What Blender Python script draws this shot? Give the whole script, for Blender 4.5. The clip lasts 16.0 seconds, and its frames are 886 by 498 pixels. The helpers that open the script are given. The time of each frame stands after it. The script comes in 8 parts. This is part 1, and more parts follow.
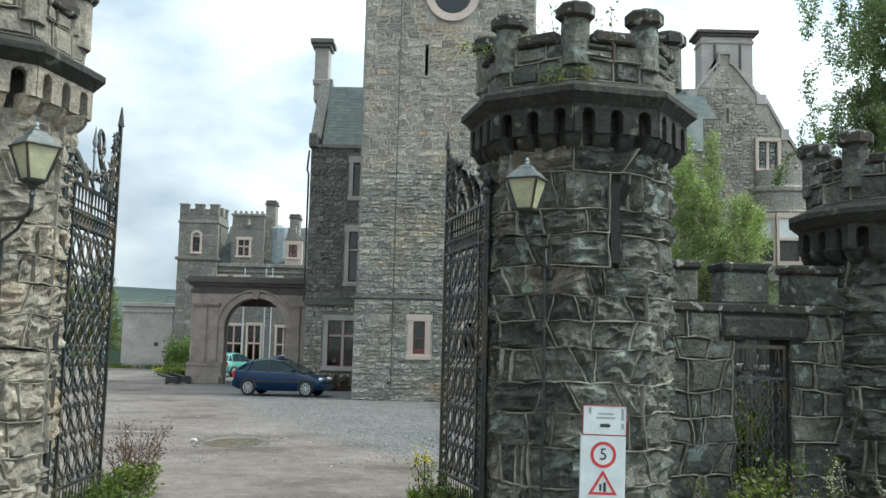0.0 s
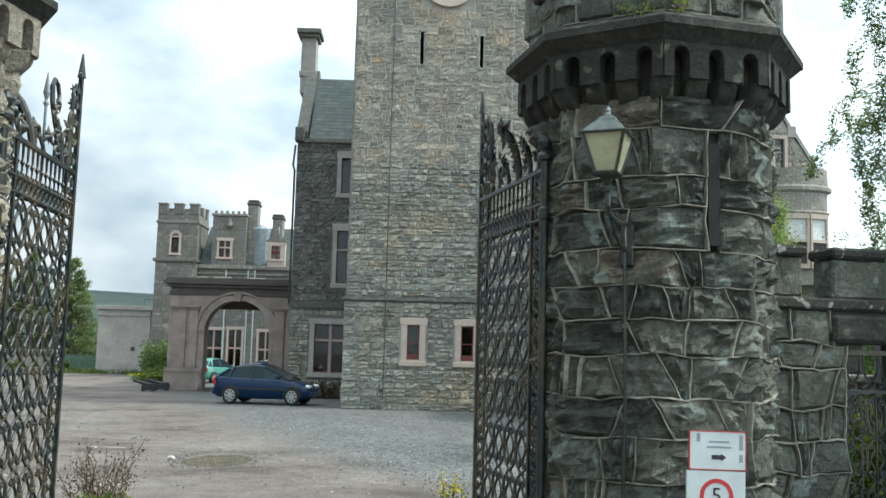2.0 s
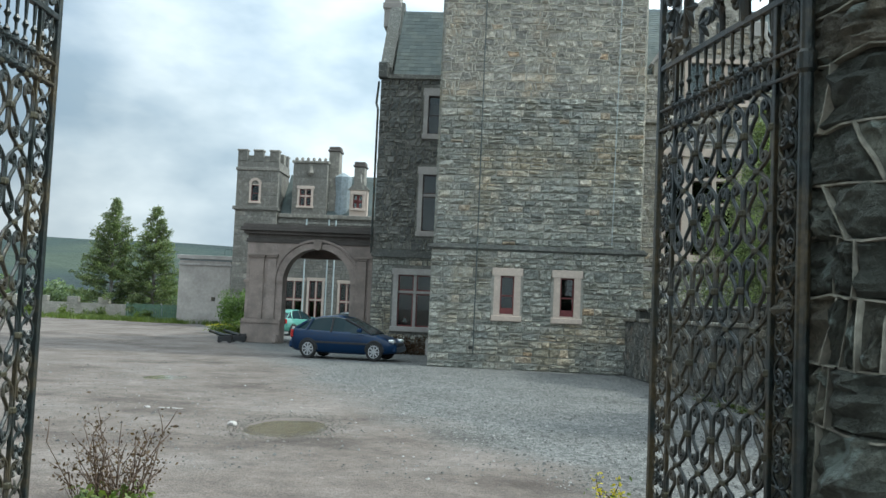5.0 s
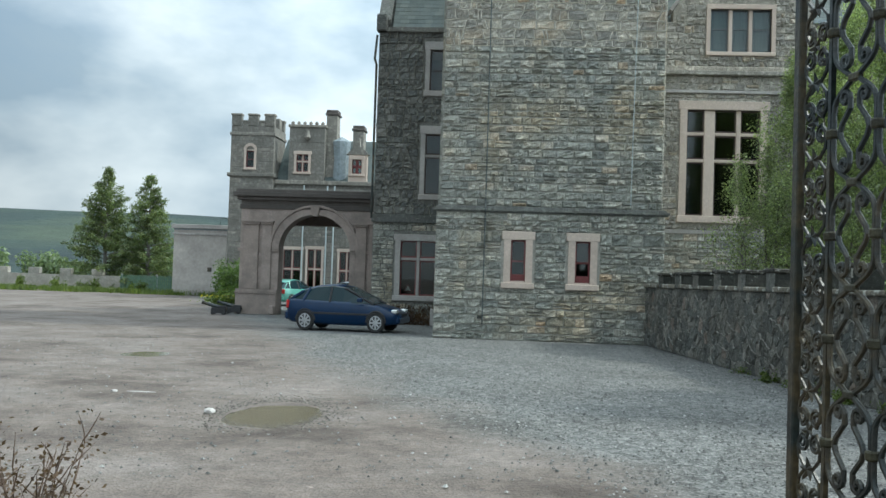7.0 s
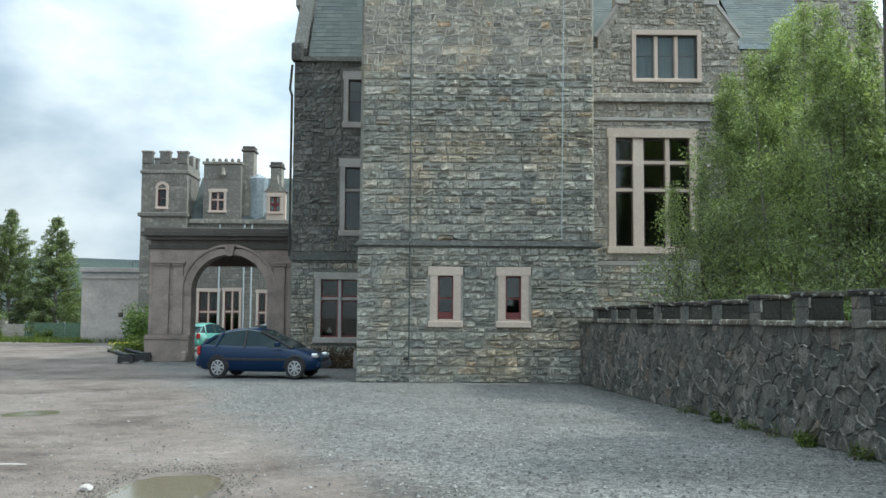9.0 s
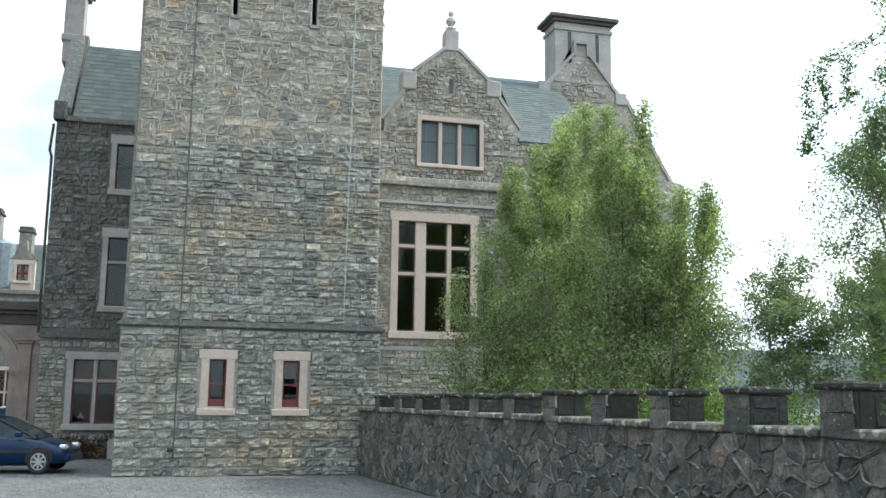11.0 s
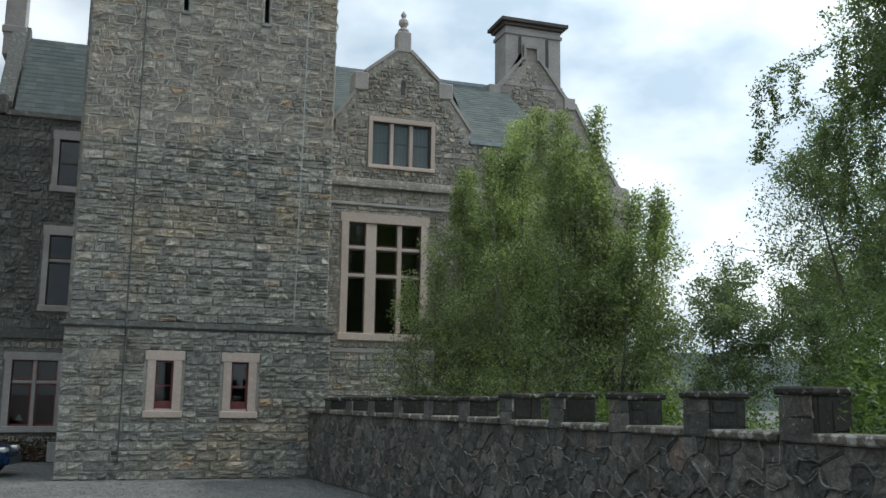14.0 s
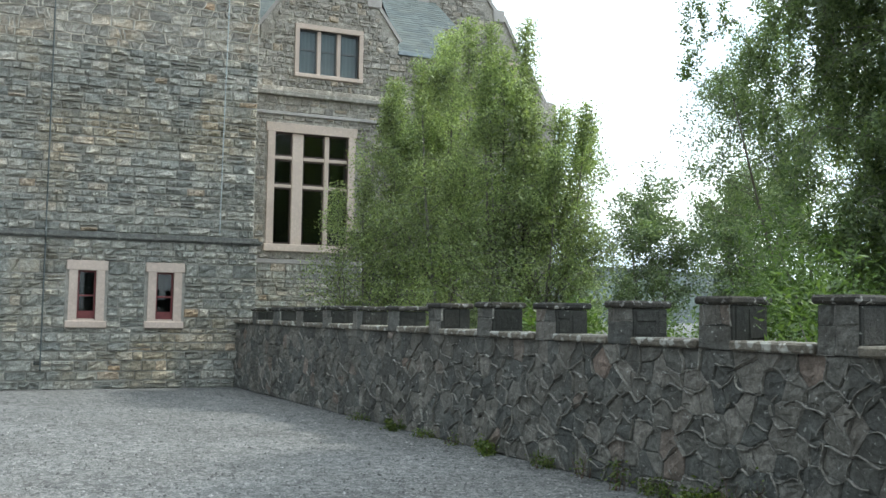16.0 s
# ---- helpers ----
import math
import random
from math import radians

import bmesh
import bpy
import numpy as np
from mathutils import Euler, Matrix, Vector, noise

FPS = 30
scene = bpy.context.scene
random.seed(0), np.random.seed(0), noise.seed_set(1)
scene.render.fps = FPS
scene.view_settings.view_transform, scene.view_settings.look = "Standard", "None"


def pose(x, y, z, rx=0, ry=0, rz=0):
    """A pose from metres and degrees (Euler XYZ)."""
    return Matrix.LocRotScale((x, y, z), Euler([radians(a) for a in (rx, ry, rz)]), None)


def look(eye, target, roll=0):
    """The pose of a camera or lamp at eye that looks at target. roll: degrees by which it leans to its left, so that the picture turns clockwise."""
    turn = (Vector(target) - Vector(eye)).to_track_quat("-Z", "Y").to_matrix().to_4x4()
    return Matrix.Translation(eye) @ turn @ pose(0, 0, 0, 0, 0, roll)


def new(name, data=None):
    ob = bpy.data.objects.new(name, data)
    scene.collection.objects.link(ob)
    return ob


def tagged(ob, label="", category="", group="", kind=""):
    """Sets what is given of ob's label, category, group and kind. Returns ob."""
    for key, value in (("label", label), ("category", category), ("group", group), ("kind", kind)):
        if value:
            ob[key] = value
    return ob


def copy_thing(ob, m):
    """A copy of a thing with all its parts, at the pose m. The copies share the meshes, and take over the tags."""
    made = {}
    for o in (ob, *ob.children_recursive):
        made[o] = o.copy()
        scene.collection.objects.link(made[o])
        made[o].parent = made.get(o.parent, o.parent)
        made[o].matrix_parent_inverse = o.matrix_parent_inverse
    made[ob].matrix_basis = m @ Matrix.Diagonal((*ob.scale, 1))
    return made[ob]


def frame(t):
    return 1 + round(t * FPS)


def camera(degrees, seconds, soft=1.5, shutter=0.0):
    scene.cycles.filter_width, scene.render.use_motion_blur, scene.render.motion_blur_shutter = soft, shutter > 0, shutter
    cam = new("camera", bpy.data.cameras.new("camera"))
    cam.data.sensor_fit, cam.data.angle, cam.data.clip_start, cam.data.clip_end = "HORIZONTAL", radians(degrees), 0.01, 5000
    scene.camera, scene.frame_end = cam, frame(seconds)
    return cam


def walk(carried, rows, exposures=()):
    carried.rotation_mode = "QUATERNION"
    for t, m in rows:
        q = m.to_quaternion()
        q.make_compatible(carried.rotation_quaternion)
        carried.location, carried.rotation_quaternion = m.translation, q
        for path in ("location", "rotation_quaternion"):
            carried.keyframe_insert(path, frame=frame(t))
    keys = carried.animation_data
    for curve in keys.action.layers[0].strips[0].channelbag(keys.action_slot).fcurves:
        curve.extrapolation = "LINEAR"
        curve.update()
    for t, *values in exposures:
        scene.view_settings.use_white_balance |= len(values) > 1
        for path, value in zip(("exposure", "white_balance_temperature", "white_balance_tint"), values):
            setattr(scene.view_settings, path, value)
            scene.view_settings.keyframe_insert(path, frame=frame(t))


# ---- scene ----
cam = camera(50.0, 16.0)

PATH = [
    (0, (3.392, -35.013, 1.846), (3.382, -33.024, 2.06), 1.4),
    (0.5, (3.284, -34.494, 1.867), (3.295, -32.507, 2.087), 2.7),
    (1, (3.108, -33.953, 1.863), (3.142, -31.965, 2.085), 0.7),
    (1.5, (2.994, -33.435, 1.858), (3.051, -31.448, 2.08), 0.4),
    (2, (2.846, -32.904, 1.845), (2.877, -30.917, 2.071), 1.5),
    (2.5, (2.747, -32.38, 1.837), (2.74, -30.39, 2.031), 1.3),
    (3, (2.639, -31.857, 1.816), (2.538, -29.869, 2.007), 1.3),
    (3.5, (2.527, -31.395, 1.797), (2.414, -29.405, 1.967), 0.6),
    (4, (2.458, -30.859, 1.778), (2.338, -28.869, 1.946), 3.4),
    (4.5, (2.369, -30.349, 1.759), (2.241, -28.359, 1.906), 2.7),
    (5, (2.371, -29.765, 1.756), (2.236, -27.774, 1.885), 2.5),
    (5.2, (2.355, -29.542, 1.757), (2.212, -27.55, 1.878), 3.1),
    (7.3, (2.024, -27.351, 1.69), (1.89, -25.356, 1.752), 1.8),
    (7.5, (1.979, -27.158, 1.681), (1.846, -25.164, 1.771), 2.4),
    (8, (1.919, -26.657, 1.635), (1.817, -24.665, 1.772), 1.6),
    (8.2, (1.931, -26.495, 1.629), (1.873, -24.5, 1.758), 0.9),
    (10.3, (2.112, -25.415, 1.985), (2.299, -23.434, 2.193), 2.0),
    (10.5, (2.015, -25.267, 1.975), (2.302, -23.299, 2.196), 1.4),
    (11, (1.703, -25.077, 2.01), (2.207, -23.166, 2.32), 0.7),
    (11.5, (1.636, -24.972, 2.056), (2.155, -23.073, 2.412), 1.5),
    (12, (1.628, -24.842, 2.013), (2.217, -22.972, 2.406), 1.4),
    (12.5, (1.478, -24.889, 2.052), (2.129, -23.045, 2.47), 2.1),
    (13, (1.397, -24.982, 2.083), (2.101, -23.164, 2.528), 1.4),
    (13.5, (1.414, -24.98, 2.057), (2.06, -23.126, 2.438), 1.1),
    (14, (1.449, -24.981, 2.036), (2.07, -23.106, 2.35), 0.8),
    (14.5, (1.444, -24.998, 2.007), (2.09, -23.126, 2.282), 1.0),
    (15, (1.417, -24.998, 2.01), (2.107, -23.133, 2.227), 0.9),
    (15.5, (1.369, -25.009, 2.006), (2.104, -23.156, 2.165), 0.7),
    (16, (1.305, -25.022, 1.996), (2.086, -23.186, 2.131), 0.9),
]
EXPOSURES = [
    (0.0, 0.15, 6250, 3), (2.5, 0.18, 6200, 2), (3.5, 0.05, 6050, 1), (8.2, 0.02, 6100, 1), (10.3, 0.45, 6150, 6), (11.3, 0.32, 6150, 6), (12.0, -0.05, 6200, 7), (12.5, -0.3, 6200, 7), (13.0, -0.6, 6200, 7),
    (13.5, -0.65, 6250, 7), (14.2, -0.5, 6250, 7), (15.0, -0.03, 6250, 6), (16.0, 0.33, 6250, 6),
]
walk(cam, [(t, look(eye, target, roll)) for t, eye, target, roll in PATH], EXPOSURES)


# ---- world, sun, exposure ----
world = bpy.data.worlds.new("sky")
scene.world = world
world.use_nodes = True
wt = world.node_tree
wn, wl = wt.nodes, wt.links
sky = wn.new("ShaderNodeTexSky")
sky.sky_type, sky.sun_disc = "NISHITA", False
SUN_AZ, SUN_EL = 92.0, 50.0          # degrees from +y towards +x, and above the horizon
sky.sun_elevation, sky.sun_rotation = radians(SUN_EL), radians(SUN_AZ)
coord = wn.new("ShaderNodeTexCoord")
stretch = wn.new("ShaderNodeMapping")
stretch.inputs["Scale"].default_value = (1.0, 1.0, 1.9)
cloud = wn.new("ShaderNodeTexNoise")
cloud.inputs["Scale"].default_value, cloud.inputs["Detail"].default_value = 2.6, 7.0
cloud.inputs["Roughness"].default_value, cloud.inputs["Distortion"].default_value = 0.55, 0.35
cover = wn.new("ShaderNodeValToRGB")
cover.color_ramp.elements[0].position, cover.color_ramp.elements[1].position = 0.38, 0.56
cover.color_ramp.elements[0].color = (0.55, 0.55, 0.55, 1)
shade = wn.new("ShaderNodeTexNoise")
shade.inputs["Scale"].default_value, shade.inputs["Detail"].default_value = 4.2, 5.0
grey = wn.new("ShaderNodeValToRGB")
grey.color_ramp.elements[0].position, grey.color_ramp.elements[1].position = 0.36, 0.66
grey.color_ramp.elements[0].color = (3.5, 4.25, 5.0, 1)
grey.color_ramp.elements[1].color = (8.2, 8.5, 8.7, 1)
mix = wn.new("ShaderNodeMix")
mix.data_type = "RGBA"
wl.new(coord.outputs["Generated"], stretch.inputs[0])
wl.new(stretch.outputs[0], cloud.inputs["Vector"])
wl.new(stretch.outputs[0], shade.inputs["Vector"])
wl.new(cloud.outputs[0], cover.inputs[0])
wl.new(shade.outputs[0], grey.inputs[0])
wl.new(sky.outputs[0], mix.inputs[6])
wl.new(grey.outputs[0], mix.inputs[7])
# the cloud is brighter towards the sun
toward_sun = wn.new("ShaderNodeVectorMath")
toward_sun.operation = "DOT_PRODUCT"
toward_sun.inputs[1].default_value = (math.sin(radians(SUN_AZ)) * math.cos(radians(SUN_EL)), math.cos(radians(SUN_AZ)) * math.cos(radians(SUN_EL)), math.sin(radians(SUN_EL)))
wl.new(coord.outputs["Generated"], toward_sun.inputs[0])
glow = wn.new("ShaderNodeMapRange")
glow.inputs["From Min"].default_value, glow.inputs["From Max"].default_value = -0.3, 1.0
glow.inputs["To Min"].default_value, glow.inputs["To Max"].default_value = 0.76, 3.3
wl.new(toward_sun.outputs["Value"], glow.inputs["Value"])
haze = wn.new("ShaderNodeMapRange")
haze.inputs["From Min"].default_value, haze.inputs["From Max"].default_value = 0.0, 0.36
haze.inputs["To Min"].default_value, haze.inputs["To Max"].default_value = 0.0, 0.85
wl.new(toward_sun.outputs["Value"], haze.inputs["Value"])
thick = wn.new("ShaderNodeMath")
thick.operation, thick.use_clamp = "ADD", True
wl.new(cover.outputs[0], thick.inputs[0])
wl.new(haze.outputs[0], thick.inputs[1])
wl.new(thick.outputs[0], mix.inputs[0])
lit = wn.new("ShaderNodeVectorMath")
lit.operation = "SCALE"
wl.new(mix.outputs[2], lit.inputs[0])
wl.new(glow.outputs[0], lit.inputs["Scale"])
wl.new(lit.outputs[0], wn["Background"].inputs[0])
wn["Background"].inputs[1].default_value = 0.112
sun = new("sun", bpy.data.lights.new("sun", "SUN"))
sun.data.energy, sun.data.angle, sun.data.color = 2.9, radians(4), (1.0, 0.95, 0.87)
az, el = radians(SUN_AZ), radians(SUN_EL)
sun.matrix_world = look((60 * math.sin(az) * math.cos(el), 60 * math.cos(az) * math.cos(el), 60 * math.sin(el)), (0, 0, 0))

# ---- materials ----
def material(name):
    m = bpy.data.materials.new(name)
    m.use_nodes = True
    return m, m.node_tree.nodes, m.node_tree.links, m.node_tree.nodes["Principled BSDF"]


def noise_node(n, l, vec, scale, detail=4.0, rough=0.55):
    t = n.new("ShaderNodeTexNoise")
    t.inputs["Scale"].default_value, t.inputs["Detail"].default_value, t.inputs["Roughness"].default_value = scale, detail, rough
    l.new(vec, t.inputs["Vector"])
    return t.outputs[0]


def ramp_node(n, l, fac, stops):
    r = n.new("ShaderNodeValToRGB")
    while len(r.color_ramp.elements) < len(stops):
        r.color_ramp.elements.new(0.5)
    for e, (p, c) in zip(r.color_ramp.elements, stops):
        e.position, e.color = p, (*c, 1) if len(c) == 3 else c
    l.new(fac, r.inputs[0])
    return r.outputs[0]


def blend(n, l, kind, fac, a, b):
    x = n.new("ShaderNodeMix")
    x.data_type, x.blend_type = "RGBA", kind
    if isinstance(fac, float):
        x.inputs[0].default_value = fac
    else:
        l.new(fac, x.inputs[0])
    for socket, v in ((x.inputs[6], a), (x.inputs[7], b)):
        if isinstance(v, tuple):
            socket.default_value = (*v, 1)
        else:
            l.new(v, socket)
    return x.outputs[2]


def relief(n, l, p, height, strength, distance):
    b = n.new("ShaderNodeBump")
    b.inputs["Strength"].default_value, b.inputs["Distance"].default_value = strength, distance
    l.new(height, b.inputs["Height"])
    l.new(b.outputs[0], p.inputs["Normal"])


def each_random(n, l):
    """A random number for each piece, be it an object of its own or an island of a joined mesh."""
    g, o, add, fr = n.new("ShaderNodeNewGeometry"), n.new("ShaderNodeObjectInfo"), n.new("ShaderNodeMath"), n.new("ShaderNodeMath")
    add.operation, fr.operation = "ADD", "FRACT"
    l.new(g.outputs["Random Per Island"], add.inputs[0])
    l.new(o.outputs["Random"], add.inputs[1])
    l.new(add.outputs[0], fr.inputs[0])
    return fr.outputs[0]


def world_vec(n):
    return n.new("ShaderNodeNewGeometry").outputs["Position"]


def stone_mat(name, tones, stain, stain_amount, lichen=None, rough=0.9, bump=0.5, chips=9.0, depth=0.03, ochre=None, lichen_at=0.64, lichen_scale=7.0):
    """Rough stone: a tone for each piece, mottling, relief shade in the colour, dark stains with a shape of their own,
    and pale lichen spots.
    """
    m, n, l, p = material(name)
    rnd, vec = each_random(n, l), world_vec(n)
    col = ramp_node(n, l, rnd, tones)
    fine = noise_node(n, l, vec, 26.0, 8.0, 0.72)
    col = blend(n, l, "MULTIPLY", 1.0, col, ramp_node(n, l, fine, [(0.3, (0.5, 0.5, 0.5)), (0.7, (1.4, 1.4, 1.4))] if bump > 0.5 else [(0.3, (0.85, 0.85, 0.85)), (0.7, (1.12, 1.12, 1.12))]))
    big = noise_node(n, l, vec, 1.3, 5.0, 0.6)
    fac = ramp_node(n, l, big, [(0.42, (0, 0, 0)), (0.68, (stain_amount,) * 3)])
    col = blend(n, l, "MIX", fac, col, stain)
    if lichen:
        spots = noise_node(n, l, vec, lichen_scale, 3.0, 0.5)
        col = blend(n, l, "MIX", ramp_node(n, l, spots, [(lichen_at, (0, 0, 0)), (lichen_at + 0.05, (0.75,) * 3)]), col, lichen)
    p.inputs["Roughness"].default_value = rough
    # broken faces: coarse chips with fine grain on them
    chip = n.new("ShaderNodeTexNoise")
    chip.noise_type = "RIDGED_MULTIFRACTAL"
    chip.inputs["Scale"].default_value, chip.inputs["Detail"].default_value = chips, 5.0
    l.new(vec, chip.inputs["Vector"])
    # the chips' hollows are darkened and ridges paled: relief shading put into colour
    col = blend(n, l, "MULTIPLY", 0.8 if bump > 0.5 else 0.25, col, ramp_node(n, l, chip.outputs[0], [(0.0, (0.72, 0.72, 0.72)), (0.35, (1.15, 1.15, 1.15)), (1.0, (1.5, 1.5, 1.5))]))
    if ochre:
        warm = ramp_node(n, l, noise_node(n, l, vec, 0.4, 4.0, 0.6), [(0.5, (0, 0, 0)), (0.66, (0.85,) * 3)])
        col = blend(n, l, "MIX", warm, col, blend(n, l, "MULTIPLY", 1.0, col, ochre))
    l.new(col, p.inputs["Base Color"])
    rise = n.new("ShaderNodeMath")
    rise.operation = "MULTIPLY_ADD"
    l.new(chip.outputs[0], rise.inputs[0])
    rise.inputs[1].default_value = 0.6
    l.new(noise_node(n, l, vec, chips * 1.7, 7.0, 0.7), rise.inputs[2])
    relief(n, l, p, rise.outputs[0], bump, depth)
    return m


def plain_mat(name, color, rough=0.6, metal=0.0, vary=0.25, scale=6.0, bump=0.1, coat=0.0):
    m, n, l, p = material(name)
    vec = world_vec(n)
    a = noise_node(n, l, vec, scale, 5.0)
    b = noise_node(n, l, vec, scale * 7, 3.0)
    col = blend(n, l, "MULTIPLY", 1.0, color, ramp_node(n, l, a, [(0.3, (1 - vary,) * 3), (0.7, (1 + vary,) * 3)]))
    col = blend(n, l, "MULTIPLY", 1.0, col, ramp_node(n, l, b, [(0.3, (1 - vary / 2,) * 3), (0.7, (1 + vary / 2,) * 3)]))
    l.new(col, p.inputs["Base Color"])
    p.inputs["Roughness"].default_value, p.inputs["Metallic"].default_value = rough, metal
    p.inputs["Coat Weight"].default_value = coat
    if bump:
        relief(n, l, p, b, bump, 0.01)
    return m


def leaf_mat(name, dark, light, shine=0.45):
    m, n, l, p = material(name)
    rnd = n.new("ShaderNodeNewGeometry").outputs["Random Per Island"]
    vec = world_vec(n)
    patch = noise_node(n, l, vec, 0.7, 3.0)
    col = ramp_node(n, l, rnd, [(0.0, dark), (1.0, light)])
    col = blend(n, l, "MULTIPLY", 1.0, col, ramp_node(n, l, patch, [(0.35, (0.75, 0.75, 0.75)), (0.65, (1.25, 1.25, 1.15))]))
    l.new(col, p.inputs["Base Color"])
    p.inputs["Roughness"].default_value = shine
    tr = n.new("ShaderNodeBsdfTranslucent")
    l.new(blend(n, l, "MULTIPLY", 1.0, col, (1.25, 1.35, 0.6)), tr.inputs[0])
    mixed = n.new("ShaderNodeMixShader")
    mixed.inputs[0].default_value = 0.42
    l.new(p.outputs[0], mixed.inputs[1])
    l.new(tr.outputs[0], mixed.inputs[2])
    l.new(mixed.outputs[0], n["Material Output"].inputs[0])
    return m


def glass_mat(name, tint, gloss=0.0):
    m, n, l, p = material(name)
    fres, clear, gl, mixed = n.new("ShaderNodeFresnel"), n.new("ShaderNodeBsdfTransparent"), n.new("ShaderNodeBsdfGlossy"), n.new("ShaderNodeMixShader")
    fres.inputs[0].default_value = 1.54
    clear.inputs[0].default_value = (*tint, 1)
    gl.inputs["Roughness"].default_value = gloss
    l.new(fres.outputs[0], mixed.inputs[0])
    l.new(clear.outputs[0], mixed.inputs[1])
    l.new(gl.outputs[0], mixed.inputs[2])
    l.new(mixed.outputs[0], n["Material Output"].inputs[0])
    return m


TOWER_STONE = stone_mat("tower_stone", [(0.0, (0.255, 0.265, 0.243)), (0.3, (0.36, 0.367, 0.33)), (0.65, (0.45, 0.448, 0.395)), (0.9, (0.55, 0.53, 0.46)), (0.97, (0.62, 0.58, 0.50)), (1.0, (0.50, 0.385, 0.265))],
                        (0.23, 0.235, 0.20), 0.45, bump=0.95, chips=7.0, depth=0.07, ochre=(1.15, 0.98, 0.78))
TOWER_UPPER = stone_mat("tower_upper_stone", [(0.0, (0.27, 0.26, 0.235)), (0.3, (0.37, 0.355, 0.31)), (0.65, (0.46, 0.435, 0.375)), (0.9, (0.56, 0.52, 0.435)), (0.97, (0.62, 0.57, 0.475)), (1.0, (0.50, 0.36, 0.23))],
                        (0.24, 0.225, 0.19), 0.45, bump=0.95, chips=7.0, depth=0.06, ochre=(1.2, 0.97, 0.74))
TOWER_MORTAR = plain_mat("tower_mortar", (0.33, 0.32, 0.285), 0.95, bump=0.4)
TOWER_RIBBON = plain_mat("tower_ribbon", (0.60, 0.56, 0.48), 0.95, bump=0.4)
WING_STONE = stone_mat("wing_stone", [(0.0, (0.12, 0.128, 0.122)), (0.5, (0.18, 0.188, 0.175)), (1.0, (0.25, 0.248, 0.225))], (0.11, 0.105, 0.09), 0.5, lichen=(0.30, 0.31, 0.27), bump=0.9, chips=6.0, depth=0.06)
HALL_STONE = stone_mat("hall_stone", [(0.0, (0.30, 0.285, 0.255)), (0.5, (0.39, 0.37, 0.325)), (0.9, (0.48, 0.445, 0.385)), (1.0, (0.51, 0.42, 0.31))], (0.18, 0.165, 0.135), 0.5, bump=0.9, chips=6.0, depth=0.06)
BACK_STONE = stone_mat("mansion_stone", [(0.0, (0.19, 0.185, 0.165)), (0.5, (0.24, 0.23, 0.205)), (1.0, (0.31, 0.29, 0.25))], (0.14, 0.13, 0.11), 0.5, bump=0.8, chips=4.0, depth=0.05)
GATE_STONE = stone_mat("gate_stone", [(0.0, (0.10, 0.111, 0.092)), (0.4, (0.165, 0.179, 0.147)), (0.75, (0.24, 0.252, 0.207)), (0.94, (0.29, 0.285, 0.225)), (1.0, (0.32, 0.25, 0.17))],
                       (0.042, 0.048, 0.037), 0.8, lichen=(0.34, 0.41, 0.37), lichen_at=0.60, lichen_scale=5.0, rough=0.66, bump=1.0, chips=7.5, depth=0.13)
# left pillar's stone: paler and warmer, with sunlight put into the tones
SUNLIT_GATE_STONE = stone_mat("sunlit_gate_stone", [(0.0, (0.31, 0.285, 0.23)), (0.4, (0.43, 0.39, 0.31)), (0.8, (0.54, 0.475, 0.37)), (1.0, (0.56, 0.44, 0.29))],
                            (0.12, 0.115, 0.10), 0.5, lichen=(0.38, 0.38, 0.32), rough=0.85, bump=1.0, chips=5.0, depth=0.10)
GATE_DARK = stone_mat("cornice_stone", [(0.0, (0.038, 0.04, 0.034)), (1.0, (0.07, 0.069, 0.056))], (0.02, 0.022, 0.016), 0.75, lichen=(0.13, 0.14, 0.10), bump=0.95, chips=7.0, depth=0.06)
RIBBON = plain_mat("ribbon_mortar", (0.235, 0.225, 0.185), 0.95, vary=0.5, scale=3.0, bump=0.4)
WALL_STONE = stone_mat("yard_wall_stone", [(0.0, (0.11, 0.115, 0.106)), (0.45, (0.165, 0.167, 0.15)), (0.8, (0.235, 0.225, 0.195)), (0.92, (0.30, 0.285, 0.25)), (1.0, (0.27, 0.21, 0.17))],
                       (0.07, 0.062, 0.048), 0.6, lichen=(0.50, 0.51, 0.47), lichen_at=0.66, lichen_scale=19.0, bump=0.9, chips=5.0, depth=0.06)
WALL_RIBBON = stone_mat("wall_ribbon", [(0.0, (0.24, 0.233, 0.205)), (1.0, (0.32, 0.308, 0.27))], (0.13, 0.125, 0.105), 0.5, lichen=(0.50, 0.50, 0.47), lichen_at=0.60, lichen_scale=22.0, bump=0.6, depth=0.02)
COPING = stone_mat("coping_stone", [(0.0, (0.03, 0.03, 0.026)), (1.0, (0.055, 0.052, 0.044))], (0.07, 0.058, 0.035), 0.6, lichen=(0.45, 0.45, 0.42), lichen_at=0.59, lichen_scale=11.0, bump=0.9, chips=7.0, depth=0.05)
# for the merlons' south ends: their shade is put into the tones
SHADED_MERLON_END = stone_mat("shaded_merlon_end", [(0.0, (0.028, 0.03, 0.026)), (1.0, (0.05, 0.05, 0.043))], (0.02, 0.022, 0.016), 0.6, lichen=(0.3, 0.31, 0.28), lichen_at=0.68, lichen_scale=14.0, bump=0.8)
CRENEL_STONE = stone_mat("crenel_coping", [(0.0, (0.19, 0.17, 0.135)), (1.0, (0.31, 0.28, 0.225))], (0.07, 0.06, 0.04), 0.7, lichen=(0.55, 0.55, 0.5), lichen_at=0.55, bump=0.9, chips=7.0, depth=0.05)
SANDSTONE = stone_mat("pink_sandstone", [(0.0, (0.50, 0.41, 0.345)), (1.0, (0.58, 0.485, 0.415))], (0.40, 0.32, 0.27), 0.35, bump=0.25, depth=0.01)
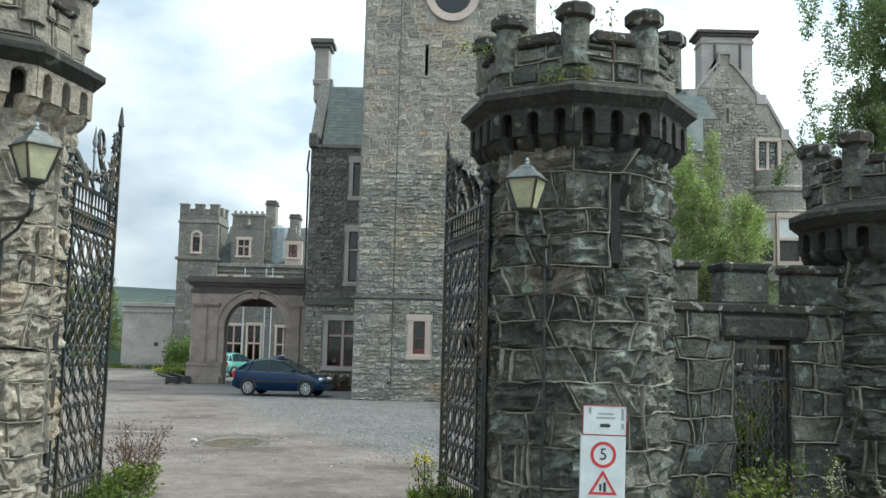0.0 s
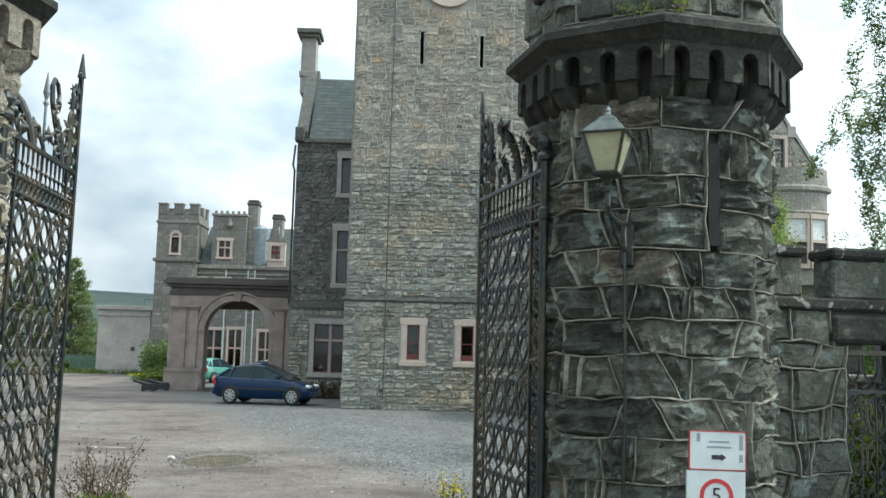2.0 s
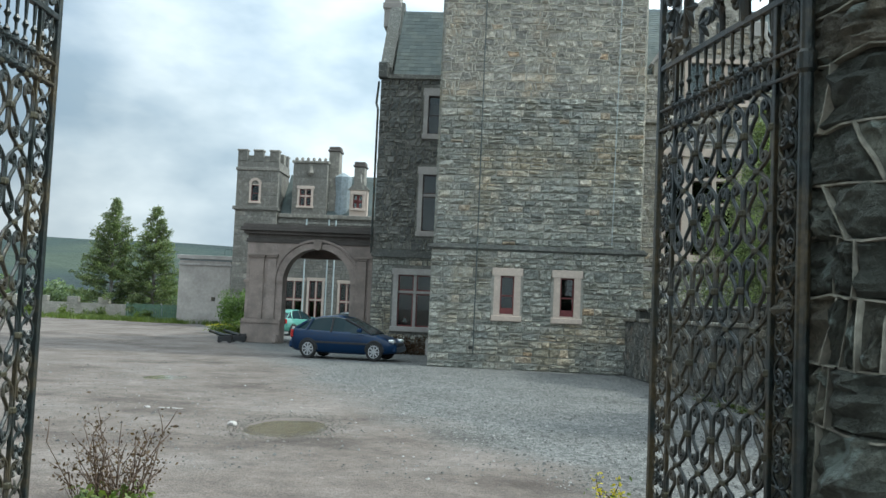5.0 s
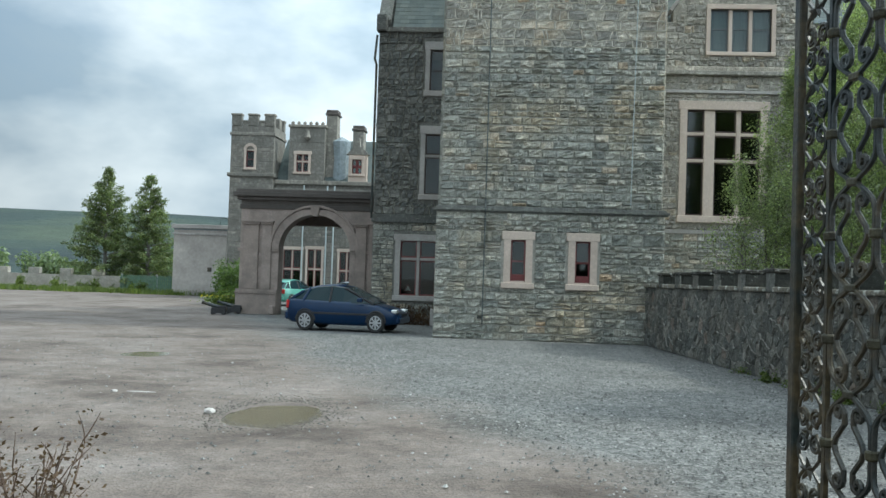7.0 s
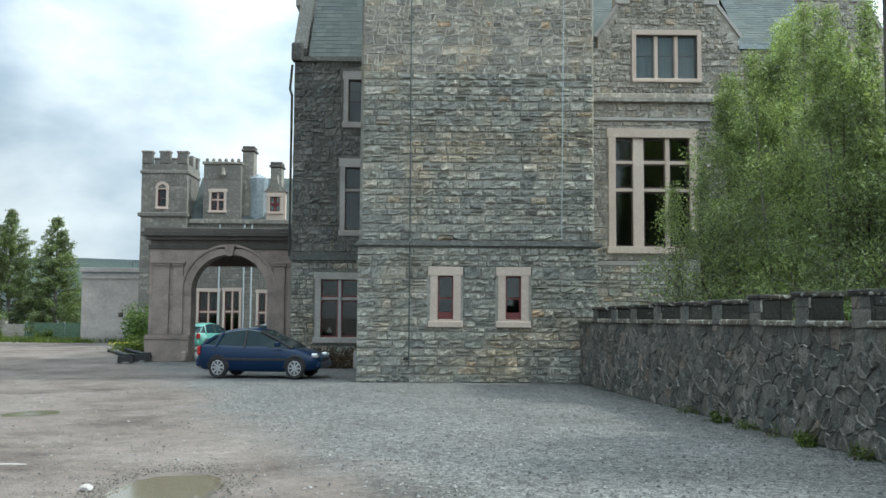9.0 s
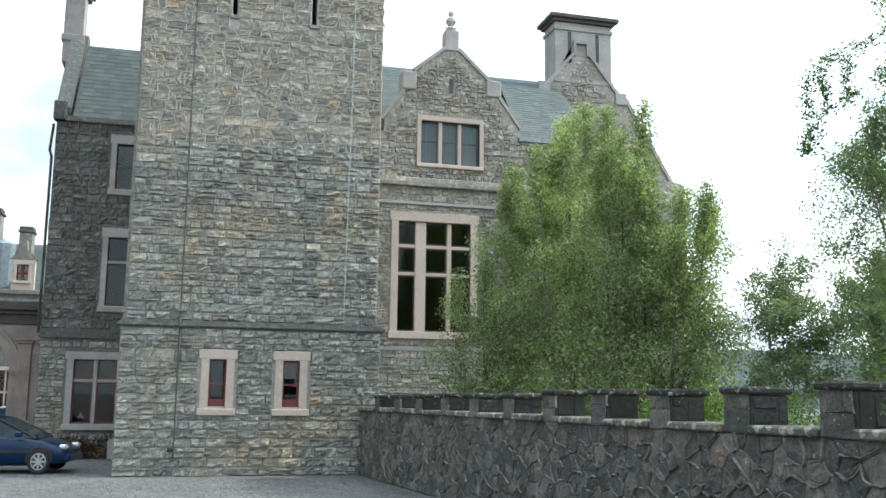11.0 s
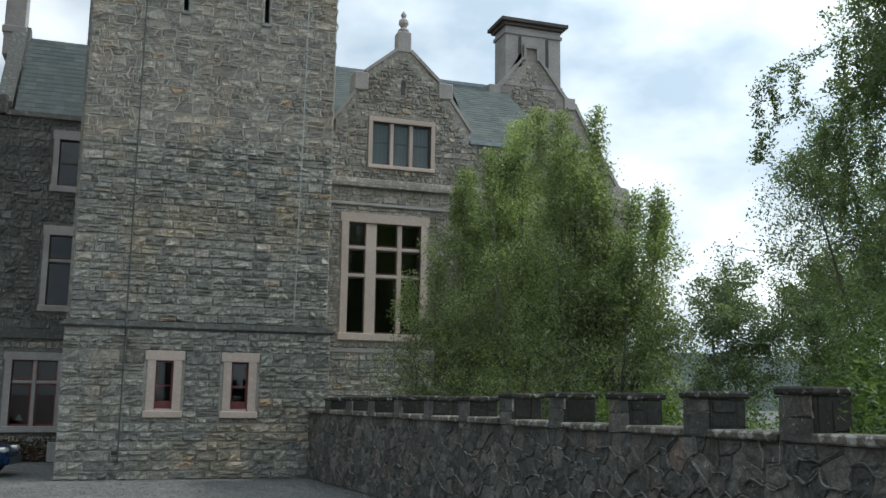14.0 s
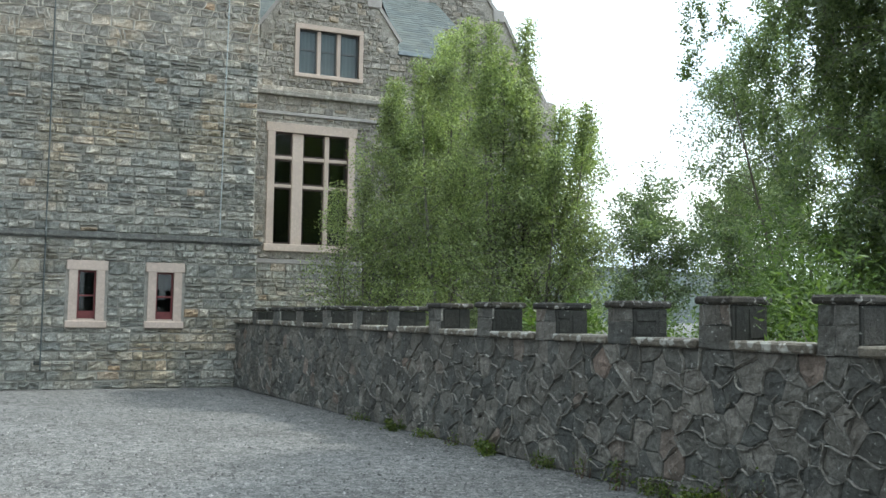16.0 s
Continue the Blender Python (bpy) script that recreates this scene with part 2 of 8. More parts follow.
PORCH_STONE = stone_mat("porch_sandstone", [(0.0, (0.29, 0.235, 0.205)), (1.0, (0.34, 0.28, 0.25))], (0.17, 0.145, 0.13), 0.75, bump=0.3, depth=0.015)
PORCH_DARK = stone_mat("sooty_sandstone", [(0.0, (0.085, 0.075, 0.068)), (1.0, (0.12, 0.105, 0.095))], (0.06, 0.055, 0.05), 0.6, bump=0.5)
CHIMNEY_STONE = stone_mat("chimney_stone", [(0.0, (0.36, 0.34, 0.322)), (1.0, (0.42, 0.40, 0.378))], (0.2, 0.185, 0.17), 0.5, bump=0.25, depth=0.015)
HARL = plain_mat("cream_render", (0.40, 0.37, 0.34), 0.9, vary=0.2, scale=0.7, bump=0.3)
SLATE = stone_mat("roof_slate", [(0.0, (0.062, 0.08, 0.08)), (0.6, (0.082, 0.103, 0.104)), (1.0, (0.105, 0.128, 0.125))], (0.11, 0.12, 0.10), 0.4, rough=0.92, bump=0.2, depth=0.01)
LEAD = plain_mat("lead", (0.22, 0.26, 0.28), 0.5, 0.0)
def iron_mat():
    """Old black paint: green-grey where it has dulled, brown with rust and moss where it has gone."""
    m, n, l, p = material("black_iron")
    vec = world_vec(n)
    col = ramp_node(n, l, noise_node(n, l, vec, 14.0, 5.0, 0.6), [(0.35, (0.008, 0.012, 0.012)), (0.55, (0.016, 0.023, 0.023)), (0.75, (0.032, 0.045, 0.043))])
    rust = ramp_node(n, l, noise_node(n, l, vec, 2.2, 6.0, 0.65), [(0.46, (0, 0, 0)), (0.6, (0.85,) * 3)])
    col = blend(n, l, "MIX", rust, col, ramp_node(n, l, noise_node(n, l, vec, 30.0, 4.0), [(0.3, (0.03, 0.023, 0.013)), (0.7, (0.10, 0.078, 0.042))]))
    l.new(col, p.inputs["Base Color"])
    p.inputs["Roughness"].default_value = 0.36
    relief(n, l, p, noise_node(n, l, vec, 45.0, 4.0), 0.35, 0.01)
    return m


IRON = iron_mat()
IRON_MOSSY = plain_mat("mossy_iron", (0.055, 0.05, 0.028), 0.55, 0.1, vary=0.6, scale=9.0, bump=0.4)
RED_FRAME = plain_mat("red_frame", (0.16, 0.035, 0.035), 0.5)
GREY_FRAME = plain_mat("grey_frame", (0.09, 0.10, 0.10), 0.5)
PIPE_DARK = plain_mat("dark_pipe", (0.07, 0.085, 0.085), 0.6, vary=0.2)
PIPE_GREY = plain_mat("grey_pipe", (0.40, 0.45, 0.46), 0.5, vary=0.15)
BROWN_FRAME = plain_mat("brown_frame", (0.05, 0.03, 0.025), 0.5)
WHITE_PAINT = plain_mat("white_paint", (0.72, 0.72, 0.70), 0.5, vary=0.1)
GLASS = glass_mat("window_glass", (0.58, 0.64, 0.64))
LAMP_GLASS = plain_mat("lamp_glass", (0.34, 0.34, 0.22), 0.25, vary=0.15, scale=12.0, bump=0.0)
CURTAIN = plain_mat("net_curtain", (0.62, 0.64, 0.62), 0.9, vary=0.2, scale=12.0)
# matte black that stands for the shade inside an opening
RECESS_SHADE = plain_mat("recess_shade", (0.012, 0.013, 0.012), 0.95)
# near-black: the lack of light indoors is put into the colour
UNLIT_ROOM = plain_mat("unlit_room", (0.06, 0.06, 0.055), 0.9)
SOIL = plain_mat("soil", (0.06, 0.05, 0.035), 0.95, vary=0.4)
BARK = stone_mat("bark", [(0.0, (0.10, 0.085, 0.07)), (1.0, (0.14, 0.12, 0.10))], (0.32, 0.31, 0.29), 0.8, bump=0.5)
TWIG = plain_mat("dry_stem", (0.10, 0.065, 0.045), 0.9)
BIRCH_LEAF = leaf_mat("birch_leaf", (0.12, 0.16, 0.09), (0.40, 0.47, 0.25))
FAR_LEAF = leaf_mat("far_birch_leaf", (0.08, 0.12, 0.07), (0.22, 0.28, 0.17))
DARK_LEAF = leaf_mat("hanging_leaf", (0.08, 0.12, 0.06), (0.21, 0.27, 0.14))
SHRUB_LEAF = leaf_mat("shrub_leaf", (0.06, 0.11, 0.03), (0.17, 0.25, 0.08))
WEED_LEAF = leaf_mat("weed_leaf", (0.05, 0.09, 0.02), (0.16, 0.2, 0.05))
FIR_LEAF = leaf_mat("fir_needles", (0.07, 0.11, 0.05), (0.20, 0.235, 0.11))
YELLOW = leaf_mat("yellow_flower", (0.45, 0.36, 0.03), (0.6, 0.5, 0.06))
PETAL_WHITE = leaf_mat("white_flower", (0.55, 0.56, 0.48), (0.7, 0.7, 0.62))

# ---- building helpers ----
def adopt(ob, parent, label=""):
    if parent:
        ob.parent = parent
        if parent.parent is None:
            ob.matrix_parent_inverse = parent.matrix_basis.inverted()
    return tagged(ob, label)


def link(name, verts, faces, mat_, parent=None, label="", smooth=False):
    me = bpy.data.meshes.new(name)
    me.from_pydata([tuple(v) for v in verts], [], faces)
    me.materials.append(mat_)
    if smooth:
        me.shade_smooth()
    me.update()
    ob = new(name, me)
    return adopt(ob, parent, label)


def part(name, bm, mat_, parent=None, label="", smooth=False):
    me = bpy.data.meshes.new(name)
    bmesh.ops.recalc_face_normals(bm, faces=bm.faces[:])
    bm.to_mesh(me)
    bm.free()
    me.materials.append(mat_)
    if smooth:
        me.shade_smooth()
    ob = new(name, me)
    return adopt(ob, parent, label)


def thing(name, x, y, z, label, category, group="", kind="", rz=0.0):
    ob = new(name)
    ob.empty_display_size = 0.2
    ob.matrix_basis = pose(x, y, z, 0, 0, rz)
    return tagged(ob, label, category, group, kind)


def box(bm, x0, x1, y0, y1, z0, z1, bevel=0.0):
    r = bmesh.ops.create_cube(bm, size=1, matrix=Matrix.Translation(((x0 + x1) / 2, (y0 + y1) / 2, (z0 + z1) / 2)) @ Matrix.Diagonal((x1 - x0, y1 - y0, z1 - z0, 1)))
    if bevel:
        edges = list({e for v in r["verts"] for e in v.link_edges})
        bmesh.ops.bevel(bm, geom=edges, offset=bevel, segments=1, affect="EDGES")
    return bm


def boxes(*dims, bevel=0.0):
    bm = bmesh.new()
    for d in dims:
        box(bm, *d, bevel=bevel)
    return bm


def prism(bm, outline, y0, y1):
    """An outline of (x, z) points, pushed from y0 to y1."""
    a = [bm.verts.new((x, y0, z)) for x, z in outline]
    b = [bm.verts.new((x, y1, z)) for x, z in outline]
    bm.faces.new(a)
    bm.faces.new(b[::-1])
    for i in range(len(a)):
        j = (i + 1) % len(a)
        bm.faces.new((a[j], a[i], b[i], b[j]))
    return bm


def turned(bm, profile, segs=16, centre=(0, 0), start=0.0, smooth_cap=True):
    """A profile of (radius, z) turned about a vertical axis."""
    rings = []
    for r, z in profile:
        rings.append([bm.verts.new((centre[0] + r * math.cos(start + k * math.tau / segs), centre[1] + r * math.sin(start + k * math.tau / segs), z)) for k in range(segs)])
    for a, b in zip(rings, rings[1:]):
        for k in range(segs):
            bm.faces.new((a[k], a[(k + 1) % segs], b[(k + 1) % segs], b[k]))
    bm.faces.new(rings[0][::-1])
    bm.faces.new(rings[-1])
    return bm


def tube(bm, points, radius, segs=6, taper=1.0, flat=1.0):
    """A rod along points; flat squeezes it across."""
    pts = [Vector(p) for p in points]
    rings = []
    side = None
    for i, p in enumerate(pts):
        d = (pts[min(i + 1, len(pts) - 1)] - pts[max(i - 1, 0)]).normalized()
        ref = Vector((0, 1, 0)) if abs(d.y) < 0.95 else Vector((1, 0, 0))
        u = d.cross(ref).normalized() if side is None else (side - d * side.dot(d)).normalized()
        side = u
        v = d.cross(u)
        r = radius * (1 + (taper - 1) * i / max(1, len(pts) - 1))
        rings.append([bm.verts.new(p + u * r * math.cos(k * math.tau / segs) + v * r * flat * math.sin(k * math.tau / segs)) for k in range(segs)])
    for a, b in zip(rings, rings[1:]):
        for k in range(segs):
            bm.faces.new((a[k], a[(k + 1) % segs], b[(k + 1) % segs], b[k]))
    bm.faces.new(rings[0][::-1])
    bm.faces.new(rings[-1])
    return bm


def wall_front(bm, x0, x1, z0, z1, y, thick, holes=()):
    """A wall that faces -y, with openings (x0, x1, z0, z1) right through it."""
    xs = sorted({x0, x1, *[h[0] for h in holes], *[h[1] for h in holes]})
    zs = sorted({z0, z1, *[h[2] for h in holes], *[h[3] for h in holes]})
    xs, zs = [x for x in xs if x0 <= x <= x1], [z for z in zs if z0 <= z <= z1]
    def solid(i, k):
        if not (0 <= i < len(xs) - 1 and 0 <= k < len(zs) - 1):
            return False
        cx, cz = (xs[i] + xs[i + 1]) / 2, (zs[k] + zs[k + 1]) / 2
        return not any(h[0] < cx < h[1] and h[2] < cz < h[3] for h in holes)
    def quad(*p):
        bm.faces.new([bm.verts.new(q) for q in p])
    yb = y + thick
    for i in range(len(xs) - 1):
        for k in range(len(zs) - 1):
            if not solid(i, k):
                continue
            a, b, c, d = xs[i], xs[i + 1], zs[k], zs[k + 1]
            quad((a, y, c), (b, y, c), (b, y, d), (a, y, d))
            quad((b, yb, c), (a, yb, c), (a, yb, d), (b, yb, d))
            if not solid(i - 1, k):
                quad((a, yb, c), (a, y, c), (a, y, d), (a, yb, d))
            if not solid(i + 1, k):
                quad((b, y, c), (b, yb, c), (b, yb, d), (b, y, d))
            if not solid(i, k - 1):
                quad((a, yb, c), (b, yb, c), (b, y, c), (a, y, c))
            if not solid(i, k + 1):
                quad((a, y, d), (b, y, d), (b, yb, d), (a, yb, d))
    bmesh.ops.remove_doubles(bm, verts=bm.verts[:], dist=0.0005)
    return bm


def surround_bm(x0, x1, z0, z1, y, side, head, sill, ear=0.07, proud=0.07, deep=0.25):
    """Dressed stone round an opening, with long-and-short ears at head and sill."""
    bm = bmesh.new()
    box(bm, x0 - side - ear, x1 + side + ear, y - proud, y + deep, z1, z1 + head, 0.012)
    box(bm, x0 - side - ear, x1 + side + ear, y - proud - 0.03, y + deep, z0 - sill, z0, 0.012)
    box(bm, x0 - side, x0, y - proud, y + deep, z0 + 0.002, z1 - 0.002, 0.012)
    box(bm, x1, x1 + side, y - proud, y + deep, z0 + 0.002, z1 - 0.002, 0.012)
    return bm


def window(house, x0, x1, z0, z1, y, side=0.17, head=0.2, sill=0.16, ear=0.05, stone=None, frame_mat=None, mullions=(), transoms=(), bars=(), curtain=False,
           stone_bars=True, label="", t=0.06):
    """A dressed window: surround, mullions and transoms of stone, a frame with glazing bars, a pane, and a curtain where one shows."""
    stone, frame_mat = stone or SANDSTONE, frame_mat or BROWN_FRAME
    proud = 0.07
    ring = wall_front(bmesh.new(), x0 - side, x1 + side, z0 - sill, z1 + head, y - proud, proud + 0.25, [(x0, x1, z0, z1)])
    w = part("window", ring, stone, house, label)
    part("lintel", boxes((x0 - side - ear - 0.004, x1 + side + ear + 0.004, y - proud - 0.005, y + 0.02, z1 + 0.004, z1 + head + 0.005), bevel=0.012), stone, w)
    part("sill", boxes((x0 - side - ear - 0.004, x1 + side + ear + 0.004, y - proud - 0.035, y + 0.02, z0 - sill - 0.005, z0 - 0.004), bevel=0.015), stone, w)
    half = dict(zip(mullions, t)) if isinstance(t, tuple) else {m_: t for m_ in mullions}
    xs = [x0, *mullions, x1]
    zs = [z0, *transoms, z1]
    bar_mat = stone if stone_bars else frame_mat
    if mullions:
        for m_ in mullions:
            part("mullion", boxes((m_ - half[m_], m_ + half[m_], y + 0.03, y + 0.2, z0, z1), bevel=0.015), bar_mat, w)
    for tz in transoms:
        for a, b in zip(xs, xs[1:]):
            part("transom", boxes((a + half.get(a, 0), b - half.get(b, 0), y + 0.035, y + 0.195, tz - 0.05, tz + 0.05), bevel=0.012), bar_mat, w)
    f = 0.045
    for a, b in zip(xs, xs[1:]):
        a2, b2 = a + half.get(a, 0), b - half.get(b, 0)
        for c, d in zip(zs, zs[1:]):
            c2, d2 = c + (0.05 if c != z0 else 0), d - (0.05 if d != z1 else 0)
            bm = boxes((a2, a2 + f, y + 0.1, y + 0.15, c2, d2), (b2 - f, b2, y + 0.1, y + 0.15, c2, d2), (a2 + f, b2 - f, y + 0.1, y + 0.15, c2, c2 + f * 1.3), (a2 + f, b2 - f, y + 0.1, y + 0.15, d2 - f, d2))
            for s in bars:
                zb = c2 + (d2 - c2) * s
                box(bm, a2 + f, b2 - f, y + 0.095, y + 0.145, zb - 0.02, zb + 0.02)
            part("sash", bm, frame_mat, w)
            pane = part("pane", boxes((a2 + f * 0.5, b2 - f * 0.5, y + 0.12, y + 0.126, c2 + f * 0.5, d2 - f * 0.5)), GLASS, w)
            pane.visible_shadow = False
            if curtain:
                n = 14
                vs = []
                for i in range(n + 1):
                    u = a2 + (b2 - a2) * i / n
                    yy = y + 0.24 + 0.018 * math.sin(i * 2.1)
                    vs += [(u, yy, c2), (u, yy, d2)]
                for i in range(n + 1):
                    vs += [(vs[2 * i][0], vs[2 * i][1] + 0.004, c2), (vs[2 * i][0], vs[2 * i][1] + 0.004, d2)]
                k = 2 * (n + 1)
                fs = [(2 * i, 2 * i + 2, 2 * i + 3, 2 * i + 1) for i in range(n)] + [(k + 2 * i + 1, k + 2 * i + 3, k + 2 * i + 2, k + 2 * i) for i in range(n)]
                link("curtain", vs, fs, CURTAIN, w, smooth=True)
    return w


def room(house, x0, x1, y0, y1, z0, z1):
    """An added lining behind a window, open towards it; its near-black colour stands for an unlit room."""
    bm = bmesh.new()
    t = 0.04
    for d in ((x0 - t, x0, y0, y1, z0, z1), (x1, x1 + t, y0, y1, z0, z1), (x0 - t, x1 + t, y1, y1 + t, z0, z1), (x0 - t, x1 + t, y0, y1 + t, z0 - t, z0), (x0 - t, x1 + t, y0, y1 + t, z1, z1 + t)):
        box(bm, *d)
    return part("room_lining", bm, UNLIT_ROOM, house)


def slates(house, corner, along, up, length, rise, row=0.22, wide=0.3, name="slate_covering"):
    """Rows of slates on a slope, each course lapping the one below."""
    a, u = Vector(along).normalized(), Vector(up).normalized()
    nrm = a.cross(u)
    if nrm.z < 0:
        nrm = -nrm
    rng = random.Random(7)
    vs, fs = [], []
    rows = int(rise / row) + 1
    for r in range(rows):
        s = -rng.random() * wide
        while s < length:
            w = wide * rng.uniform(0.8, 1.2)
            s0, s1 = max(0, s), min(length, s + w)
            if s1 - s0 > 0.03:
                z0, z1 = r * row - rng.random() * 0.012, min((r + 1.15) * row, rise)
                lift = 0.009 + rng.random() * 0.006
                p = [corner + a * (s0 + 0.004) + u * z0 + nrm * lift, corner + a * (s1 - 0.004) + u * z0 + nrm * lift, corner + a * (s1 - 0.004) + u * z1 + nrm * 0.004, corner + a * (s0 + 0.004) + u * z1 + nrm * 0.004]
                q = [corner + a * (s0 + 0.004) + u * z0, corner + a * (s1 - 0.004) + u * z0]
                k = len(vs)
                vs += p + q
                fs += [(k, k + 1, k + 2, k + 3), (k + 4, k + 5, k + 1, k)]
            s += w
    ob = link(name, vs, fs, SLATE, house)
    return tagged(ob, "overlapping grey-green slates", kind="stuff")

# ---- ground and distance ----
def ground_mat():
    m, n, l, p = material("gravel_yard")
    vec = world_vec(n)
    chips = n.new("ShaderNodeTexVoronoi")
    chips.inputs["Scale"].default_value = 38.0
    l.new(vec, chips.inputs["Vector"])
    lumps = n.new("ShaderNodeTexVoronoi")
    lumps.inputs["Scale"].default_value = 11.0
    l.new(vec, lumps.inputs["Vector"])
    col = ramp_node(n, l, chips.outputs["Color"], [(0.0, (0.045, 0.047, 0.046)), (0.5, (0.125, 0.128, 0.124)), (1.0, (0.235, 0.235, 0.226))])
    col = blend(n, l, "MULTIPLY", 1.0, col, ramp_node(n, l, lumps.outputs["Color"], [(0.1, (0.6, 0.6, 0.6)), (0.45, (1.0, 1.0, 1.0)), (0.9, (1.3, 1.3, 1.28))]))
    # trodden earth: brown, with damp dark patches and pale dusty ones
    worn = noise_node(n, l, vec, 0.2, 6.0, 0.62)
    earth = ramp_node(n, l, noise_node(n, l, vec, 0.42, 6.0, 0.6), [(0.36, (0.085, 0.065, 0.053)), (0.48, (0.165, 0.135, 0.116)), (0.68, (0.225, 0.196, 0.177))])
    earth = blend(n, l, "MULTIPLY", 1.0, earth, ramp_node(n, l, noise_node(n, l, vec, 2.6, 7.0, 0.7), [(0.3, (0.68, 0.67, 0.66)), (0.7, (1.28, 1.28, 1.28))]))
    grit = n.new("ShaderNodeTexVoronoi")
    grit.inputs["Scale"].default_value = 26.0
    l.new(vec, grit.inputs["Vector"])
    earth = blend(n, l, "MULTIPLY", 1.0, earth, ramp_node(n, l, grit.outputs["Color"], [(0.1, (0.72, 0.72, 0.72)), (0.6, (1.0, 1.0, 1.0)), (0.92, (1.05, 1.05, 1.05)), (1.0, (1.9, 1.9, 1.9))]))
    # the driven lane runs up the west side, its edge slanting from the gate to the porch
    sep = n.new("ShaderNodeSeparateXYZ")
    l.new(vec, sep.inputs[0])
    slant = n.new("ShaderNodeMath")
    slant.operation = "MULTIPLY_ADD"
    slant.inputs[1].default_value = 0.40
    l.new(sep.outputs[1], slant.inputs[0])
    l.new(sep.outputs[0], slant.inputs[2])
    lane = n.new("ShaderNodeMapRange")
    lane.inputs["From Min"].default_value, lane.inputs["From Max"].default_value = -2.6, -7.4
    lane.inputs["To Min"].default_value, lane.inputs["To Max"].default_value = 0.0, 0.75
    l.new(slant.outputs[0], lane.inputs["Value"])
    add = n.new("ShaderNodeMath")
    add.operation = "ADD"
    l.new(lane.outputs[0], add.inputs[0])
    l.new(worn, add.inputs[1])
    col = blend(n, l, "MIX", ramp_node(n, l, add.outputs[0], [(0.68, (0, 0, 0)), (0.98, (0.92,) * 3)]), col, earth)
    patch = noise_node(n, l, vec, 0.5, 5.0, 0.6)
    col = blend(n, l, "MULTIPLY", 1.0, col, ramp_node(n, l, patch, [(0.32, (0.82, 0.81, 0.80)), (0.62, (1.1, 1.1, 1.1))]))
    # damp earth round the standing water
    wobble = noise_node(n, l, vec, 1.6, 4.0, 0.6)
    for hx, hy, ha, hb in ((-0.70, -16.1, 1.5, 1.9), (-5.25, -8.45, 1.0, 1.2), (-3.4, -13.0, 1.3, 0.9), (1.9, -16.3, 1.7, 1.6)):
        mp = n.new("ShaderNodeMapping")
        mp.vector_type = "TEXTURE"
        mp.inputs["Location"].default_value, mp.inputs["Scale"].default_value = (hx, hy, 0), (ha, hb, 1)
        l.new(vec, mp.inputs[0])
        size = n.new("ShaderNodeVectorMath")
        size.operation = "LENGTH"
        l.new(mp.outputs[0], size.inputs[0])
        ring = n.new("ShaderNodeMath")
        ring.operation = "ADD"
        l.new(size.outputs["Value"], ring.inputs[0])
        l.new(wobble, ring.inputs[1])
        col = blend(n, l, "MULTIPLY", 1.0, col, ramp_node(n, l, ring.outputs[0], [(0.9 / 2, (0.62, 0.6, 0.57)), (1.0, (1, 1, 1))]))
    l.new(col, p.inputs["Base Color"])
    p.inputs["Roughness"].default_value = 0.92
    relief(n, l, p, chips.outputs["Distance"], 0.7, 0.02)
    return m


def ground_sheet():
    """One sheet out to the horizon, finer in the yard, with slight hollows there."""
    def axis(lo, hi, step):
        a = [-2600, -900, -300, -120]
        b = [120, 300, 900, 2600]
        v = lo
        mid = []
        while v <= hi:
            mid.append(v)
            v += step
        return a + mid + b
    xs, ys = axis(-40, 30, 0.5), axis(-45, 48, 0.5)
    hollows = ((-0.70, -16.1, 0.66, 1.25, 0.06), (-5.25, -8.45, 0.45, 0.8, 0.06), (-3.4, -13.0, 0.5, 0.4, 0.03))
    vs = []
    for y in ys:
        for x in xs:
            inside = abs(x) < 60 and abs(y) < 60
            z = (noise.noise((x * 0.21, y * 0.21, 3.1)) * 0.012 - 0.004) if inside else 0.0
            if -14.5 < y < -1 and x > 4 or abs(y) < 1.5 or y > 5:
                z *= 0.3
            z = min(z, 0.012)
            for hx, hy, ha, hb, deep in hollows:
                z -= deep * math.exp(-((x - hx) / ha) ** 2 - ((y - hy) / hb) ** 2)
            vs.append((x, y, z))
    w = len(xs)
    fs = [(j * w + i, j * w + i + 1, (j + 1) * w + i + 1, (j + 1) * w + i) for j in range(len(ys) - 1) for i in range(w - 1)]
    g = link("ground", vs, fs, ground_mat(), smooth=True)
    tagged(g, "grey gravel forecourt with worn brown wheel tracks", "ground", kind="structure")


ground_sheet()


def puddle(x, y, a, b, level):
    """Water lying level in a hollow: the ground's own slope draws its edge."""
    m = bpy.data.materials.get("muddy_water")
    if not m:
        m, n, l, p = material("muddy_water")
        p.inputs["Base Color"].default_value = (0.15, 0.13, 0.085, 1)
        p.inputs["Roughness"].default_value = 0.12
    k = 24
    vs = [(x + a * math.cos(i * math.tau / k), y + b * math.sin(i * math.tau / k), level) for i in range(k)]
    tagged(link("puddle", vs, [tuple(range(k))], m), "shallow muddy puddle in a worn hollow", "puddle", kind="structure")


puddle(-0.70, -16.1, 0.95, 1.35, -0.036)
puddle(-5.25, -8.45, 0.7, 1.0, -0.030)


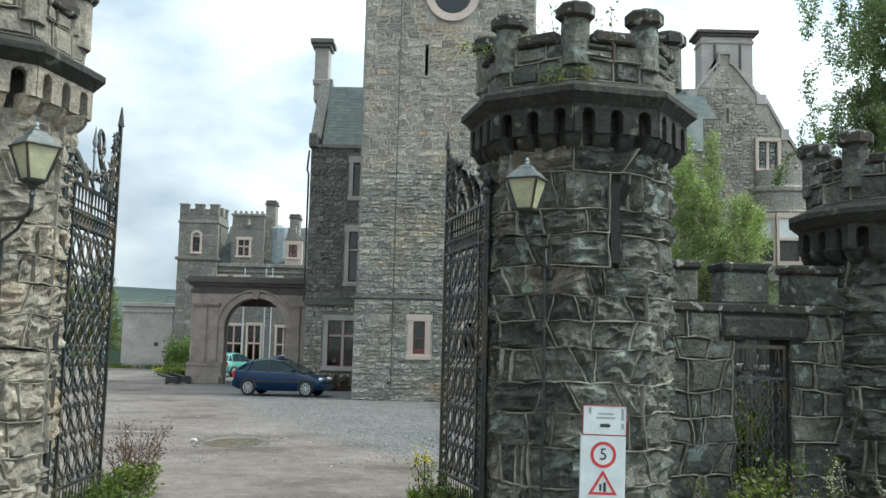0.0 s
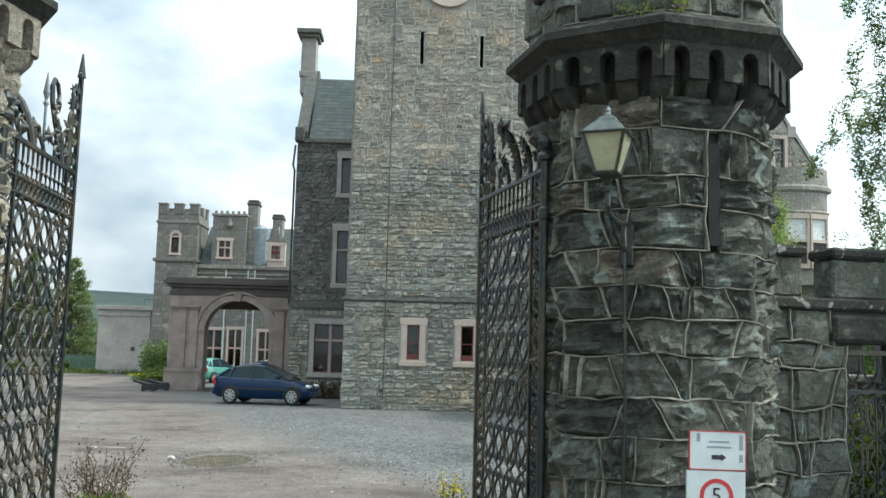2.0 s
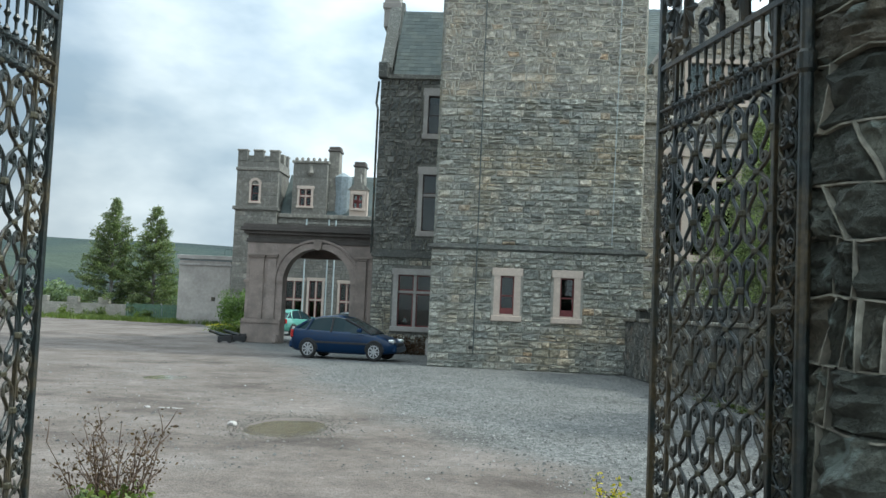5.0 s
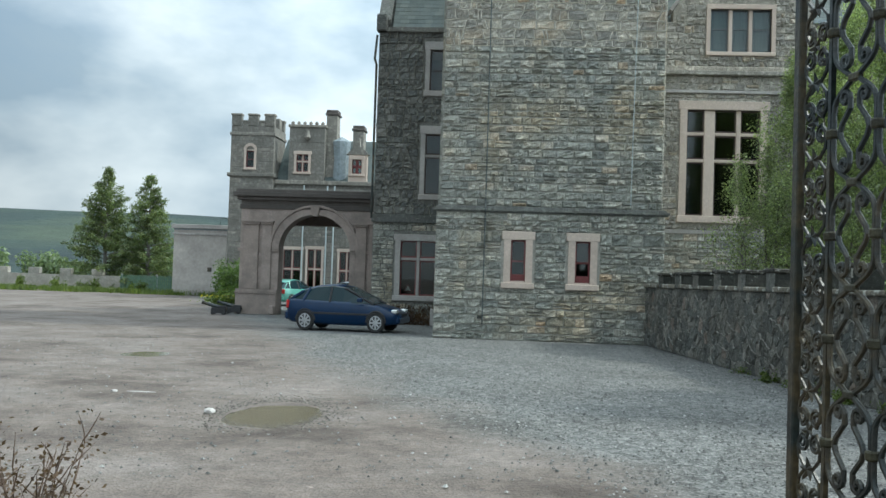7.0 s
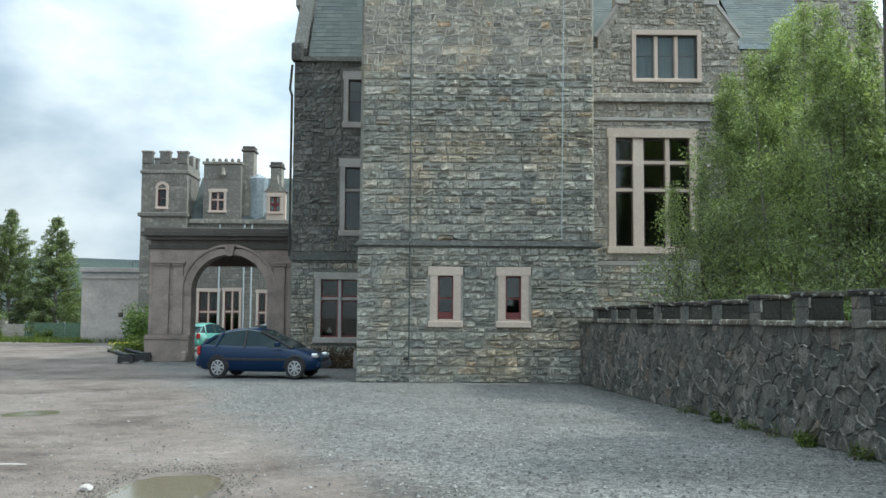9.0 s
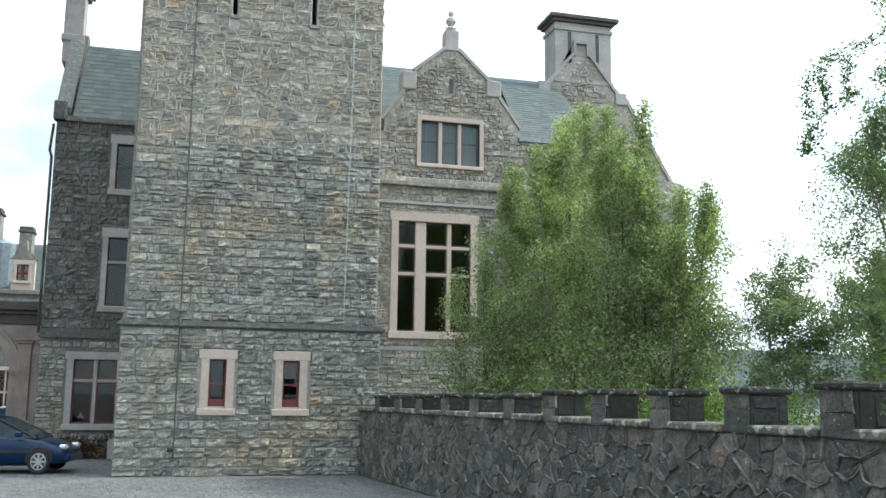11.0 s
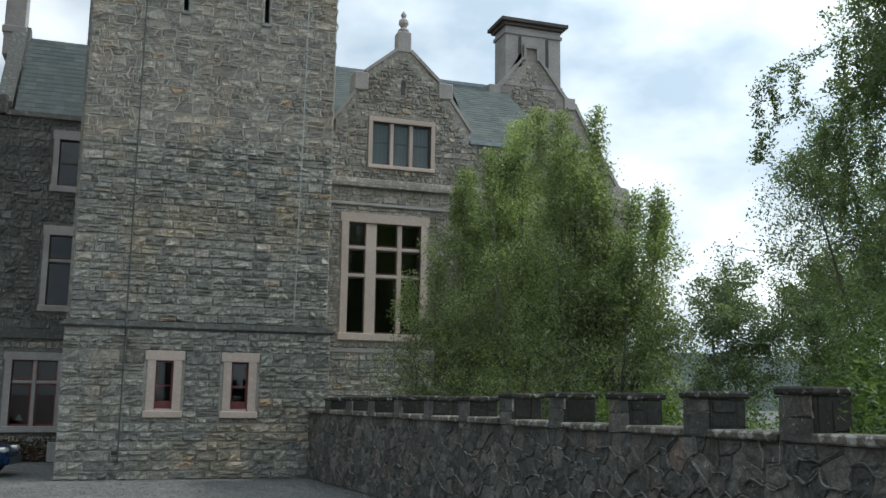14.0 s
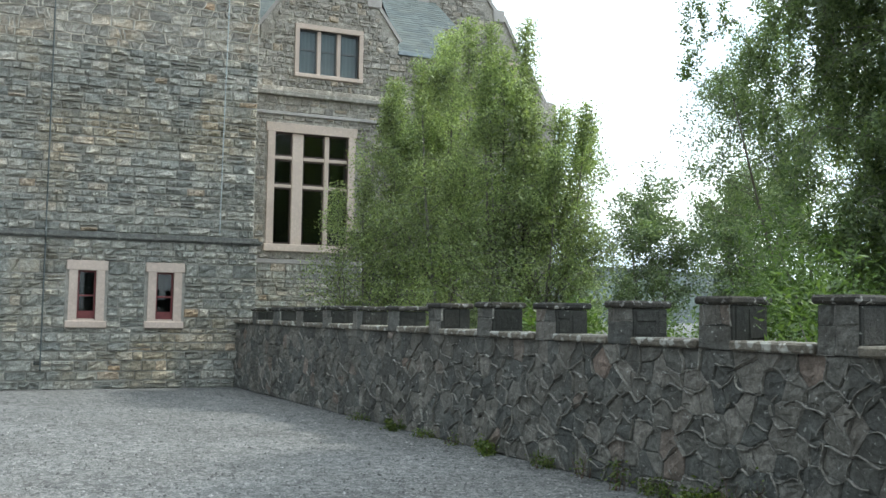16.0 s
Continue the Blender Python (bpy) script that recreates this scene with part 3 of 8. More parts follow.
def hills():
    m, n, l, p = material("wooded_hill")
    vec = world_vec(n)
    woods = noise_node(n, l, vec, 0.006, 4.0)
    col = ramp_node(n, l, woods, [(0.42, (0.01, 0.024, 0.024)), (0.52, (0.018, 0.038, 0.033)), (0.62, (0.042, 0.062, 0.04))])
    col = blend(n, l, "MULTIPLY", 1.0, col, ramp_node(n, l, noise_node(n, l, vec, 0.08, 6.0, 0.7), [(0.3, (0.7, 0.7, 0.7)), (0.7, (1.25, 1.25, 1.25))]))
    l.new(col, p.inputs["Base Color"])
    p.inputs["Roughness"].default_value = 0.95
    relief(n, l, p, noise_node(n, l, vec, 0.12, 5.0, 0.7), 0.6, 6.0)
    vs, w, k = [], 61, 12
    for j in range(k):
        y = 170 + 1100 * (j / (k - 1)) ** 1.3
        for i in range(w):
            x = -2200 + 4400 * i / (w - 1)
            t = j / (k - 1)
            rise = 80 * math.sin(min(1.0, t * 1.25) * math.pi / 2) ** 2 * (0.75 + 0.35 * noise.noise((x * 0.0016, 4.2, 0)) - 0.00006 * (x + 600))
            vs.append((x, y, rise - 1.0 + 2.5 * noise.noise((x * 0.01, y * 0.01, 1))))
    fs = [(j * w + i, j * w + i + 1, (j + 1) * w + i + 1, (j + 1) * w + i) for j in range(k - 1) for i in range(w - 1)]
    tagged(link("backdrop", vs, fs, m, smooth=True), "long wooded green hillside in the distance", "hill", kind="structure")


hills()

# ---- square tower ----
TOWER_WINDOWS = [(2.20, 2.63, 1.68, 2.92), (4.06, 4.49, 1.68, 2.92)]
TOWER_SLITS = [(2.36, 2.48, 12.2, 13.4), (4.50, 4.62, 12.15, 13.3)]
tower = thing("castle_tower", 3.3, 3.2, 0, "tall square castle tower of coursed grey rubble stone", "tower")
bm = wall_front(bmesh.new(), 0.0, 6.6, 0.0, 3.70, 0.0, 0.5, TOWER_WINDOWS)
part("lower_wall", bm, TOWER_MORTAR, tower)
bm = wall_front(bmesh.new(), 0.1, 6.5, 3.70, 21.0, 0.06, 0.5, TOWER_SLITS + [(2.65, 4.05, 14.63, 16.03)])
part("upper_wall", bm, TOWER_MORTAR, tower)
part("side_wall", boxes((0.0, 0.5, 0.503, 6.4, 0, 21.0)), TOWER_STONE, tower)
part("side_wall", boxes((6.1, 6.6, 0.503, 6.4, 0, 21.0)), TOWER_STONE, tower)
part("back_wall", boxes((0.0, 6.6, 6.403, 6.9, 0, 21.0)), TOWER_STONE, tower)
part("flat_roof", boxes((0.0, 6.6, 0.0, 6.9, 21.003, 21.3)), LEAD, tower)
bm = bmesh.new()
prism(bm, [(-0.06, 3.70), (6.68, 3.70), (6.68, 3.74), (-0.06, 3.74)], -0.07, 0.06)
prism(bm, [(-0.1, 3.743), (6.72, 3.743), (6.72, 3.80), (-0.1, 3.80)], -0.12, 0.06)
prism(bm, [(-0.04, 3.803), (6.66, 3.803), (6.6, 3.88), (0.02, 3.88)], -0.05, 0.06)
# the darker wing stone puts the band's shadow line into its colour
part("string_course", bm, WING_STONE, tower, "projecting moulded stone band")
for a, b, c, d in TOWER_WINDOWS:
    w = window(tower, a, b, c, d, 0.0, 0.2, 0.24, 0.17, 0.06, frame_mat=RED_FRAME, bars=(0.5,), label="narrow window in a pale sandstone surround")
    part("sill_slope", prism(bmesh.new(), [(a, c), (b, c), (b - 0.02, c + 0.05), (a + 0.02, c + 0.05)], 0.0, 0.095), SANDSTONE, w)
    part("lower_panel", boxes((a + 0.045, b - 0.045, 0.105, 0.118, c + 0.06, c + 0.24)), RED_FRAME, w, "red-painted lower sash panel")
for a, b, c, d in TOWER_SLITS:
    part("arrow_slit", surround_bm(a, b, c, d, 0.06, 0.05, 0.08, 0.10, 0.02, 0.035), TOWER_STONE, tower, "narrow arrow slit")
room(tower, 0.6, 6.0, 0.52, 4.0, 0.3, 3.5)
room(tower, 0.6, 6.0, 0.57, 4.0, 11.5, 17.0)
bm = bmesh.new()
k = 40
for r0, r1, y0, y1 in ((0.70, 0.90, -0.05, 0.3), (0.90, 1.0, -0.09, 0.08)):
    ring = [[bm.verts.new((3.35 + r * math.cos(i * math.tau / k), y, 15.33 + r * math.sin(i * math.tau / k))) for i in range(k)] for r, y in ((r0, y0), (r1, y0), (r1, y1), (r0, y1))]
    for q in range(4):
        for i in range(k):
            bm.faces.new((ring[q][i], ring[q][(i + 1) % k], ring[(q + 1) % 4][(i + 1) % k], ring[(q + 1) % 4][i]))
ocu = part("round_window", bm, SANDSTONE, tower, "round window with a moulded stone ring", smooth=False)
bm = bmesh.new()
bmesh.ops.create_cone(bm, cap_ends=True, segments=40, radius1=0.72, radius2=0.72, depth=0.02, matrix=Matrix.Translation((3.35, 0.2, 15.33)) @ Matrix.Rotation(radians(90), 4, "X"))
part("pane", bm, GLASS, ocu)
bm = bmesh.new()
tube(bm, [(1.43, -0.09, 0.45), (1.43, -0.09, 3.6), (1.43, -0.2, 3.72), (1.43, -0.2, 3.82), (1.43, -0.04, 3.95), (1.42, -0.04, 10), (1.45, -0.04, 20.5)], 0.02, 5)
part("lightning_conductor", bm, PIPE_DARK, tower, "thin dark lightning conductor strip")
part("cable", tube(bmesh.new(), [(5.60, -0.07, 3.95), (5.63, -0.05, 7.0), (5.68, -0.05, 11.0), (5.72, -0.05, 20.5)], 0.014, 5), PIPE_GREY, tower, "thin pale cable down the wall")
part("ventilator", boxes((1.28, 1.44, -0.07, 0.0, 0.60, 0.70), bevel=0.01), IRON, tower)

# ---- dark west wing beside the tower ----
WX0, WX1, WY, WEAVE = -2.95, 0.6, 7.68, 11.15
WING_WINDOWS = [(-1.88, -0.55, 1.06, 3.10), (-1.08, 0.02, 4.85, 7.12), (-1.0, 0.1, 8.75, 10.3)]
wing = thing("castle_wing", -1.2, 11, 0, "dark stone castle wing with a slate roof", "building")
part("front_wall", wall_front(bmesh.new(), WX0, WX1, 0, WEAVE, WY, 0.5, WING_WINDOWS), WING_STONE, wing)
part("ledge", boxes((WX0 - 0.05, WX1, WY - 0.12, WY, 3.78, 3.95), (WX0 - 0.03, WX1, WY - 0.07, WY, 3.953, 4.08)), WING_STONE, wing)
part("eaves_course", boxes((WX0 - 0.06, WX1, WY - 0.14, WY, 10.95, 11.12)), WING_STONE, wing)
bm = bmesh.new()
gy = [(WY + 0.503, 0), (14.0, 0), (14.0, 11.1), (10.7, 14.95), (10.3, 14.95), (WY + 0.503, 11.6)]
va = [bm.verts.new((WX0, y, z)) for y, z in gy]
vb = [bm.verts.new((WX0 + 0.5, y, z)) for y, z in gy]
bm.faces.new(va)
bm.faces.new(vb[::-1])
for i in range(len(gy)):
    j = (i + 1) % len(gy)
    bm.faces.new((va[i], va[j], vb[j], vb[i]))
part("gable_wall", bm, WING_STONE, wing)
part("back_wall", boxes((WX0 + 0.503, WX1, 13.6, 14.0, 0, 11.0)), WING_STONE, wing)
bm = bmesh.new()
for pts in ([(WX0 + 0.5, WY - 0.1, 11.12), (WX1 + 0.9, WY - 0.1, 11.12), (WX1 + 0.9, 10.5, 14.5), (WX0 + 0.5, 10.5, 14.5)], [(WX0 + 0.5, 14.1, 11.0), (WX1 + 0.9, 14.1, 11.0), (WX1 + 0.9, 10.5, 14.5), (WX0 + 0.5, 10.5, 14.5)]):
    f = bm.faces.new([bm.verts.new(p) for p in pts])
part("roof", bm, SLATE, wing)
slates(wing, Vector((WX0 + 0.5, WY - 0.1, 11.12)), (1, 0, 0), (0, 2.6, 3.38), 3.9, math.hypot(2.6, 3.38), 0.24, 0.32)
bm = boxes((WX0 + 0.3, WX1 + 0.9, 10.4, 10.6, 14.48, 14.6))
part("ridge", bm, LEAD, wing)
bm = bmesh.new()
for (y0, z0), (y1, z1) in (((WY - 0.05, 11.35), (10.2, 14.85)),):
    a = [bm.verts.new((x, y, z)) for x, y, z in ((WX0 - 0.06, y0, z0 - 0.15), (WX0 + 0.42, y0, z0 - 0.15), (WX0 + 0.42, y0, z0 + 0.06), (WX0 - 0.06, y0, z0 + 0.06))]
    b = [bm.verts.new((x, y, z)) for x, y, z in ((WX0 - 0.06, y1, z1 - 0.15), (WX0 + 0.42, y1, z1 - 0.15), (WX0 + 0.42, y1, z1 + 0.06), (WX0 - 0.06, y1, z1 + 0.06))]
    bm.faces.new(a[::-1])
    bm.faces.new(b)
    for i in range(4):
        bm.faces.new((a[i], a[(i + 1) % 4], b[(i + 1) % 4], b[i]))
part("skew_coping", bm, WING_STONE, wing)
for d in ((WX0 - 0.1, WX0 + 0.3, WY - 0.22, WY + 0.2, 10.95, 11.6), (WX0 - 0.08, WX0 + 0.3, 8.7, 9.0, 12.3, 12.75)):
    part("kneeler", boxes(d, bevel=0.04), WING_STONE, wing)
ch = part("chimney", boxes((-3.3, -2.62, 10.05, 10.95, 13.8, 16.45), (-3.36, -2.56, 10.0, 11.0, 14.6, 14.85), bevel=0.02), CHIMNEY_STONE, wing)
part("chimney_cap", boxes((-3.42, -2.5, 9.9, 11.1, 16.45, 16.62), (-3.52, -2.4, 9.8, 11.2, 16.623, 16.85), bevel=0.02), WING_STONE, ch)
a, b, c, d = WING_WINDOWS[0]
window(wing, a, b, c, d, WY, 0.2, 0.24, 0.2, 0.06, stone=CHIMNEY_STONE, frame_mat=RED_FRAME, mullions=((a + b) / 2,), transoms=(2.42,), label="four-light mullioned window with grey stone dressings")
a, b, c, d = WING_WINDOWS[1]
window(wing, a, b, c, d, WY, 0.17, 0.3, 0.2, 0.04, stone=CHIMNEY_STONE, frame_mat=BROWN_FRAME, transoms=(6.3,), label="tall dark window with stone dressings")
a, b, c, d = WING_WINDOWS[2]
window(wing, a, b, c, d, WY, 0.17, 0.3, 0.2, 0.04, stone=CHIMNEY_STONE, frame_mat=BROWN_FRAME, bars=(0.5,), label="tall dark window with stone dressings")
for z0, z1 in ((0.4, 3.7), (4.2, 7.8), (8.2, 10.9)):
    room(wing, -2.4, 0.5, WY + 0.51, 12.0, z0, z1)
bm = bmesh.new()
tube(bm, [(-3.02, WY - 0.1, 10.8), (-3.08, WY - 0.16, 9.9), (-3.02, WY - 0.07, 9.7), (-3.02, WY - 0.07, 3.9)], 0.045, 8)
part("drainpipe", bm, IRON, wing)

# ---- arched porch ----
porch = thing("porch", -6.0, 14, 0, "weathered pinkish sandstone carriage porch with a round arch", "porch")
PX0, PX1, PY = -9.1, -2.97, 11.6
AX, AR, AZ = -5.95, 1.5, 2.72


def arch_face(y, thick, name):
    bm = bmesh.new()
    k = 28
    arc = [(AX + AR * math.cos(math.pi * i / k), AZ + AR * math.sin(math.pi * i / k)) for i in range(k + 1)]
    outline = [(PX0, 0.0), (AX - AR, 0.0)] + arc[::-1] + [(AX + AR, 0.0), (PX1, 0.0), (PX1, 4.5), (PX0, 4.5)]
    a = [bm.verts.new((x, y, z)) for x, z in outline]
    b = [bm.verts.new((x, y + thick, z)) for x, z in outline]
    n_ = len(outline)
    for ring in (a, b):
        top_l, top_r = ring[-1], ring[-2]
        arc_v = ring[2:2 + k + 1]
        h = k // 2
        bm.faces.new([ring[0], ring[1], arc_v[0], top_l])
        for i in range(h):
            bm.faces.new([arc_v[i], arc_v[i + 1], top_l])
        bm.faces.new([arc_v[h], top_r, top_l])
        for i in range(h, k):
            bm.faces.new([arc_v[i], arc_v[i + 1], top_r])
        bm.faces.new([arc_v[k], ring[-4], ring[-3], top_r])
    for i in range(n_):
        j = (i + 1) % n_
        bm.faces.new((a[i], a[j], b[j], b[i]))
    return part(name, bm, PORCH_STONE, porch)


arch_face(PY, 0.8, "front_arch_wall")
part("rear_lintel", boxes((PX0 + 0.45, PX1 - 0.5, 16.2, 16.7, 4.0, 4.5)), PORCH_STONE, porch)
part("side_wall", boxes((PX0, PX0 + 0.45, PY + 0.803, 16.7, 0, 4.5)), PORCH_STONE, porch)
part("side_wall", boxes((PX1 - 0.5, PX1, PY + 0.803, 16.197, 0, 4.5)), PORCH_STONE, porch)
part("roof_slab", boxes((PX0, PX1, PY, 17.0, 4.503, 4.78)), PORCH_DARK, porch)
bm = boxes((PX0 - 0.06, PX1, PY - 0.06, PY + 0.1, 4.42, 4.60), (PX0 - 0.16, PX1, PY - 0.16, 17.1, 4.783, 4.92), (PX0 - 0.3, PX1, PY - 0.3, 17.2, 4.923, 5.10), (PX0 - 0.2, PX1, PY - 0.2, 17.1, 5.103, 5.24), bevel=0.015)
part("cornice", bm, PORCH_DARK, porch, "heavy blackened cornice")
k = 24
bm = bmesh.new()
moulding = ((AR, PY), (AR, PY - 0.05), (AR + 0.3, PY - 0.05), (AR + 0.32, PY - 0.115), (AR + 0.4, PY - 0.115), (AR + 0.42, PY))
rings = [[bm.verts.new((AX + r * math.cos(math.pi * i / k), y, AZ + r * math.sin(math.pi * i / k))) for r, y in moulding] for i in range(k + 1)]
for a, b in zip(rings, rings[1:]):
    for i in range(len(moulding) - 1):
        bm.faces.new((a[i], a[i + 1], b[i + 1], b[i]))
bm.faces.new(rings[0])
bm.faces.new(rings[-1][::-1])
part("archivolt", bm, PORCH_STONE, porch)
part("keystone", prism(bmesh.new(), [(AX - 0.12, AZ + AR - 0.06), (AX + 0.12, AZ + AR - 0.06), (AX + 0.2, AZ + AR + 0.34), (AX - 0.2, AZ + AR + 0.34)], PY - 0.16, PY), PORCH_STONE, porch)
for a, b in ((-8.95, -8.3), (-8.15, -7.75), (-4.2, -3.75), (-3.6, -3.1)):
    p_ = part("pilaster", boxes((a, b, PY - 0.1, PY, 1.05, 3.75), bevel=0.015), PORCH_STONE, porch)
    part("capital", boxes((a - 0.05, b + 0.05, PY - 0.16, PY, 3.753, 3.84), (a - 0.08, b + 0.08, PY - 0.2, PY, 3.843, 3.92), bevel=0.01), PORCH_STONE, p_)
for a, b in ((PX0 - 0.1, AX - AR - 0.02), (AX + AR + 0.02, PX1)):
    part("plinth", boxes((a, b, PY - 0.14, PY, 0, 0.85), (a - 0.03, b + 0.03, PY - 0.18, PY, 0.853, 0.93), (a, b, PY - 0.14, PY, 0.933, 1.04), bevel=0.012), PORCH_STONE, porch)
    part("impost", boxes((a, b, PY - 0.05, PY, 2.62, 2.76), bevel=0.01), PORCH_STONE, porch)
part("guard_stone", boxes((AX - AR - 0.25, AX - AR - 0.02, PY - 0.45, PY - 0.2, 0, 0.4), bevel=0.06), PORCH_STONE, porch)

# ---- mansion at the back of the court ----
mansion = thing("mansion", -8, 35, 0, "grey stone baronial mansion with crenellated tower and gables", "building")
MY = 31.0
MWIN = [(-11.85, -10.75, 0.65, 3.25), (-10.3, -9.45, 0.65, 3.3), (-8.3, -7.4, 0.65, 3.2), (-11.25, -10.5, 8.15, 9.25), (-7.72, -7.12, 8.1, 9.0), (-12.5, -12.1, 4.6, 6.6), (-11.3, -10.5, 5.0, 6.6), (-8.9, -8.2, 4.9, 6.6)]
part("front_wall", wall_front(bmesh.new(), -12.6, 1.5, 0, 7.6, MY, 0.5, [h for h in MWIN if h[3] < 7.6]), BACK_STONE, mansion)
part("rear_mass", boxes((-15.2, 1.5, MY + 2.5, 42, 0, 7.6)), BACK_STONE, mansion)
part("wall_head", boxes((-12.6, 1.5, MY - 0.15, MY + 0.5, 7.35, 7.6), (-12.6, 1.5, MY - 0.1, MY, 6.95, 7.1), bevel=0.02), BACK_STONE, mansion)
part("dormer_gable", wall_front(bmesh.new(), -11.75, -9.5, 7.603, 10.0, MY, 0.45, [MWIN[3]]), BACK_STONE, mansion)
g = part("dormer_head", boxes((-11.75, -9.5, MY, MY + 0.45, 10.003, 10.95), (-11.83, -9.42, MY - 0.08, MY + 0.5, 10.953, 11.12), bevel=0.02), BACK_STONE, mansion)
for i in range(6):
    part("crest_ball", turned(bmesh.new(), [(0.05, 11.12), (0.11, 11.2), (0.1, 11.3), (0.03, 11.36)], 8, (-11.6 + i * 0.38, MY + 0.2)), BACK_STONE, g)
part("carved_shield", turned(bmesh.new(), [(0.05, 10.1), (0.22, 10.3), (0.1, 10.75)], 8, (-10.6, MY - 0.02)), BACK_STONE, g)
part("dormer_gable", wall_front(bmesh.new(), -7.95, -6.8, 7.603, 9.3, MY, 0.45, [MWIN[4]]), SANDSTONE, mansion)
part("pediment", prism(bmesh.new(), [(-8.1, 9.303), (-6.65, 9.303), (-6.95, 9.6), (-7.25, 9.8), (-7.3, 10.35), (-7.45, 10.35), (-7.5, 9.8), (-7.8, 9.6)], MY - 0.05, MY + 0.4), BACK_STONE, mansion)
bm = bmesh.new()
f = [bm.verts.new(p) for p in ((-12.6, MY + 0.3, 7.6), (1.5, MY + 0.3, 7.6), (1.5, MY + 3.2, 10.6), (-12.6, MY + 3.2, 10.6))]
bm.faces.new(f)
f = [bm.verts.new(p) for p in ((-12.6, 42, 7.6), (1.5, 42, 7.6), (1.5, MY + 3.2, 10.6), (-12.6, MY + 3.2, 10.6))]
bm.faces.new(f)
part("roof", bm, SLATE, mansion)
slates(mansion, Vector((-12.6, MY + 0.3, 7.6)), (1, 0, 0), (0, 2.9, 3.0), 10, 4.1, 0.3, 0.4)
part("lead_turret", turned(bmesh.new(), [(0.55, 7.6), (0.5, 9.0), (0.62, 10.2), (0.1, 10.5)], 8, (-8.6, MY + 0.9)), LEAD, mansion)
for x0, x1, y0, z1 in ((-9.55, -8.85, MY + 0.6, 12.1), (-8.0, -7.3, MY + 1.6, 11.3)):
    c = part("chimney", boxes((x0, x1, y0, y0 + 1.0, 7.6, z1 - 0.25), bevel=0.03), BACK_STONE, mansion)
    part("chimney_cap", boxes((x0 - 0.08, x1 + 0.08, y0 - 0.08, y0 + 1.08, z1 - 0.25, z1 - 0.1), (x0 - 0.02, x1 + 0.02, y0, y0 + 1.0, z1 - 0.097, z1 + 0.1), bevel=0.03), PORCH_DARK, c)
for i, (a, b, c, d) in enumerate(MWIN):
    window(mansion, a, b, c, d, MY, 0.14, 0.2, 0.14, 0.05, frame_mat=RED_FRAME, mullions=((a + b) / 2,), transoms=((c + d) / 2 + 0.1,) if d - c > 1.0 else ((c + d) / 2,), stone_bars=i not in (4,), label="mullioned window with red frames and pale surround", t=0.04)
for x in (-10.68, -9.2, -8.75):
    part("drainpipe", tube(bmesh.new(), [(x, MY - 0.1, 7.3), (x, MY - 0.1, 0.1)], 0.05, 8), PIPE_GREY, mansion, "pale drainpipe")
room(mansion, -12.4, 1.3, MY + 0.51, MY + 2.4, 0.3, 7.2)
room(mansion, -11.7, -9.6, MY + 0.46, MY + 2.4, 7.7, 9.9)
MTX0, MTX1, MTY = -15.35, -12.62, 30.6
part("tower_wall", wall_front(bmesh.new(), MTX0, MTX1, 0, 10.9, MTY, 0.45, [(-14.35, -13.85, 8.3, 9.35)]), BACK_STONE, mansion)
part("tower_side", boxes((MTX0, MTX0 + 0.4, MTY + 0.453, MTY + 2.6, 0, 10.9), (MTX1 - 0.4, MTX1, MTY + 0.453, MTY + 2.6, 0, 10.9)), BACK_STONE, mansion)
part("tower_back", boxes((MTX0, MTX1, MTY + 2.603, MTY + 3, 0, 10.9), (MTX0 + 0.41, MTX1 - 0.41, MTY + 0.46, MTY + 2.6, 10.5, 10.7)), BACK_STONE, mansion)
part("tower_band", boxes((MTX0 - 0.16, MTX1 + 0.1, MTY - 0.14, MTY + 3.1, 7.72, 7.95), bevel=0.03), BACK_STONE, mansion)
part("tower_band", boxes((MTX0 - 0.08, MTX1 + 0.08, MTY - 0.08, MTY + 3.0, 10.3, 10.5), bevel=0.03), BACK_STONE, mansion)
w = window(mansion, -14.35, -13.85, 8.3, 9.35, MTY, 0.13, 0.05, 0.14, 0.0, frame_mat=RED_FRAME, bars=(0.5,), label="small arched tower window")
bm = bmesh.new()
for i in range(12):
    t0, t1 = math.pi * i / 12, math.pi * (i + 1) / 12
    prism(bm, [(-14.1 + r * math.cos(t), 9.4 + r * math.sin(t)) for r, t in ((0.25, t0), (0.42, t0), (0.42, t1), (0.25, t1))], MTY - 0.08, MTY)
part("arch_head", bm, SANDSTONE, w)
for x0 in (MTX0, MTX0 + 1.05, MTX0 + 2.1):
    for y0 in (MTY - 0.04, MTY + 2.5):
        part("merlon", boxes((x0, x0 + 0.62, y0, y0 + 0.4, 10.903, 11.55), (x0 - 0.04, x0 + 0.66, y0 - 0.04, y0 + 0.44, 11.553, 11.68), bevel=0.02), BACK_STONE, mansion)
part("merlon", boxes((MTX1 - 0.4, MTX1 + 0.02, MTY + 1.2, MTY + 1.8, 10.903, 11.6), bevel=0.02), BACK_STONE, mansion)

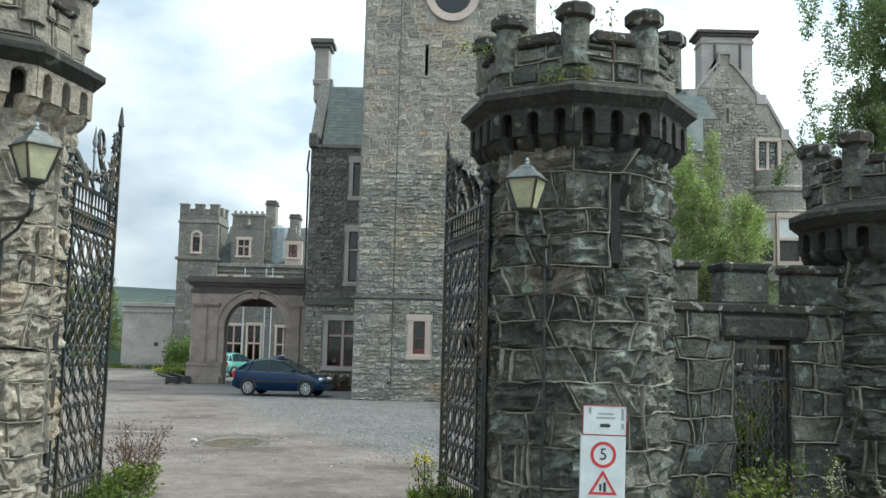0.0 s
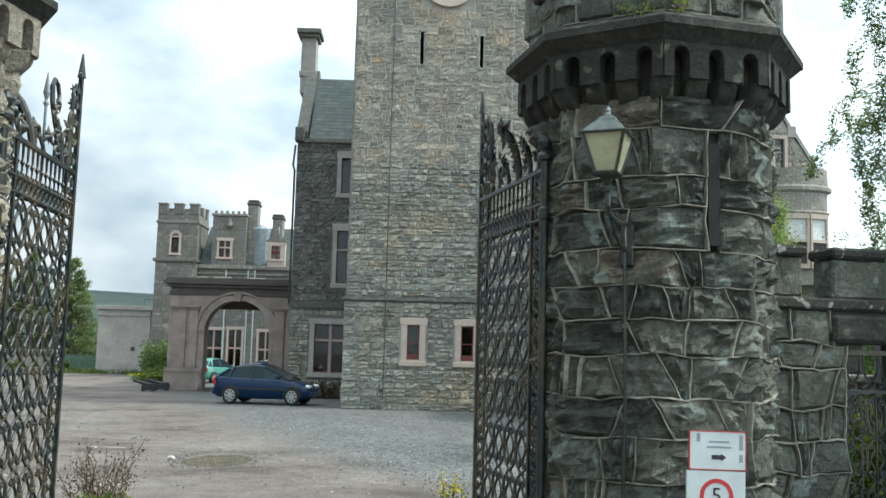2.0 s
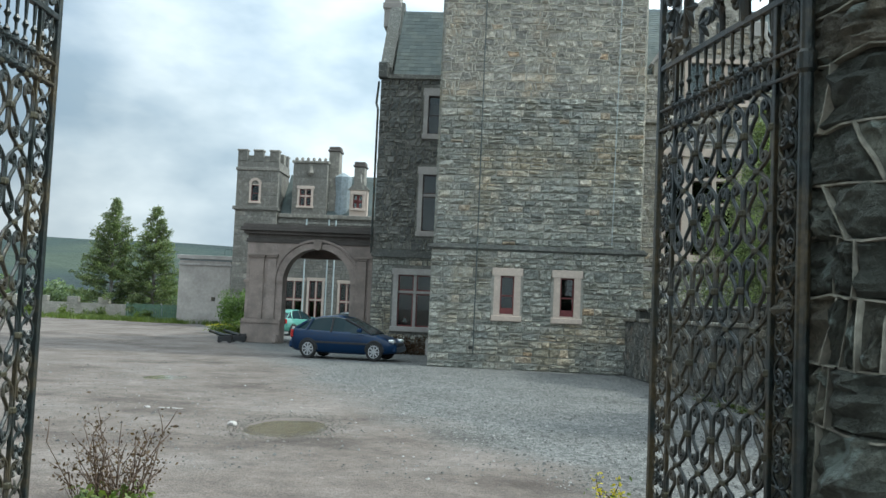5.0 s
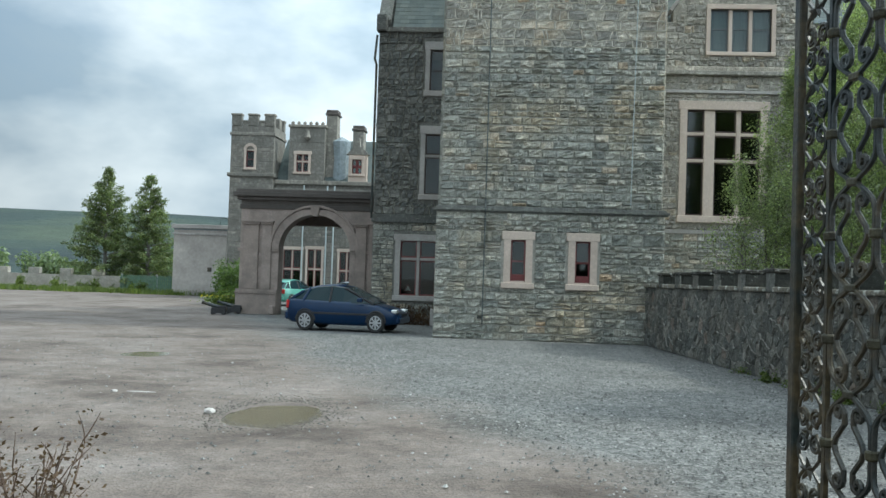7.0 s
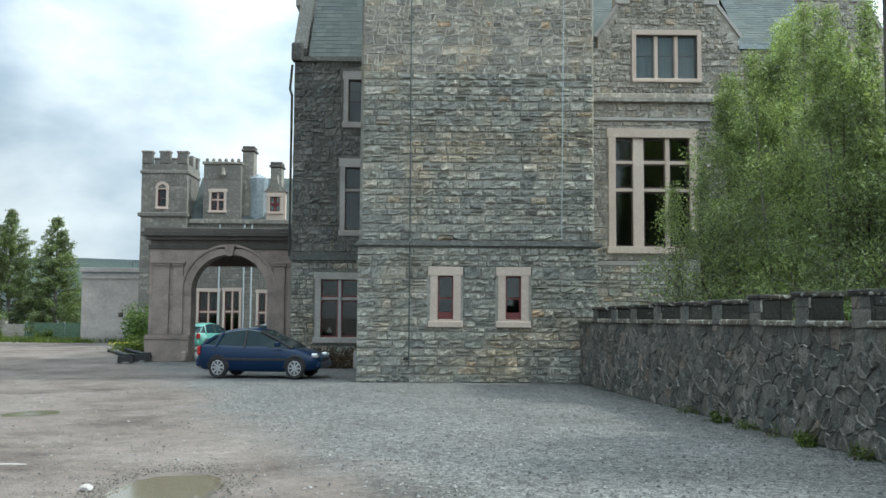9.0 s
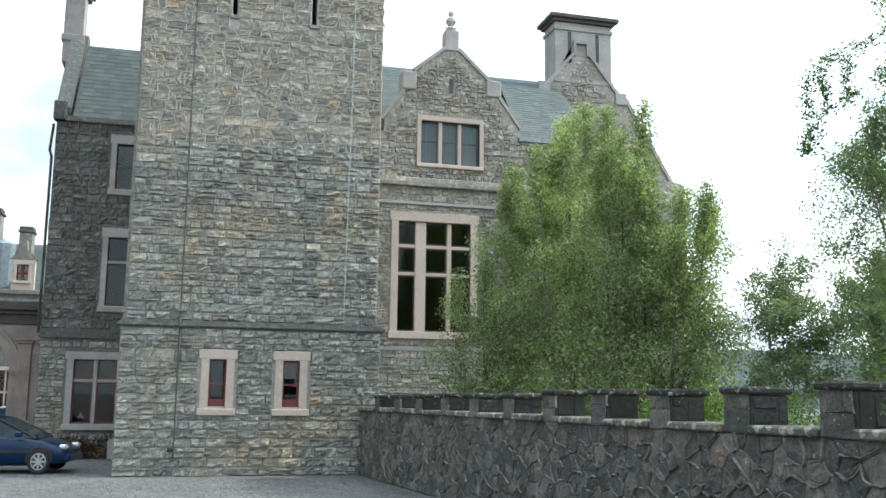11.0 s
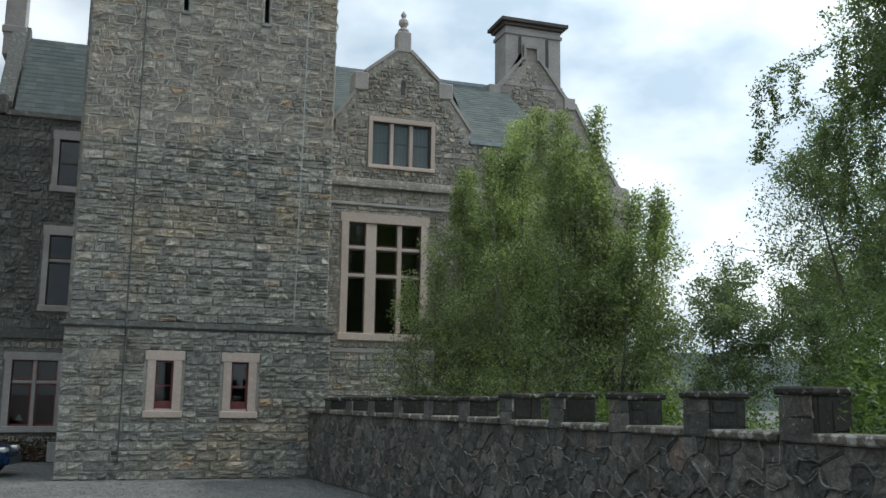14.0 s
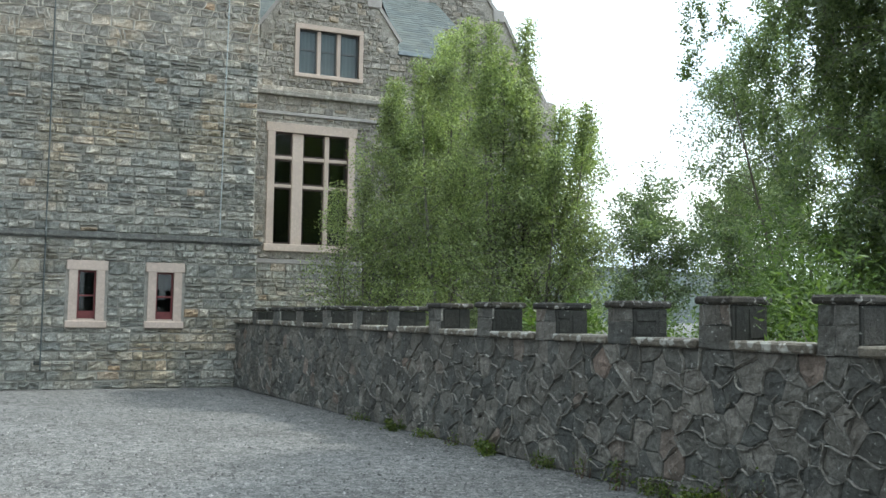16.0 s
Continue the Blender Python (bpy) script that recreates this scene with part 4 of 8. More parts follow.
# ---- rendered annexe ----
annexe = thing("annexe", -19.5, 44, 0, "flat-roofed annexe with stained cream render", "building")
part("front_wall", boxes((-21.4, -17.6, 38.0, 38.3, 0, 4.6)), HARL, annexe)
part("side_wall", boxes((-17.9, -17.6, 38.303, 52, 0, 4.6)), HARL, annexe)
part("side_wall", boxes((-21.4, -21.1, 38.303, 52, 0, 4.6)), HARL, annexe)
part("roof", boxes((-21.4, -17.6, 38.0, 52, 4.603, 4.7)), LEAD, annexe)
part("coping", boxes((-21.55, -17.45, 37.85, 38.2, 4.703, 5.0), (-17.75, -17.45, 38.203, 52.1, 4.703, 5.0), (-21.5, -17.5, 37.93, 37.997, 4.25, 4.4), bevel=0.02), CHIMNEY_STONE, annexe)
rail = part("roof_railing", tube(bmesh.new(), [(-18.6, 39.5, 5.0), (-18.5, 39.5, 5.6), (-16.9, 39.8, 5.5), (-16.9, 39.8, 5.0)], 0.025, 6), IRON, annexe)
part("vent_grille", boxes((-18.9, -18.6, 37.96, 38.0, 1.7, 2.0), bevel=0.01), IRON, annexe)

# ---- hall east of the tower ----
HY = 3.4
hall = thing("castle_hall", 12, 8, 0, "grey rubble hall with dormer gable and tall mullioned window", "building")
DORM = (8.44, 10.38, 9.34, 10.74)
part("front_wall", wall_front(bmesh.new(), 6.55, 13.4, 0, 10.3, HY, 0.5, [(7.77, 10.1, 4.02, 7.45), (DORM[0], DORM[1], DORM[2], 10.3)]), HALL_STONE, hall)
DG = [(7.25, 10.3), (8.44, 10.3), (8.44, 10.74), (10.38, 10.74), (10.38, 10.3), (11.75, 10.3), (11.7, 10.75), (11.02, 11.7), (11.02, 12.2), (10.62, 12.26), (9.66, 13.2), (9.2, 13.2), (8.24, 12.36), (7.9, 12.26), (7.9, 11.7), (7.25, 10.7)]
bm = prism(bmesh.new(), DG, HY, HY + 0.5)
bmesh.ops.triangulate(bm, faces=[f for f in bm.faces if len(f.verts) > 4])
part("dormer_gable", bm, HALL_STONE, hall)
def strip(bm, a, b, y0, y1, t):
    """A coping stone along a slope from a to b."""
    d = (Vector(b) - Vector(a)).normalized() * 1.0
    nrm = Vector((-d.y, d.x)) if -d.y * 0 + d.x > 0 else Vector((d.y, -d.x))
    prism(bm, [tuple(a), tuple(b), tuple(Vector(b) + nrm * t), tuple(Vector(a) + nrm * t)], y0, y1)
for a, b in (((7.2, 10.65), (7.9, 11.68)), ((8.2, 12.34), (9.24, 13.2)), ((9.62, 13.2), (10.66, 12.24)), ((11.0, 11.72), (11.75, 10.7))):
    bm = bmesh.new()
    strip(bm, a, b, HY - 0.06, HY + 0.6, 0.1)
    part("skew_coping", bm, CHIMNEY_STONE, hall)
for d in ((7.8, 8.26, HY - 0.08, HY + 0.6, 11.72, 12.32), (10.6, 11.1, HY - 0.08, HY + 0.6, 11.72, 12.26), (9.20, 9.66, HY - 0.04, HY + 0.4, 13.15, 13.86)):
    part("skew_block", boxes(d, bevel=0.03), CHIMNEY_STONE, hall)
part("finial", turned(bmesh.new(), [(0.15, 13.86), (0.19, 13.95), (0.08, 14.05), (0.17, 14.18), (0.16, 14.28), (0.06, 14.38), (0.10, 14.48), (0.02, 14.62)], 12, (9.43, HY + 0.15)), CHIMNEY_STONE, hall, "turned stone finial")
# no opening is cut: a black box paints the slit's inner shade
part("arrow_slit", boxes((9.36, 9.48, HY - 0.03, HY + 0.01, 11.72, 12.2)), IRON, hall)
w = window(hall, 7.77, 10.1, 4.02, 7.45, HY, 0.22, 0.28, 0.22, 0.05, mullions=(8.50, 9.42), transoms=(5.80, 6.67), t=(0.17, 0.07), label="tall mullioned and transomed window in pink sandstone")
w = window(hall, *DORM, HY, 0.13, 0.15, 0.12, 0.0, stone=SANDSTONE, mullions=(9.09, 9.73), bars=(0.55,), curtain=True, frame_mat=GREY_FRAME, label="three-light window with pale curtains")
part("hood_mould", boxes((6.56, 13.4, HY - 0.1, HY, 7.98, 8.08), bevel=0.015), CHIMNEY_STONE, hall)
part("sill_band", boxes((6.56, 13.4, HY - 0.05, HY, 3.42, 3.56), bevel=0.015), CHIMNEY_STONE, hall)
part("string_course", boxes((6.56, 13.4, HY - 0.2, HY, 8.56, 8.7), (6.56, 13.4, HY - 0.12, HY, 8.703, 8.85), bevel=0.02), HALL_STONE, hall)
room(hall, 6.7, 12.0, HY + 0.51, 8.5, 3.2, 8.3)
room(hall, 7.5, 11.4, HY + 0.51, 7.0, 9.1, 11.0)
bm = bmesh.new()
f = [bm.verts.new(p) for p in ((6.5, HY + 0.35, 10.35), (13.9, HY + 0.35, 10.35), (15.4, 9.4, 14.5), (6.5, 9.4, 14.5))]
bm.faces.new(f)
f = [bm.verts.new(p) for p in ((6.5, 15.5, 10.3), (14.3, 15.5, 10.3), (15.4, 9.45, 14.5), (6.5, 9.45, 14.5))]
bm.faces.new(f)
part("roof", bm, SLATE, hall)
slates(hall, Vector((6.5, HY + 0.35, 10.36)), (1, 0, 0), (0, 5.65, 4.15), 7.4, 7.0, 0.24, 0.32)
slates(hall, Vector((13.9, 6.6, 12.45)), (1, 0, 0), (0, 5.65, 4.15), 1.4, 3.45, 0.24, 0.32)
part("ridge", boxes((6.5, 15.3, 9.33, 9.55, 14.46, 14.58)), LEAD, hall)
part("gutter", boxes((11.7, 13.5, HY - 0.12, HY + 0.3, 10.3, 10.42)), LEAD, hall)
part("dormer_roof", prism(bmesh.new(), [(7.6, 10.8), (11.4, 10.8), (9.45, 13.0)], HY + 0.503, 7.4), SLATE, hall)

# ---- gabled east wing with the big chimney ----
GY = 9.0
gable = thing("gable_wing", 16.4, 12, 0, "rubble stone gabled wing with a broad panelled chimney", "building")
GWIN = [(17.85, 18.75, 10.7, 12.0)]
part("front_wall", wall_front(bmesh.new(), 11.9, 20.6, 0, 10.5, GY, 0.5, []), HALL_STONE, gable)
GO = [(11.9, 10.503), (20.5, 10.503), (20.2, 10.6), (19.2, 12.3), (19.05, 12.35), (18.9, 12.7), (18.25, 14.1), (17.85, 14.2), (16.95, 15.4), (16.75, 16.1), (15.95, 16.1), (15.75, 15.4), (15.0, 14.35), (14.65, 14.1), (13.6, 12.7), (12.3, 10.8)]
bm = prism(bmesh.new(), GO, GY, GY + 0.5)
bmesh.ops.triangulate(bm, faces=[f for f in bm.faces if len(f.verts) > 4])
part("gable_wall", bm, HALL_STONE, gable)
for a, b in (((12.25, 10.75), (14.6, 14.0)), ((14.95, 14.3), (15.75, 15.4)), ((16.95, 15.4), (17.87, 14.2)), ((18.22, 14.05), (19.05, 12.5)), ((19.2, 12.35), (20.3, 10.5))):
    bm = bmesh.new()
    strip(bm, a, b, GY - 0.08, GY + 0.6, 0.13)
    part("skew_coping", bm, CHIMNEY_STONE, gable)
for x0, x1, z0, z1 in ((14.5, 15.0, 13.9, 14.5), (17.8, 18.3, 13.8, 14.3), (18.95, 19.35, 12.1, 12.65), (20.1, 20.6, 10.1, 10.75)):
    part("skew_block", boxes((x0, x1, GY - 0.1, GY + 0.6, z0, z1), bevel=0.03), CHIMNEY_STONE, gable)
# a black box stands for the shade inside this uncut slit
part("arrow_slit", boxes((16.42, 16.52, GY - 0.03, GY + 0.01, 12.9, 13.6)), IRON, gable)
c = part("chimney", boxes((15.25, 17.7, GY + 0.03, GY + 1.2, 13.8, 17.1), (15.19, 17.76, GY - 0.03, GY + 1.27, 16.75, 16.9), (15.19, 17.76, GY - 0.03, GY + 1.27, 14.55, 14.72), bevel=0.02), CHIMNEY_STONE, gable, "broad panelled chimney stack")
part("chimney_cap", boxes((15.13, 17.82, GY - 0.1, GY + 1.35, 17.1, 17.22), (15.0, 17.95, GY - 0.22, GY + 1.45, 17.223, 17.38), bevel=0.02), PORCH_DARK, c)
# black strips paint the shade of slots that are not sunk
for x in (15.88, 17.08):
    part("panel_slot", boxes((x - 0.06, x + 0.06, GY + 0.0, GY + 0.028, 15.4, 16.7)), IRON, c)
bm = bmesh.new()
strip(bm, (15.72, 15.35), (16.05, 15.75), GY - 0.1, GY + 0.02, 0.1)
strip(bm, (16.65, 15.75), (16.98, 15.35), GY - 0.1, GY + 0.02, 0.1)
box(bm, 16.02, 16.12, GY - 0.1, GY + 0.02, 15.7, 16.2)
box(bm, 16.58, 16.68, GY - 0.1, GY + 0.02, 15.7, 16.2)
box(bm, 16.02, 16.68, GY - 0.1, GY + 0.02, 16.203, 16.32)
part("apex_moulding", bm, CHIMNEY_STONE, gable)
bm = bmesh.new()
for pts in ([(12.2, GY + 0.3, 10.6), (16.35, GY + 0.3, 15.9), (16.35, 22, 15.9), (12.2, 22, 10.6)], [(20.4, GY + 0.3, 10.5), (16.35, GY + 0.3, 15.9), (16.35, 22, 15.9), (20.4, 22, 10.5)]):
    bm.faces.new([bm.verts.new(p) for p in pts])
part("roof", bm, SLATE, gable)
part("side_wall", boxes((20.1, 20.6, GY + 0.503, 22, 0, 10.5)), HALL_STONE, gable)
part("side_wall", boxes((11.9, 12.4, GY + 0.503, 22, 0, 10.5)), HALL_STONE, gable)
up_w = window(gable, *GWIN[0], GY - 0.16, 0.14, 0.15, 0.12, 0.0, stone=SANDSTONE, mullions=(18.3,), bars=(0.5,), frame_mat=GREY_FRAME, label="two-light upper window")
# a near-black sheet on the solid wall paints the dark of a room
part("unlit_room_backing", boxes((17.85, 18.75, GY - 0.01, GY - 0.002, 10.7, 12.0)), UNLIT_ROOM, up_w)
# the rounded oriel
bm = bmesh.new()
prof = [(1.55, 5.4), (1.55, 6.2), (1.5, 8.55), (1.62, 8.62), (1.5, 8.7), (1.5, 9.5), (1.7, 9.6), (1.7, 9.75), (1.55, 9.85), (1.5, 10.6)]
seg = 14
rings = [[bm.verts.new((19.2 - r * math.cos(math.pi * i / seg), GY - 0.55 * r * math.sin(math.pi * i / seg), z)) for i in range(seg + 1)] for r, z in prof]
for a, b in zip(rings, rings[1:]):
    for i in range(seg):
        bm.faces.new((a[i], a[i + 1], b[i + 1], b[i]))
bm.faces.new(rings[-1])
bm.faces.new(rings[0][::-1])
oriel = part("oriel", bm, HALL_STONE, gable, "rounded stone bay window")
for i, (t0, t1) in enumerate(((22, 58), (62, 100), (104, 140))):
    r = 1.53
    q0, q1 = radians(t0), radians(t1)
    a, b = Vector((19.2 - r * math.cos(q0), GY - 0.55 * r * math.sin(q0))), Vector((19.2 - r * math.cos(q1), GY - 0.55 * r * math.sin(q1)))
    d = (b - a).normalized()
    nrm = Vector((d.y, -d.x))
    def slab(bm, s0, s1, z0, z1, o0, o1):
        L = (b - a).length
        p = [a + d * (s0 * L), a + d * (s1 * L)]
        vs = [(*(q + nrm * o), z) for z in (z0, z1) for q, o in ((p[0], o0), (p[1], o0), (p[1], o1), (p[0], o1))]
        v = [bm.verts.new(x) for x in vs]
        for f in ((0, 1, 2, 3), (7, 6, 5, 4), (0, 4, 5, 1), (1, 5, 6, 2), (2, 6, 7, 3), (3, 7, 4, 0)):
            bm.faces.new([v[k] for k in f])
    bm = bmesh.new()
    slab(bm, -0.06, 0.06, 6.3, 8.3, 0.02, 0.16)
    slab(bm, 0.94, 1.06, 6.3, 8.3, 0.02, 0.16)
    slab(bm, -0.06, 1.06, 8.3, 8.52, 0.0, 0.18)
    slab(bm, 0.06, 0.94, 7.25, 7.38, 0.02, 0.15)
    slab(bm, -0.06, 1.06, 6.1, 6.3, 0.0, 0.2)
    part("oriel_light", bm, SANDSTONE, oriel)
    bm = bmesh.new()
    slab(bm, 0.06, 0.94, 7.38, 8.3, 0.04, 0.07)
    part("blind", bm, CURTAIN, oriel)
    # no glass: a near-black slab paints the unlit room behind the light
    bm = bmesh.new()
    slab(bm, 0.06, 0.94, 6.3, 7.25, 0.04, 0.07)
    part("pane", bm, UNLIT_ROOM, oriel)

# ---- gate pillars and turret ----
def pillar_core(house, cx, cy, a0, lip, segs, stone):
    """A shaft with bracketed cornice, parapet and corner merlons; lip is the height of the cornice's edge."""
    c = (cx, cy)
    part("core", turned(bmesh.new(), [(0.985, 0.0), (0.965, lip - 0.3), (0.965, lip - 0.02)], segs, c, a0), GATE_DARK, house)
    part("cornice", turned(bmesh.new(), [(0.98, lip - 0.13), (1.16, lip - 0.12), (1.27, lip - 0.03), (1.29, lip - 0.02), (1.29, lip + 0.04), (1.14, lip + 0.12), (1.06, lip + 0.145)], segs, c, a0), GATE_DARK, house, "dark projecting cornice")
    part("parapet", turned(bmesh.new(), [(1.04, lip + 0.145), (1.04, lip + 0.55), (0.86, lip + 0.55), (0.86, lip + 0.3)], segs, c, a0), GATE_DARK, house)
    part("parapet_floor", turned(bmesh.new(), [(0.84, lip + 0.15), (0.84, lip + 0.34)], segs, c, a0), SOIL, house)
    prof = [(0.95, -0.56), (1.0, -0.555), (1.06, -0.52), (1.11, -0.47), (1.135, -0.41), (1.135, -0.37), (0.95, -0.37)]
    per = 3
    me = None
    for k in range(8):
        for j in range(per):
            t = a0 + (k + j / per) * math.tau / 8
            off = ((k + j / per) % 1 - 0.5) * math.tau / 8
            scale_r = math.cos(math.pi / 8) / math.cos(off) if segs == 8 else 1.0
            if me is None:
                bm = bmesh.new()
                va = [bm.verts.new((r, -0.082, z)) for r, z in prof]
                vb = [bm.verts.new((r, 0.082, z)) for r, z in prof]
                bm.faces.new(va)
                bm.faces.new(vb[::-1])
                for i in range(len(prof)):
                    i2 = (i + 1) % len(prof)
                    bm.faces.new((va[i], vb[i], vb[i2], va[i2]))
                bmesh.ops.bevel(bm, geom=bm.edges[:], offset=0.015, segments=1, affect="EDGES")
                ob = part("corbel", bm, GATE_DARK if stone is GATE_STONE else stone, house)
                me = ob.data
            else:
                ob = adopt(new("corbel", me), house)
            ob.matrix_basis = Matrix.Translation((cx, cy, lip)) @ Matrix.Rotation(t, 4, "Z") @ Matrix.Diagonal((scale_r, 1, 1, 1))
    # a band over the corbels, with a round head between each pair
    for k in range(8):
        t = a0 + (k + 0.5) * math.tau / 8
        half = 1.16 * math.sin(math.pi / 8)
        rf = 1.16 * math.cos(math.pi / 8)
        bm = bmesh.new()
        pitch = 2 * half / per
        for j in range(per):
            s0 = -half + j * pitch
            mid, hw_ = s0 + pitch / 2, 0.066
            deep = 0.1
            box(bm, s0, mid - hw_, -0.02, deep, -0.40, -0.22)
            box(bm, mid + hw_, s0 + pitch, -0.02, deep, -0.40, -0.22)
            arc = [(mid - hw_ * math.cos(math.pi * i / 8), -0.22 + hw_ * math.sin(math.pi * i / 8)) for i in range(9)]
            top = [(s0 + pitch * i / 8, -0.12) for i in range(9)]
            prism(bm, [(s0, -0.22), arc[0], top[0]], -0.02, deep)
            prism(bm, [(s0 + pitch, -0.22), top[8], arc[8]], -0.02, deep)
            for i in range(8):
                prism(bm, [arc[i], arc[i + 1], top[i + 1], top[i]], -0.02, deep)
        bmesh.ops.remove_doubles(bm, verts=bm.verts[:], dist=0.0005)
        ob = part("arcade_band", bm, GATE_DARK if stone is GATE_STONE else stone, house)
        ob.matrix_basis = Matrix.Translation((cx, cy, lip)) @ Matrix.Rotation(t + math.pi / 2, 4, "Z") @ Matrix.Translation((0, -rf, 0))
    for k in range(8):
        t = a0 + k * math.tau / 8
        x, y = cx + 0.98 * math.cos(t), cy + 0.98 * math.sin(t)
        m_ = part("merlon", turned(bmesh.new(), [(0.15, lip + 0.3), (0.145, lip + 0.72), (0.14, lip + 0.78)], 8, (x, y), t), stone, house)
        part("merlon_cap", turned(bmesh.new(), [(0.15, lip + 0.77), (0.2, lip + 0.80), (0.2, lip + 0.90), (0.17, lip + 0.93), (0.05, lip + 0.94)], 8, (x, y), t), COPING, m_)
        t2 = t + math.tau / 16
        rm = 0.96 * math.cos(math.pi / 8)
        bm = bmesh.new()
        box(bm, -0.12, 0.16, -0.22, 0.22, lip + 0.545, lip + 0.66, 0.02)
        ob = part("coping", bm, COPING, house)
        ob.matrix_basis = Matrix.Translation((cx, cy, 0)) @ Matrix.Rotation(t2, 4, "Z") @ Matrix.Translation((rm, 0, 0))


RC, LC, TC = (4.78, -24.75), (-1.3, -26.1), (8.75, -23.9)
A0 = radians(-9)
pillar_r = thing("gate_pillar", RC[0], RC[1], 0, "dark mossy octagonal gate pillar with ribbon-pointed stones", "gate pillar", "gate pillars")
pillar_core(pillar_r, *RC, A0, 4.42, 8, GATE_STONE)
pillar_l = thing("gate_pillar", LC[0], LC[1], 0, "weathered octagonal gate pillar with ribbon-pointed stones, coloured pale as sunlit", "gate pillar", "gate pillars")
pillar_core(pillar_l, *LC, radians(12), 4.42, 8, SUNLIT_GATE_STONE)
turret = thing("wall_turret", TC[0], TC[1], 0, "squat dark stone turret at the end of the yard wall", "turret")
pillar_core(turret, *TC, A0, 3.48, 16, GATE_STONE)
# the arrow loop of the dark pillar: a black sheet paints the shade inside it
LOOP_T = radians(286)
bm = bmesh.new()
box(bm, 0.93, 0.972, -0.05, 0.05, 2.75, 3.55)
ob = part("arrow_loop", bm, RECESS_SHADE, pillar_r, "narrow arrow loop, its inner shade a matte black sheet")
ob.matrix_basis = Matrix.Translation((*RC, 0)) @ Matrix.Rotation(LOOP_T, 4, "Z")

# ---- wicket wall between pillar and turret ----
wick = thing("wicket_wall", 6.9, -24.3, 0, "low crenellated dark stone wall with a wicket opening", "wall")
WPH = math.atan2(TC[1] - RC[1], TC[0] - RC[0])
WM = Matrix.Translation((*RC, 0)) @ Matrix.Rotation(WPH, 4, "Z")


def wicket_part(name, bm, mat_, label=""):
    ob = part(name, bm, mat_, wick, label)
    ob.matrix_basis = WM
    return ob


wicket_part("wall_core", wall_front(bmesh.new(), 0.8, 3.3, 0, 2.34, -0.2, 0.42, [(1.76, 2.43, -0.01, 2.06)]), GATE_DARK)
wicket_part("lintel", boxes((1.6, 2.62, -0.27, 0.26, 2.062, 2.30), bevel=0.03), GATE_DARK)
for a, b in ((0.85, 1.34), (1.64, 2.2), (2.48, 3.06)):
    wicket_part("merlon", boxes((a, b, -0.2, 0.10, 2.45, 2.80), bevel=0.02), GATE_STONE)
    wicket_part("merlon_cap", boxes((a - 0.03, b + 0.03, -0.25, 0.14, 2.803, 2.90), bevel=0.025), COPING)
wicket_part("coping", boxes((0.9, 3.2, -0.25, 0.27, 2.343, 2.447), bevel=0.02), COPING)

# ---- iron gates ----
def mirrored(half):
    """A bar drawn from its upper coil to mid-height, carried on to a lower coil."""
    return half + [(x, y, -z) for x, y, z in half[::-1][1:]]


def coil(cx, cz, r, a1, turns, way, n=16, inner=0.3):
    """A spiral that unwinds from its eye to angle a1 (degrees); way 1 winds against the clock."""
    out = []
    for i in range(n + 1):
        t = i / n
        a = radians(a1) - way * turns * math.tau * (1 - t)
        rr = r * (inner + (1 - inner) * t)
        out.append((cx + rr * math.cos(a), 0.0, cz + rr * math.sin(a)))
    return out


def crook(hw, hh):
    """A side bar of a panel: straight in the middle, bent inwards at both ends to meet its partner."""
    a, c1, c2, b = (0.016, hh), (0.05, hh - 0.035), (hw, hh - 0.05), (hw, hh - 0.13)
    top = []
    for i in range(8):
        t = i / 7
        w = ((1 - t) ** 3, 3 * t * (1 - t) ** 2, 3 * t * t * (1 - t), t ** 3)
        top.append((sum(k * p[0] for k, p in zip(w, (a, c1, c2, b))), 0.0, sum(k * p[1] for k, p in zip(w, (a, c1, c2, b)))))
    top.append((hw, 0.0, 0.0))
    return mirrored(top)


def vase(half, neck, wide, r):
    """One side of an oval between two necks, ending in small coils turned outwards."""
    top = coil(neck + 0.012 + r, half, r, 180, 1.15, 1, 12)
    for t in (0.25, 0.5, 0.75, 1.0):
        z = (half - 0.012) * (1 - t)
        top.append((neck + (wide - neck) * (0.5 - 0.5 * math.cos(math.pi * t)), 0.0, z))
    return mirrored(top)


def flip_x(points):
    return [(-x, y, z) for x, y, z in points]


def motif_bm(w, h, r=0.0118):
    """A panel of two crooked side bars with an oval of two curled bars between them."""
    bm = bmesh.new()
    hw, hh = w / 2 - r * 0.8, h / 2
    k = h / 0.427
    for bar in (crook(hw, hh), vase(0.135 * k, 0.018, 0.32 * w, 0.034 * k)):
        tube(bm, bar, r, 6)
        tube(bm, flip_x(bar), r, 6)
    return bm


def strip_bm(w, h, r=0.0085):
    """A narrow panel: four coils joined by bars, with a leafy boss in the middle."""
    bm = bmesh.new()
    rc = w * 0.2
    for s in (1, -1):
        half = coil(s * w * 0.24, h * 0.33, rc, 90 if s > 0 else 90, 1.6, -s, 16)
        half += [(s * w * 0.40, 0.0, h * 0.27), (s * w * 0.36, 0.0, h * 0.14), (s * w * 0.13, 0.0, 0.0)]
        tube(bm, mirrored(half), r, 5)
    leafy(bm, 0, 0, w * 0.24, 5)
    leafy(bm, 0, h * 0.5, w * 0.2, 6)
    return bm


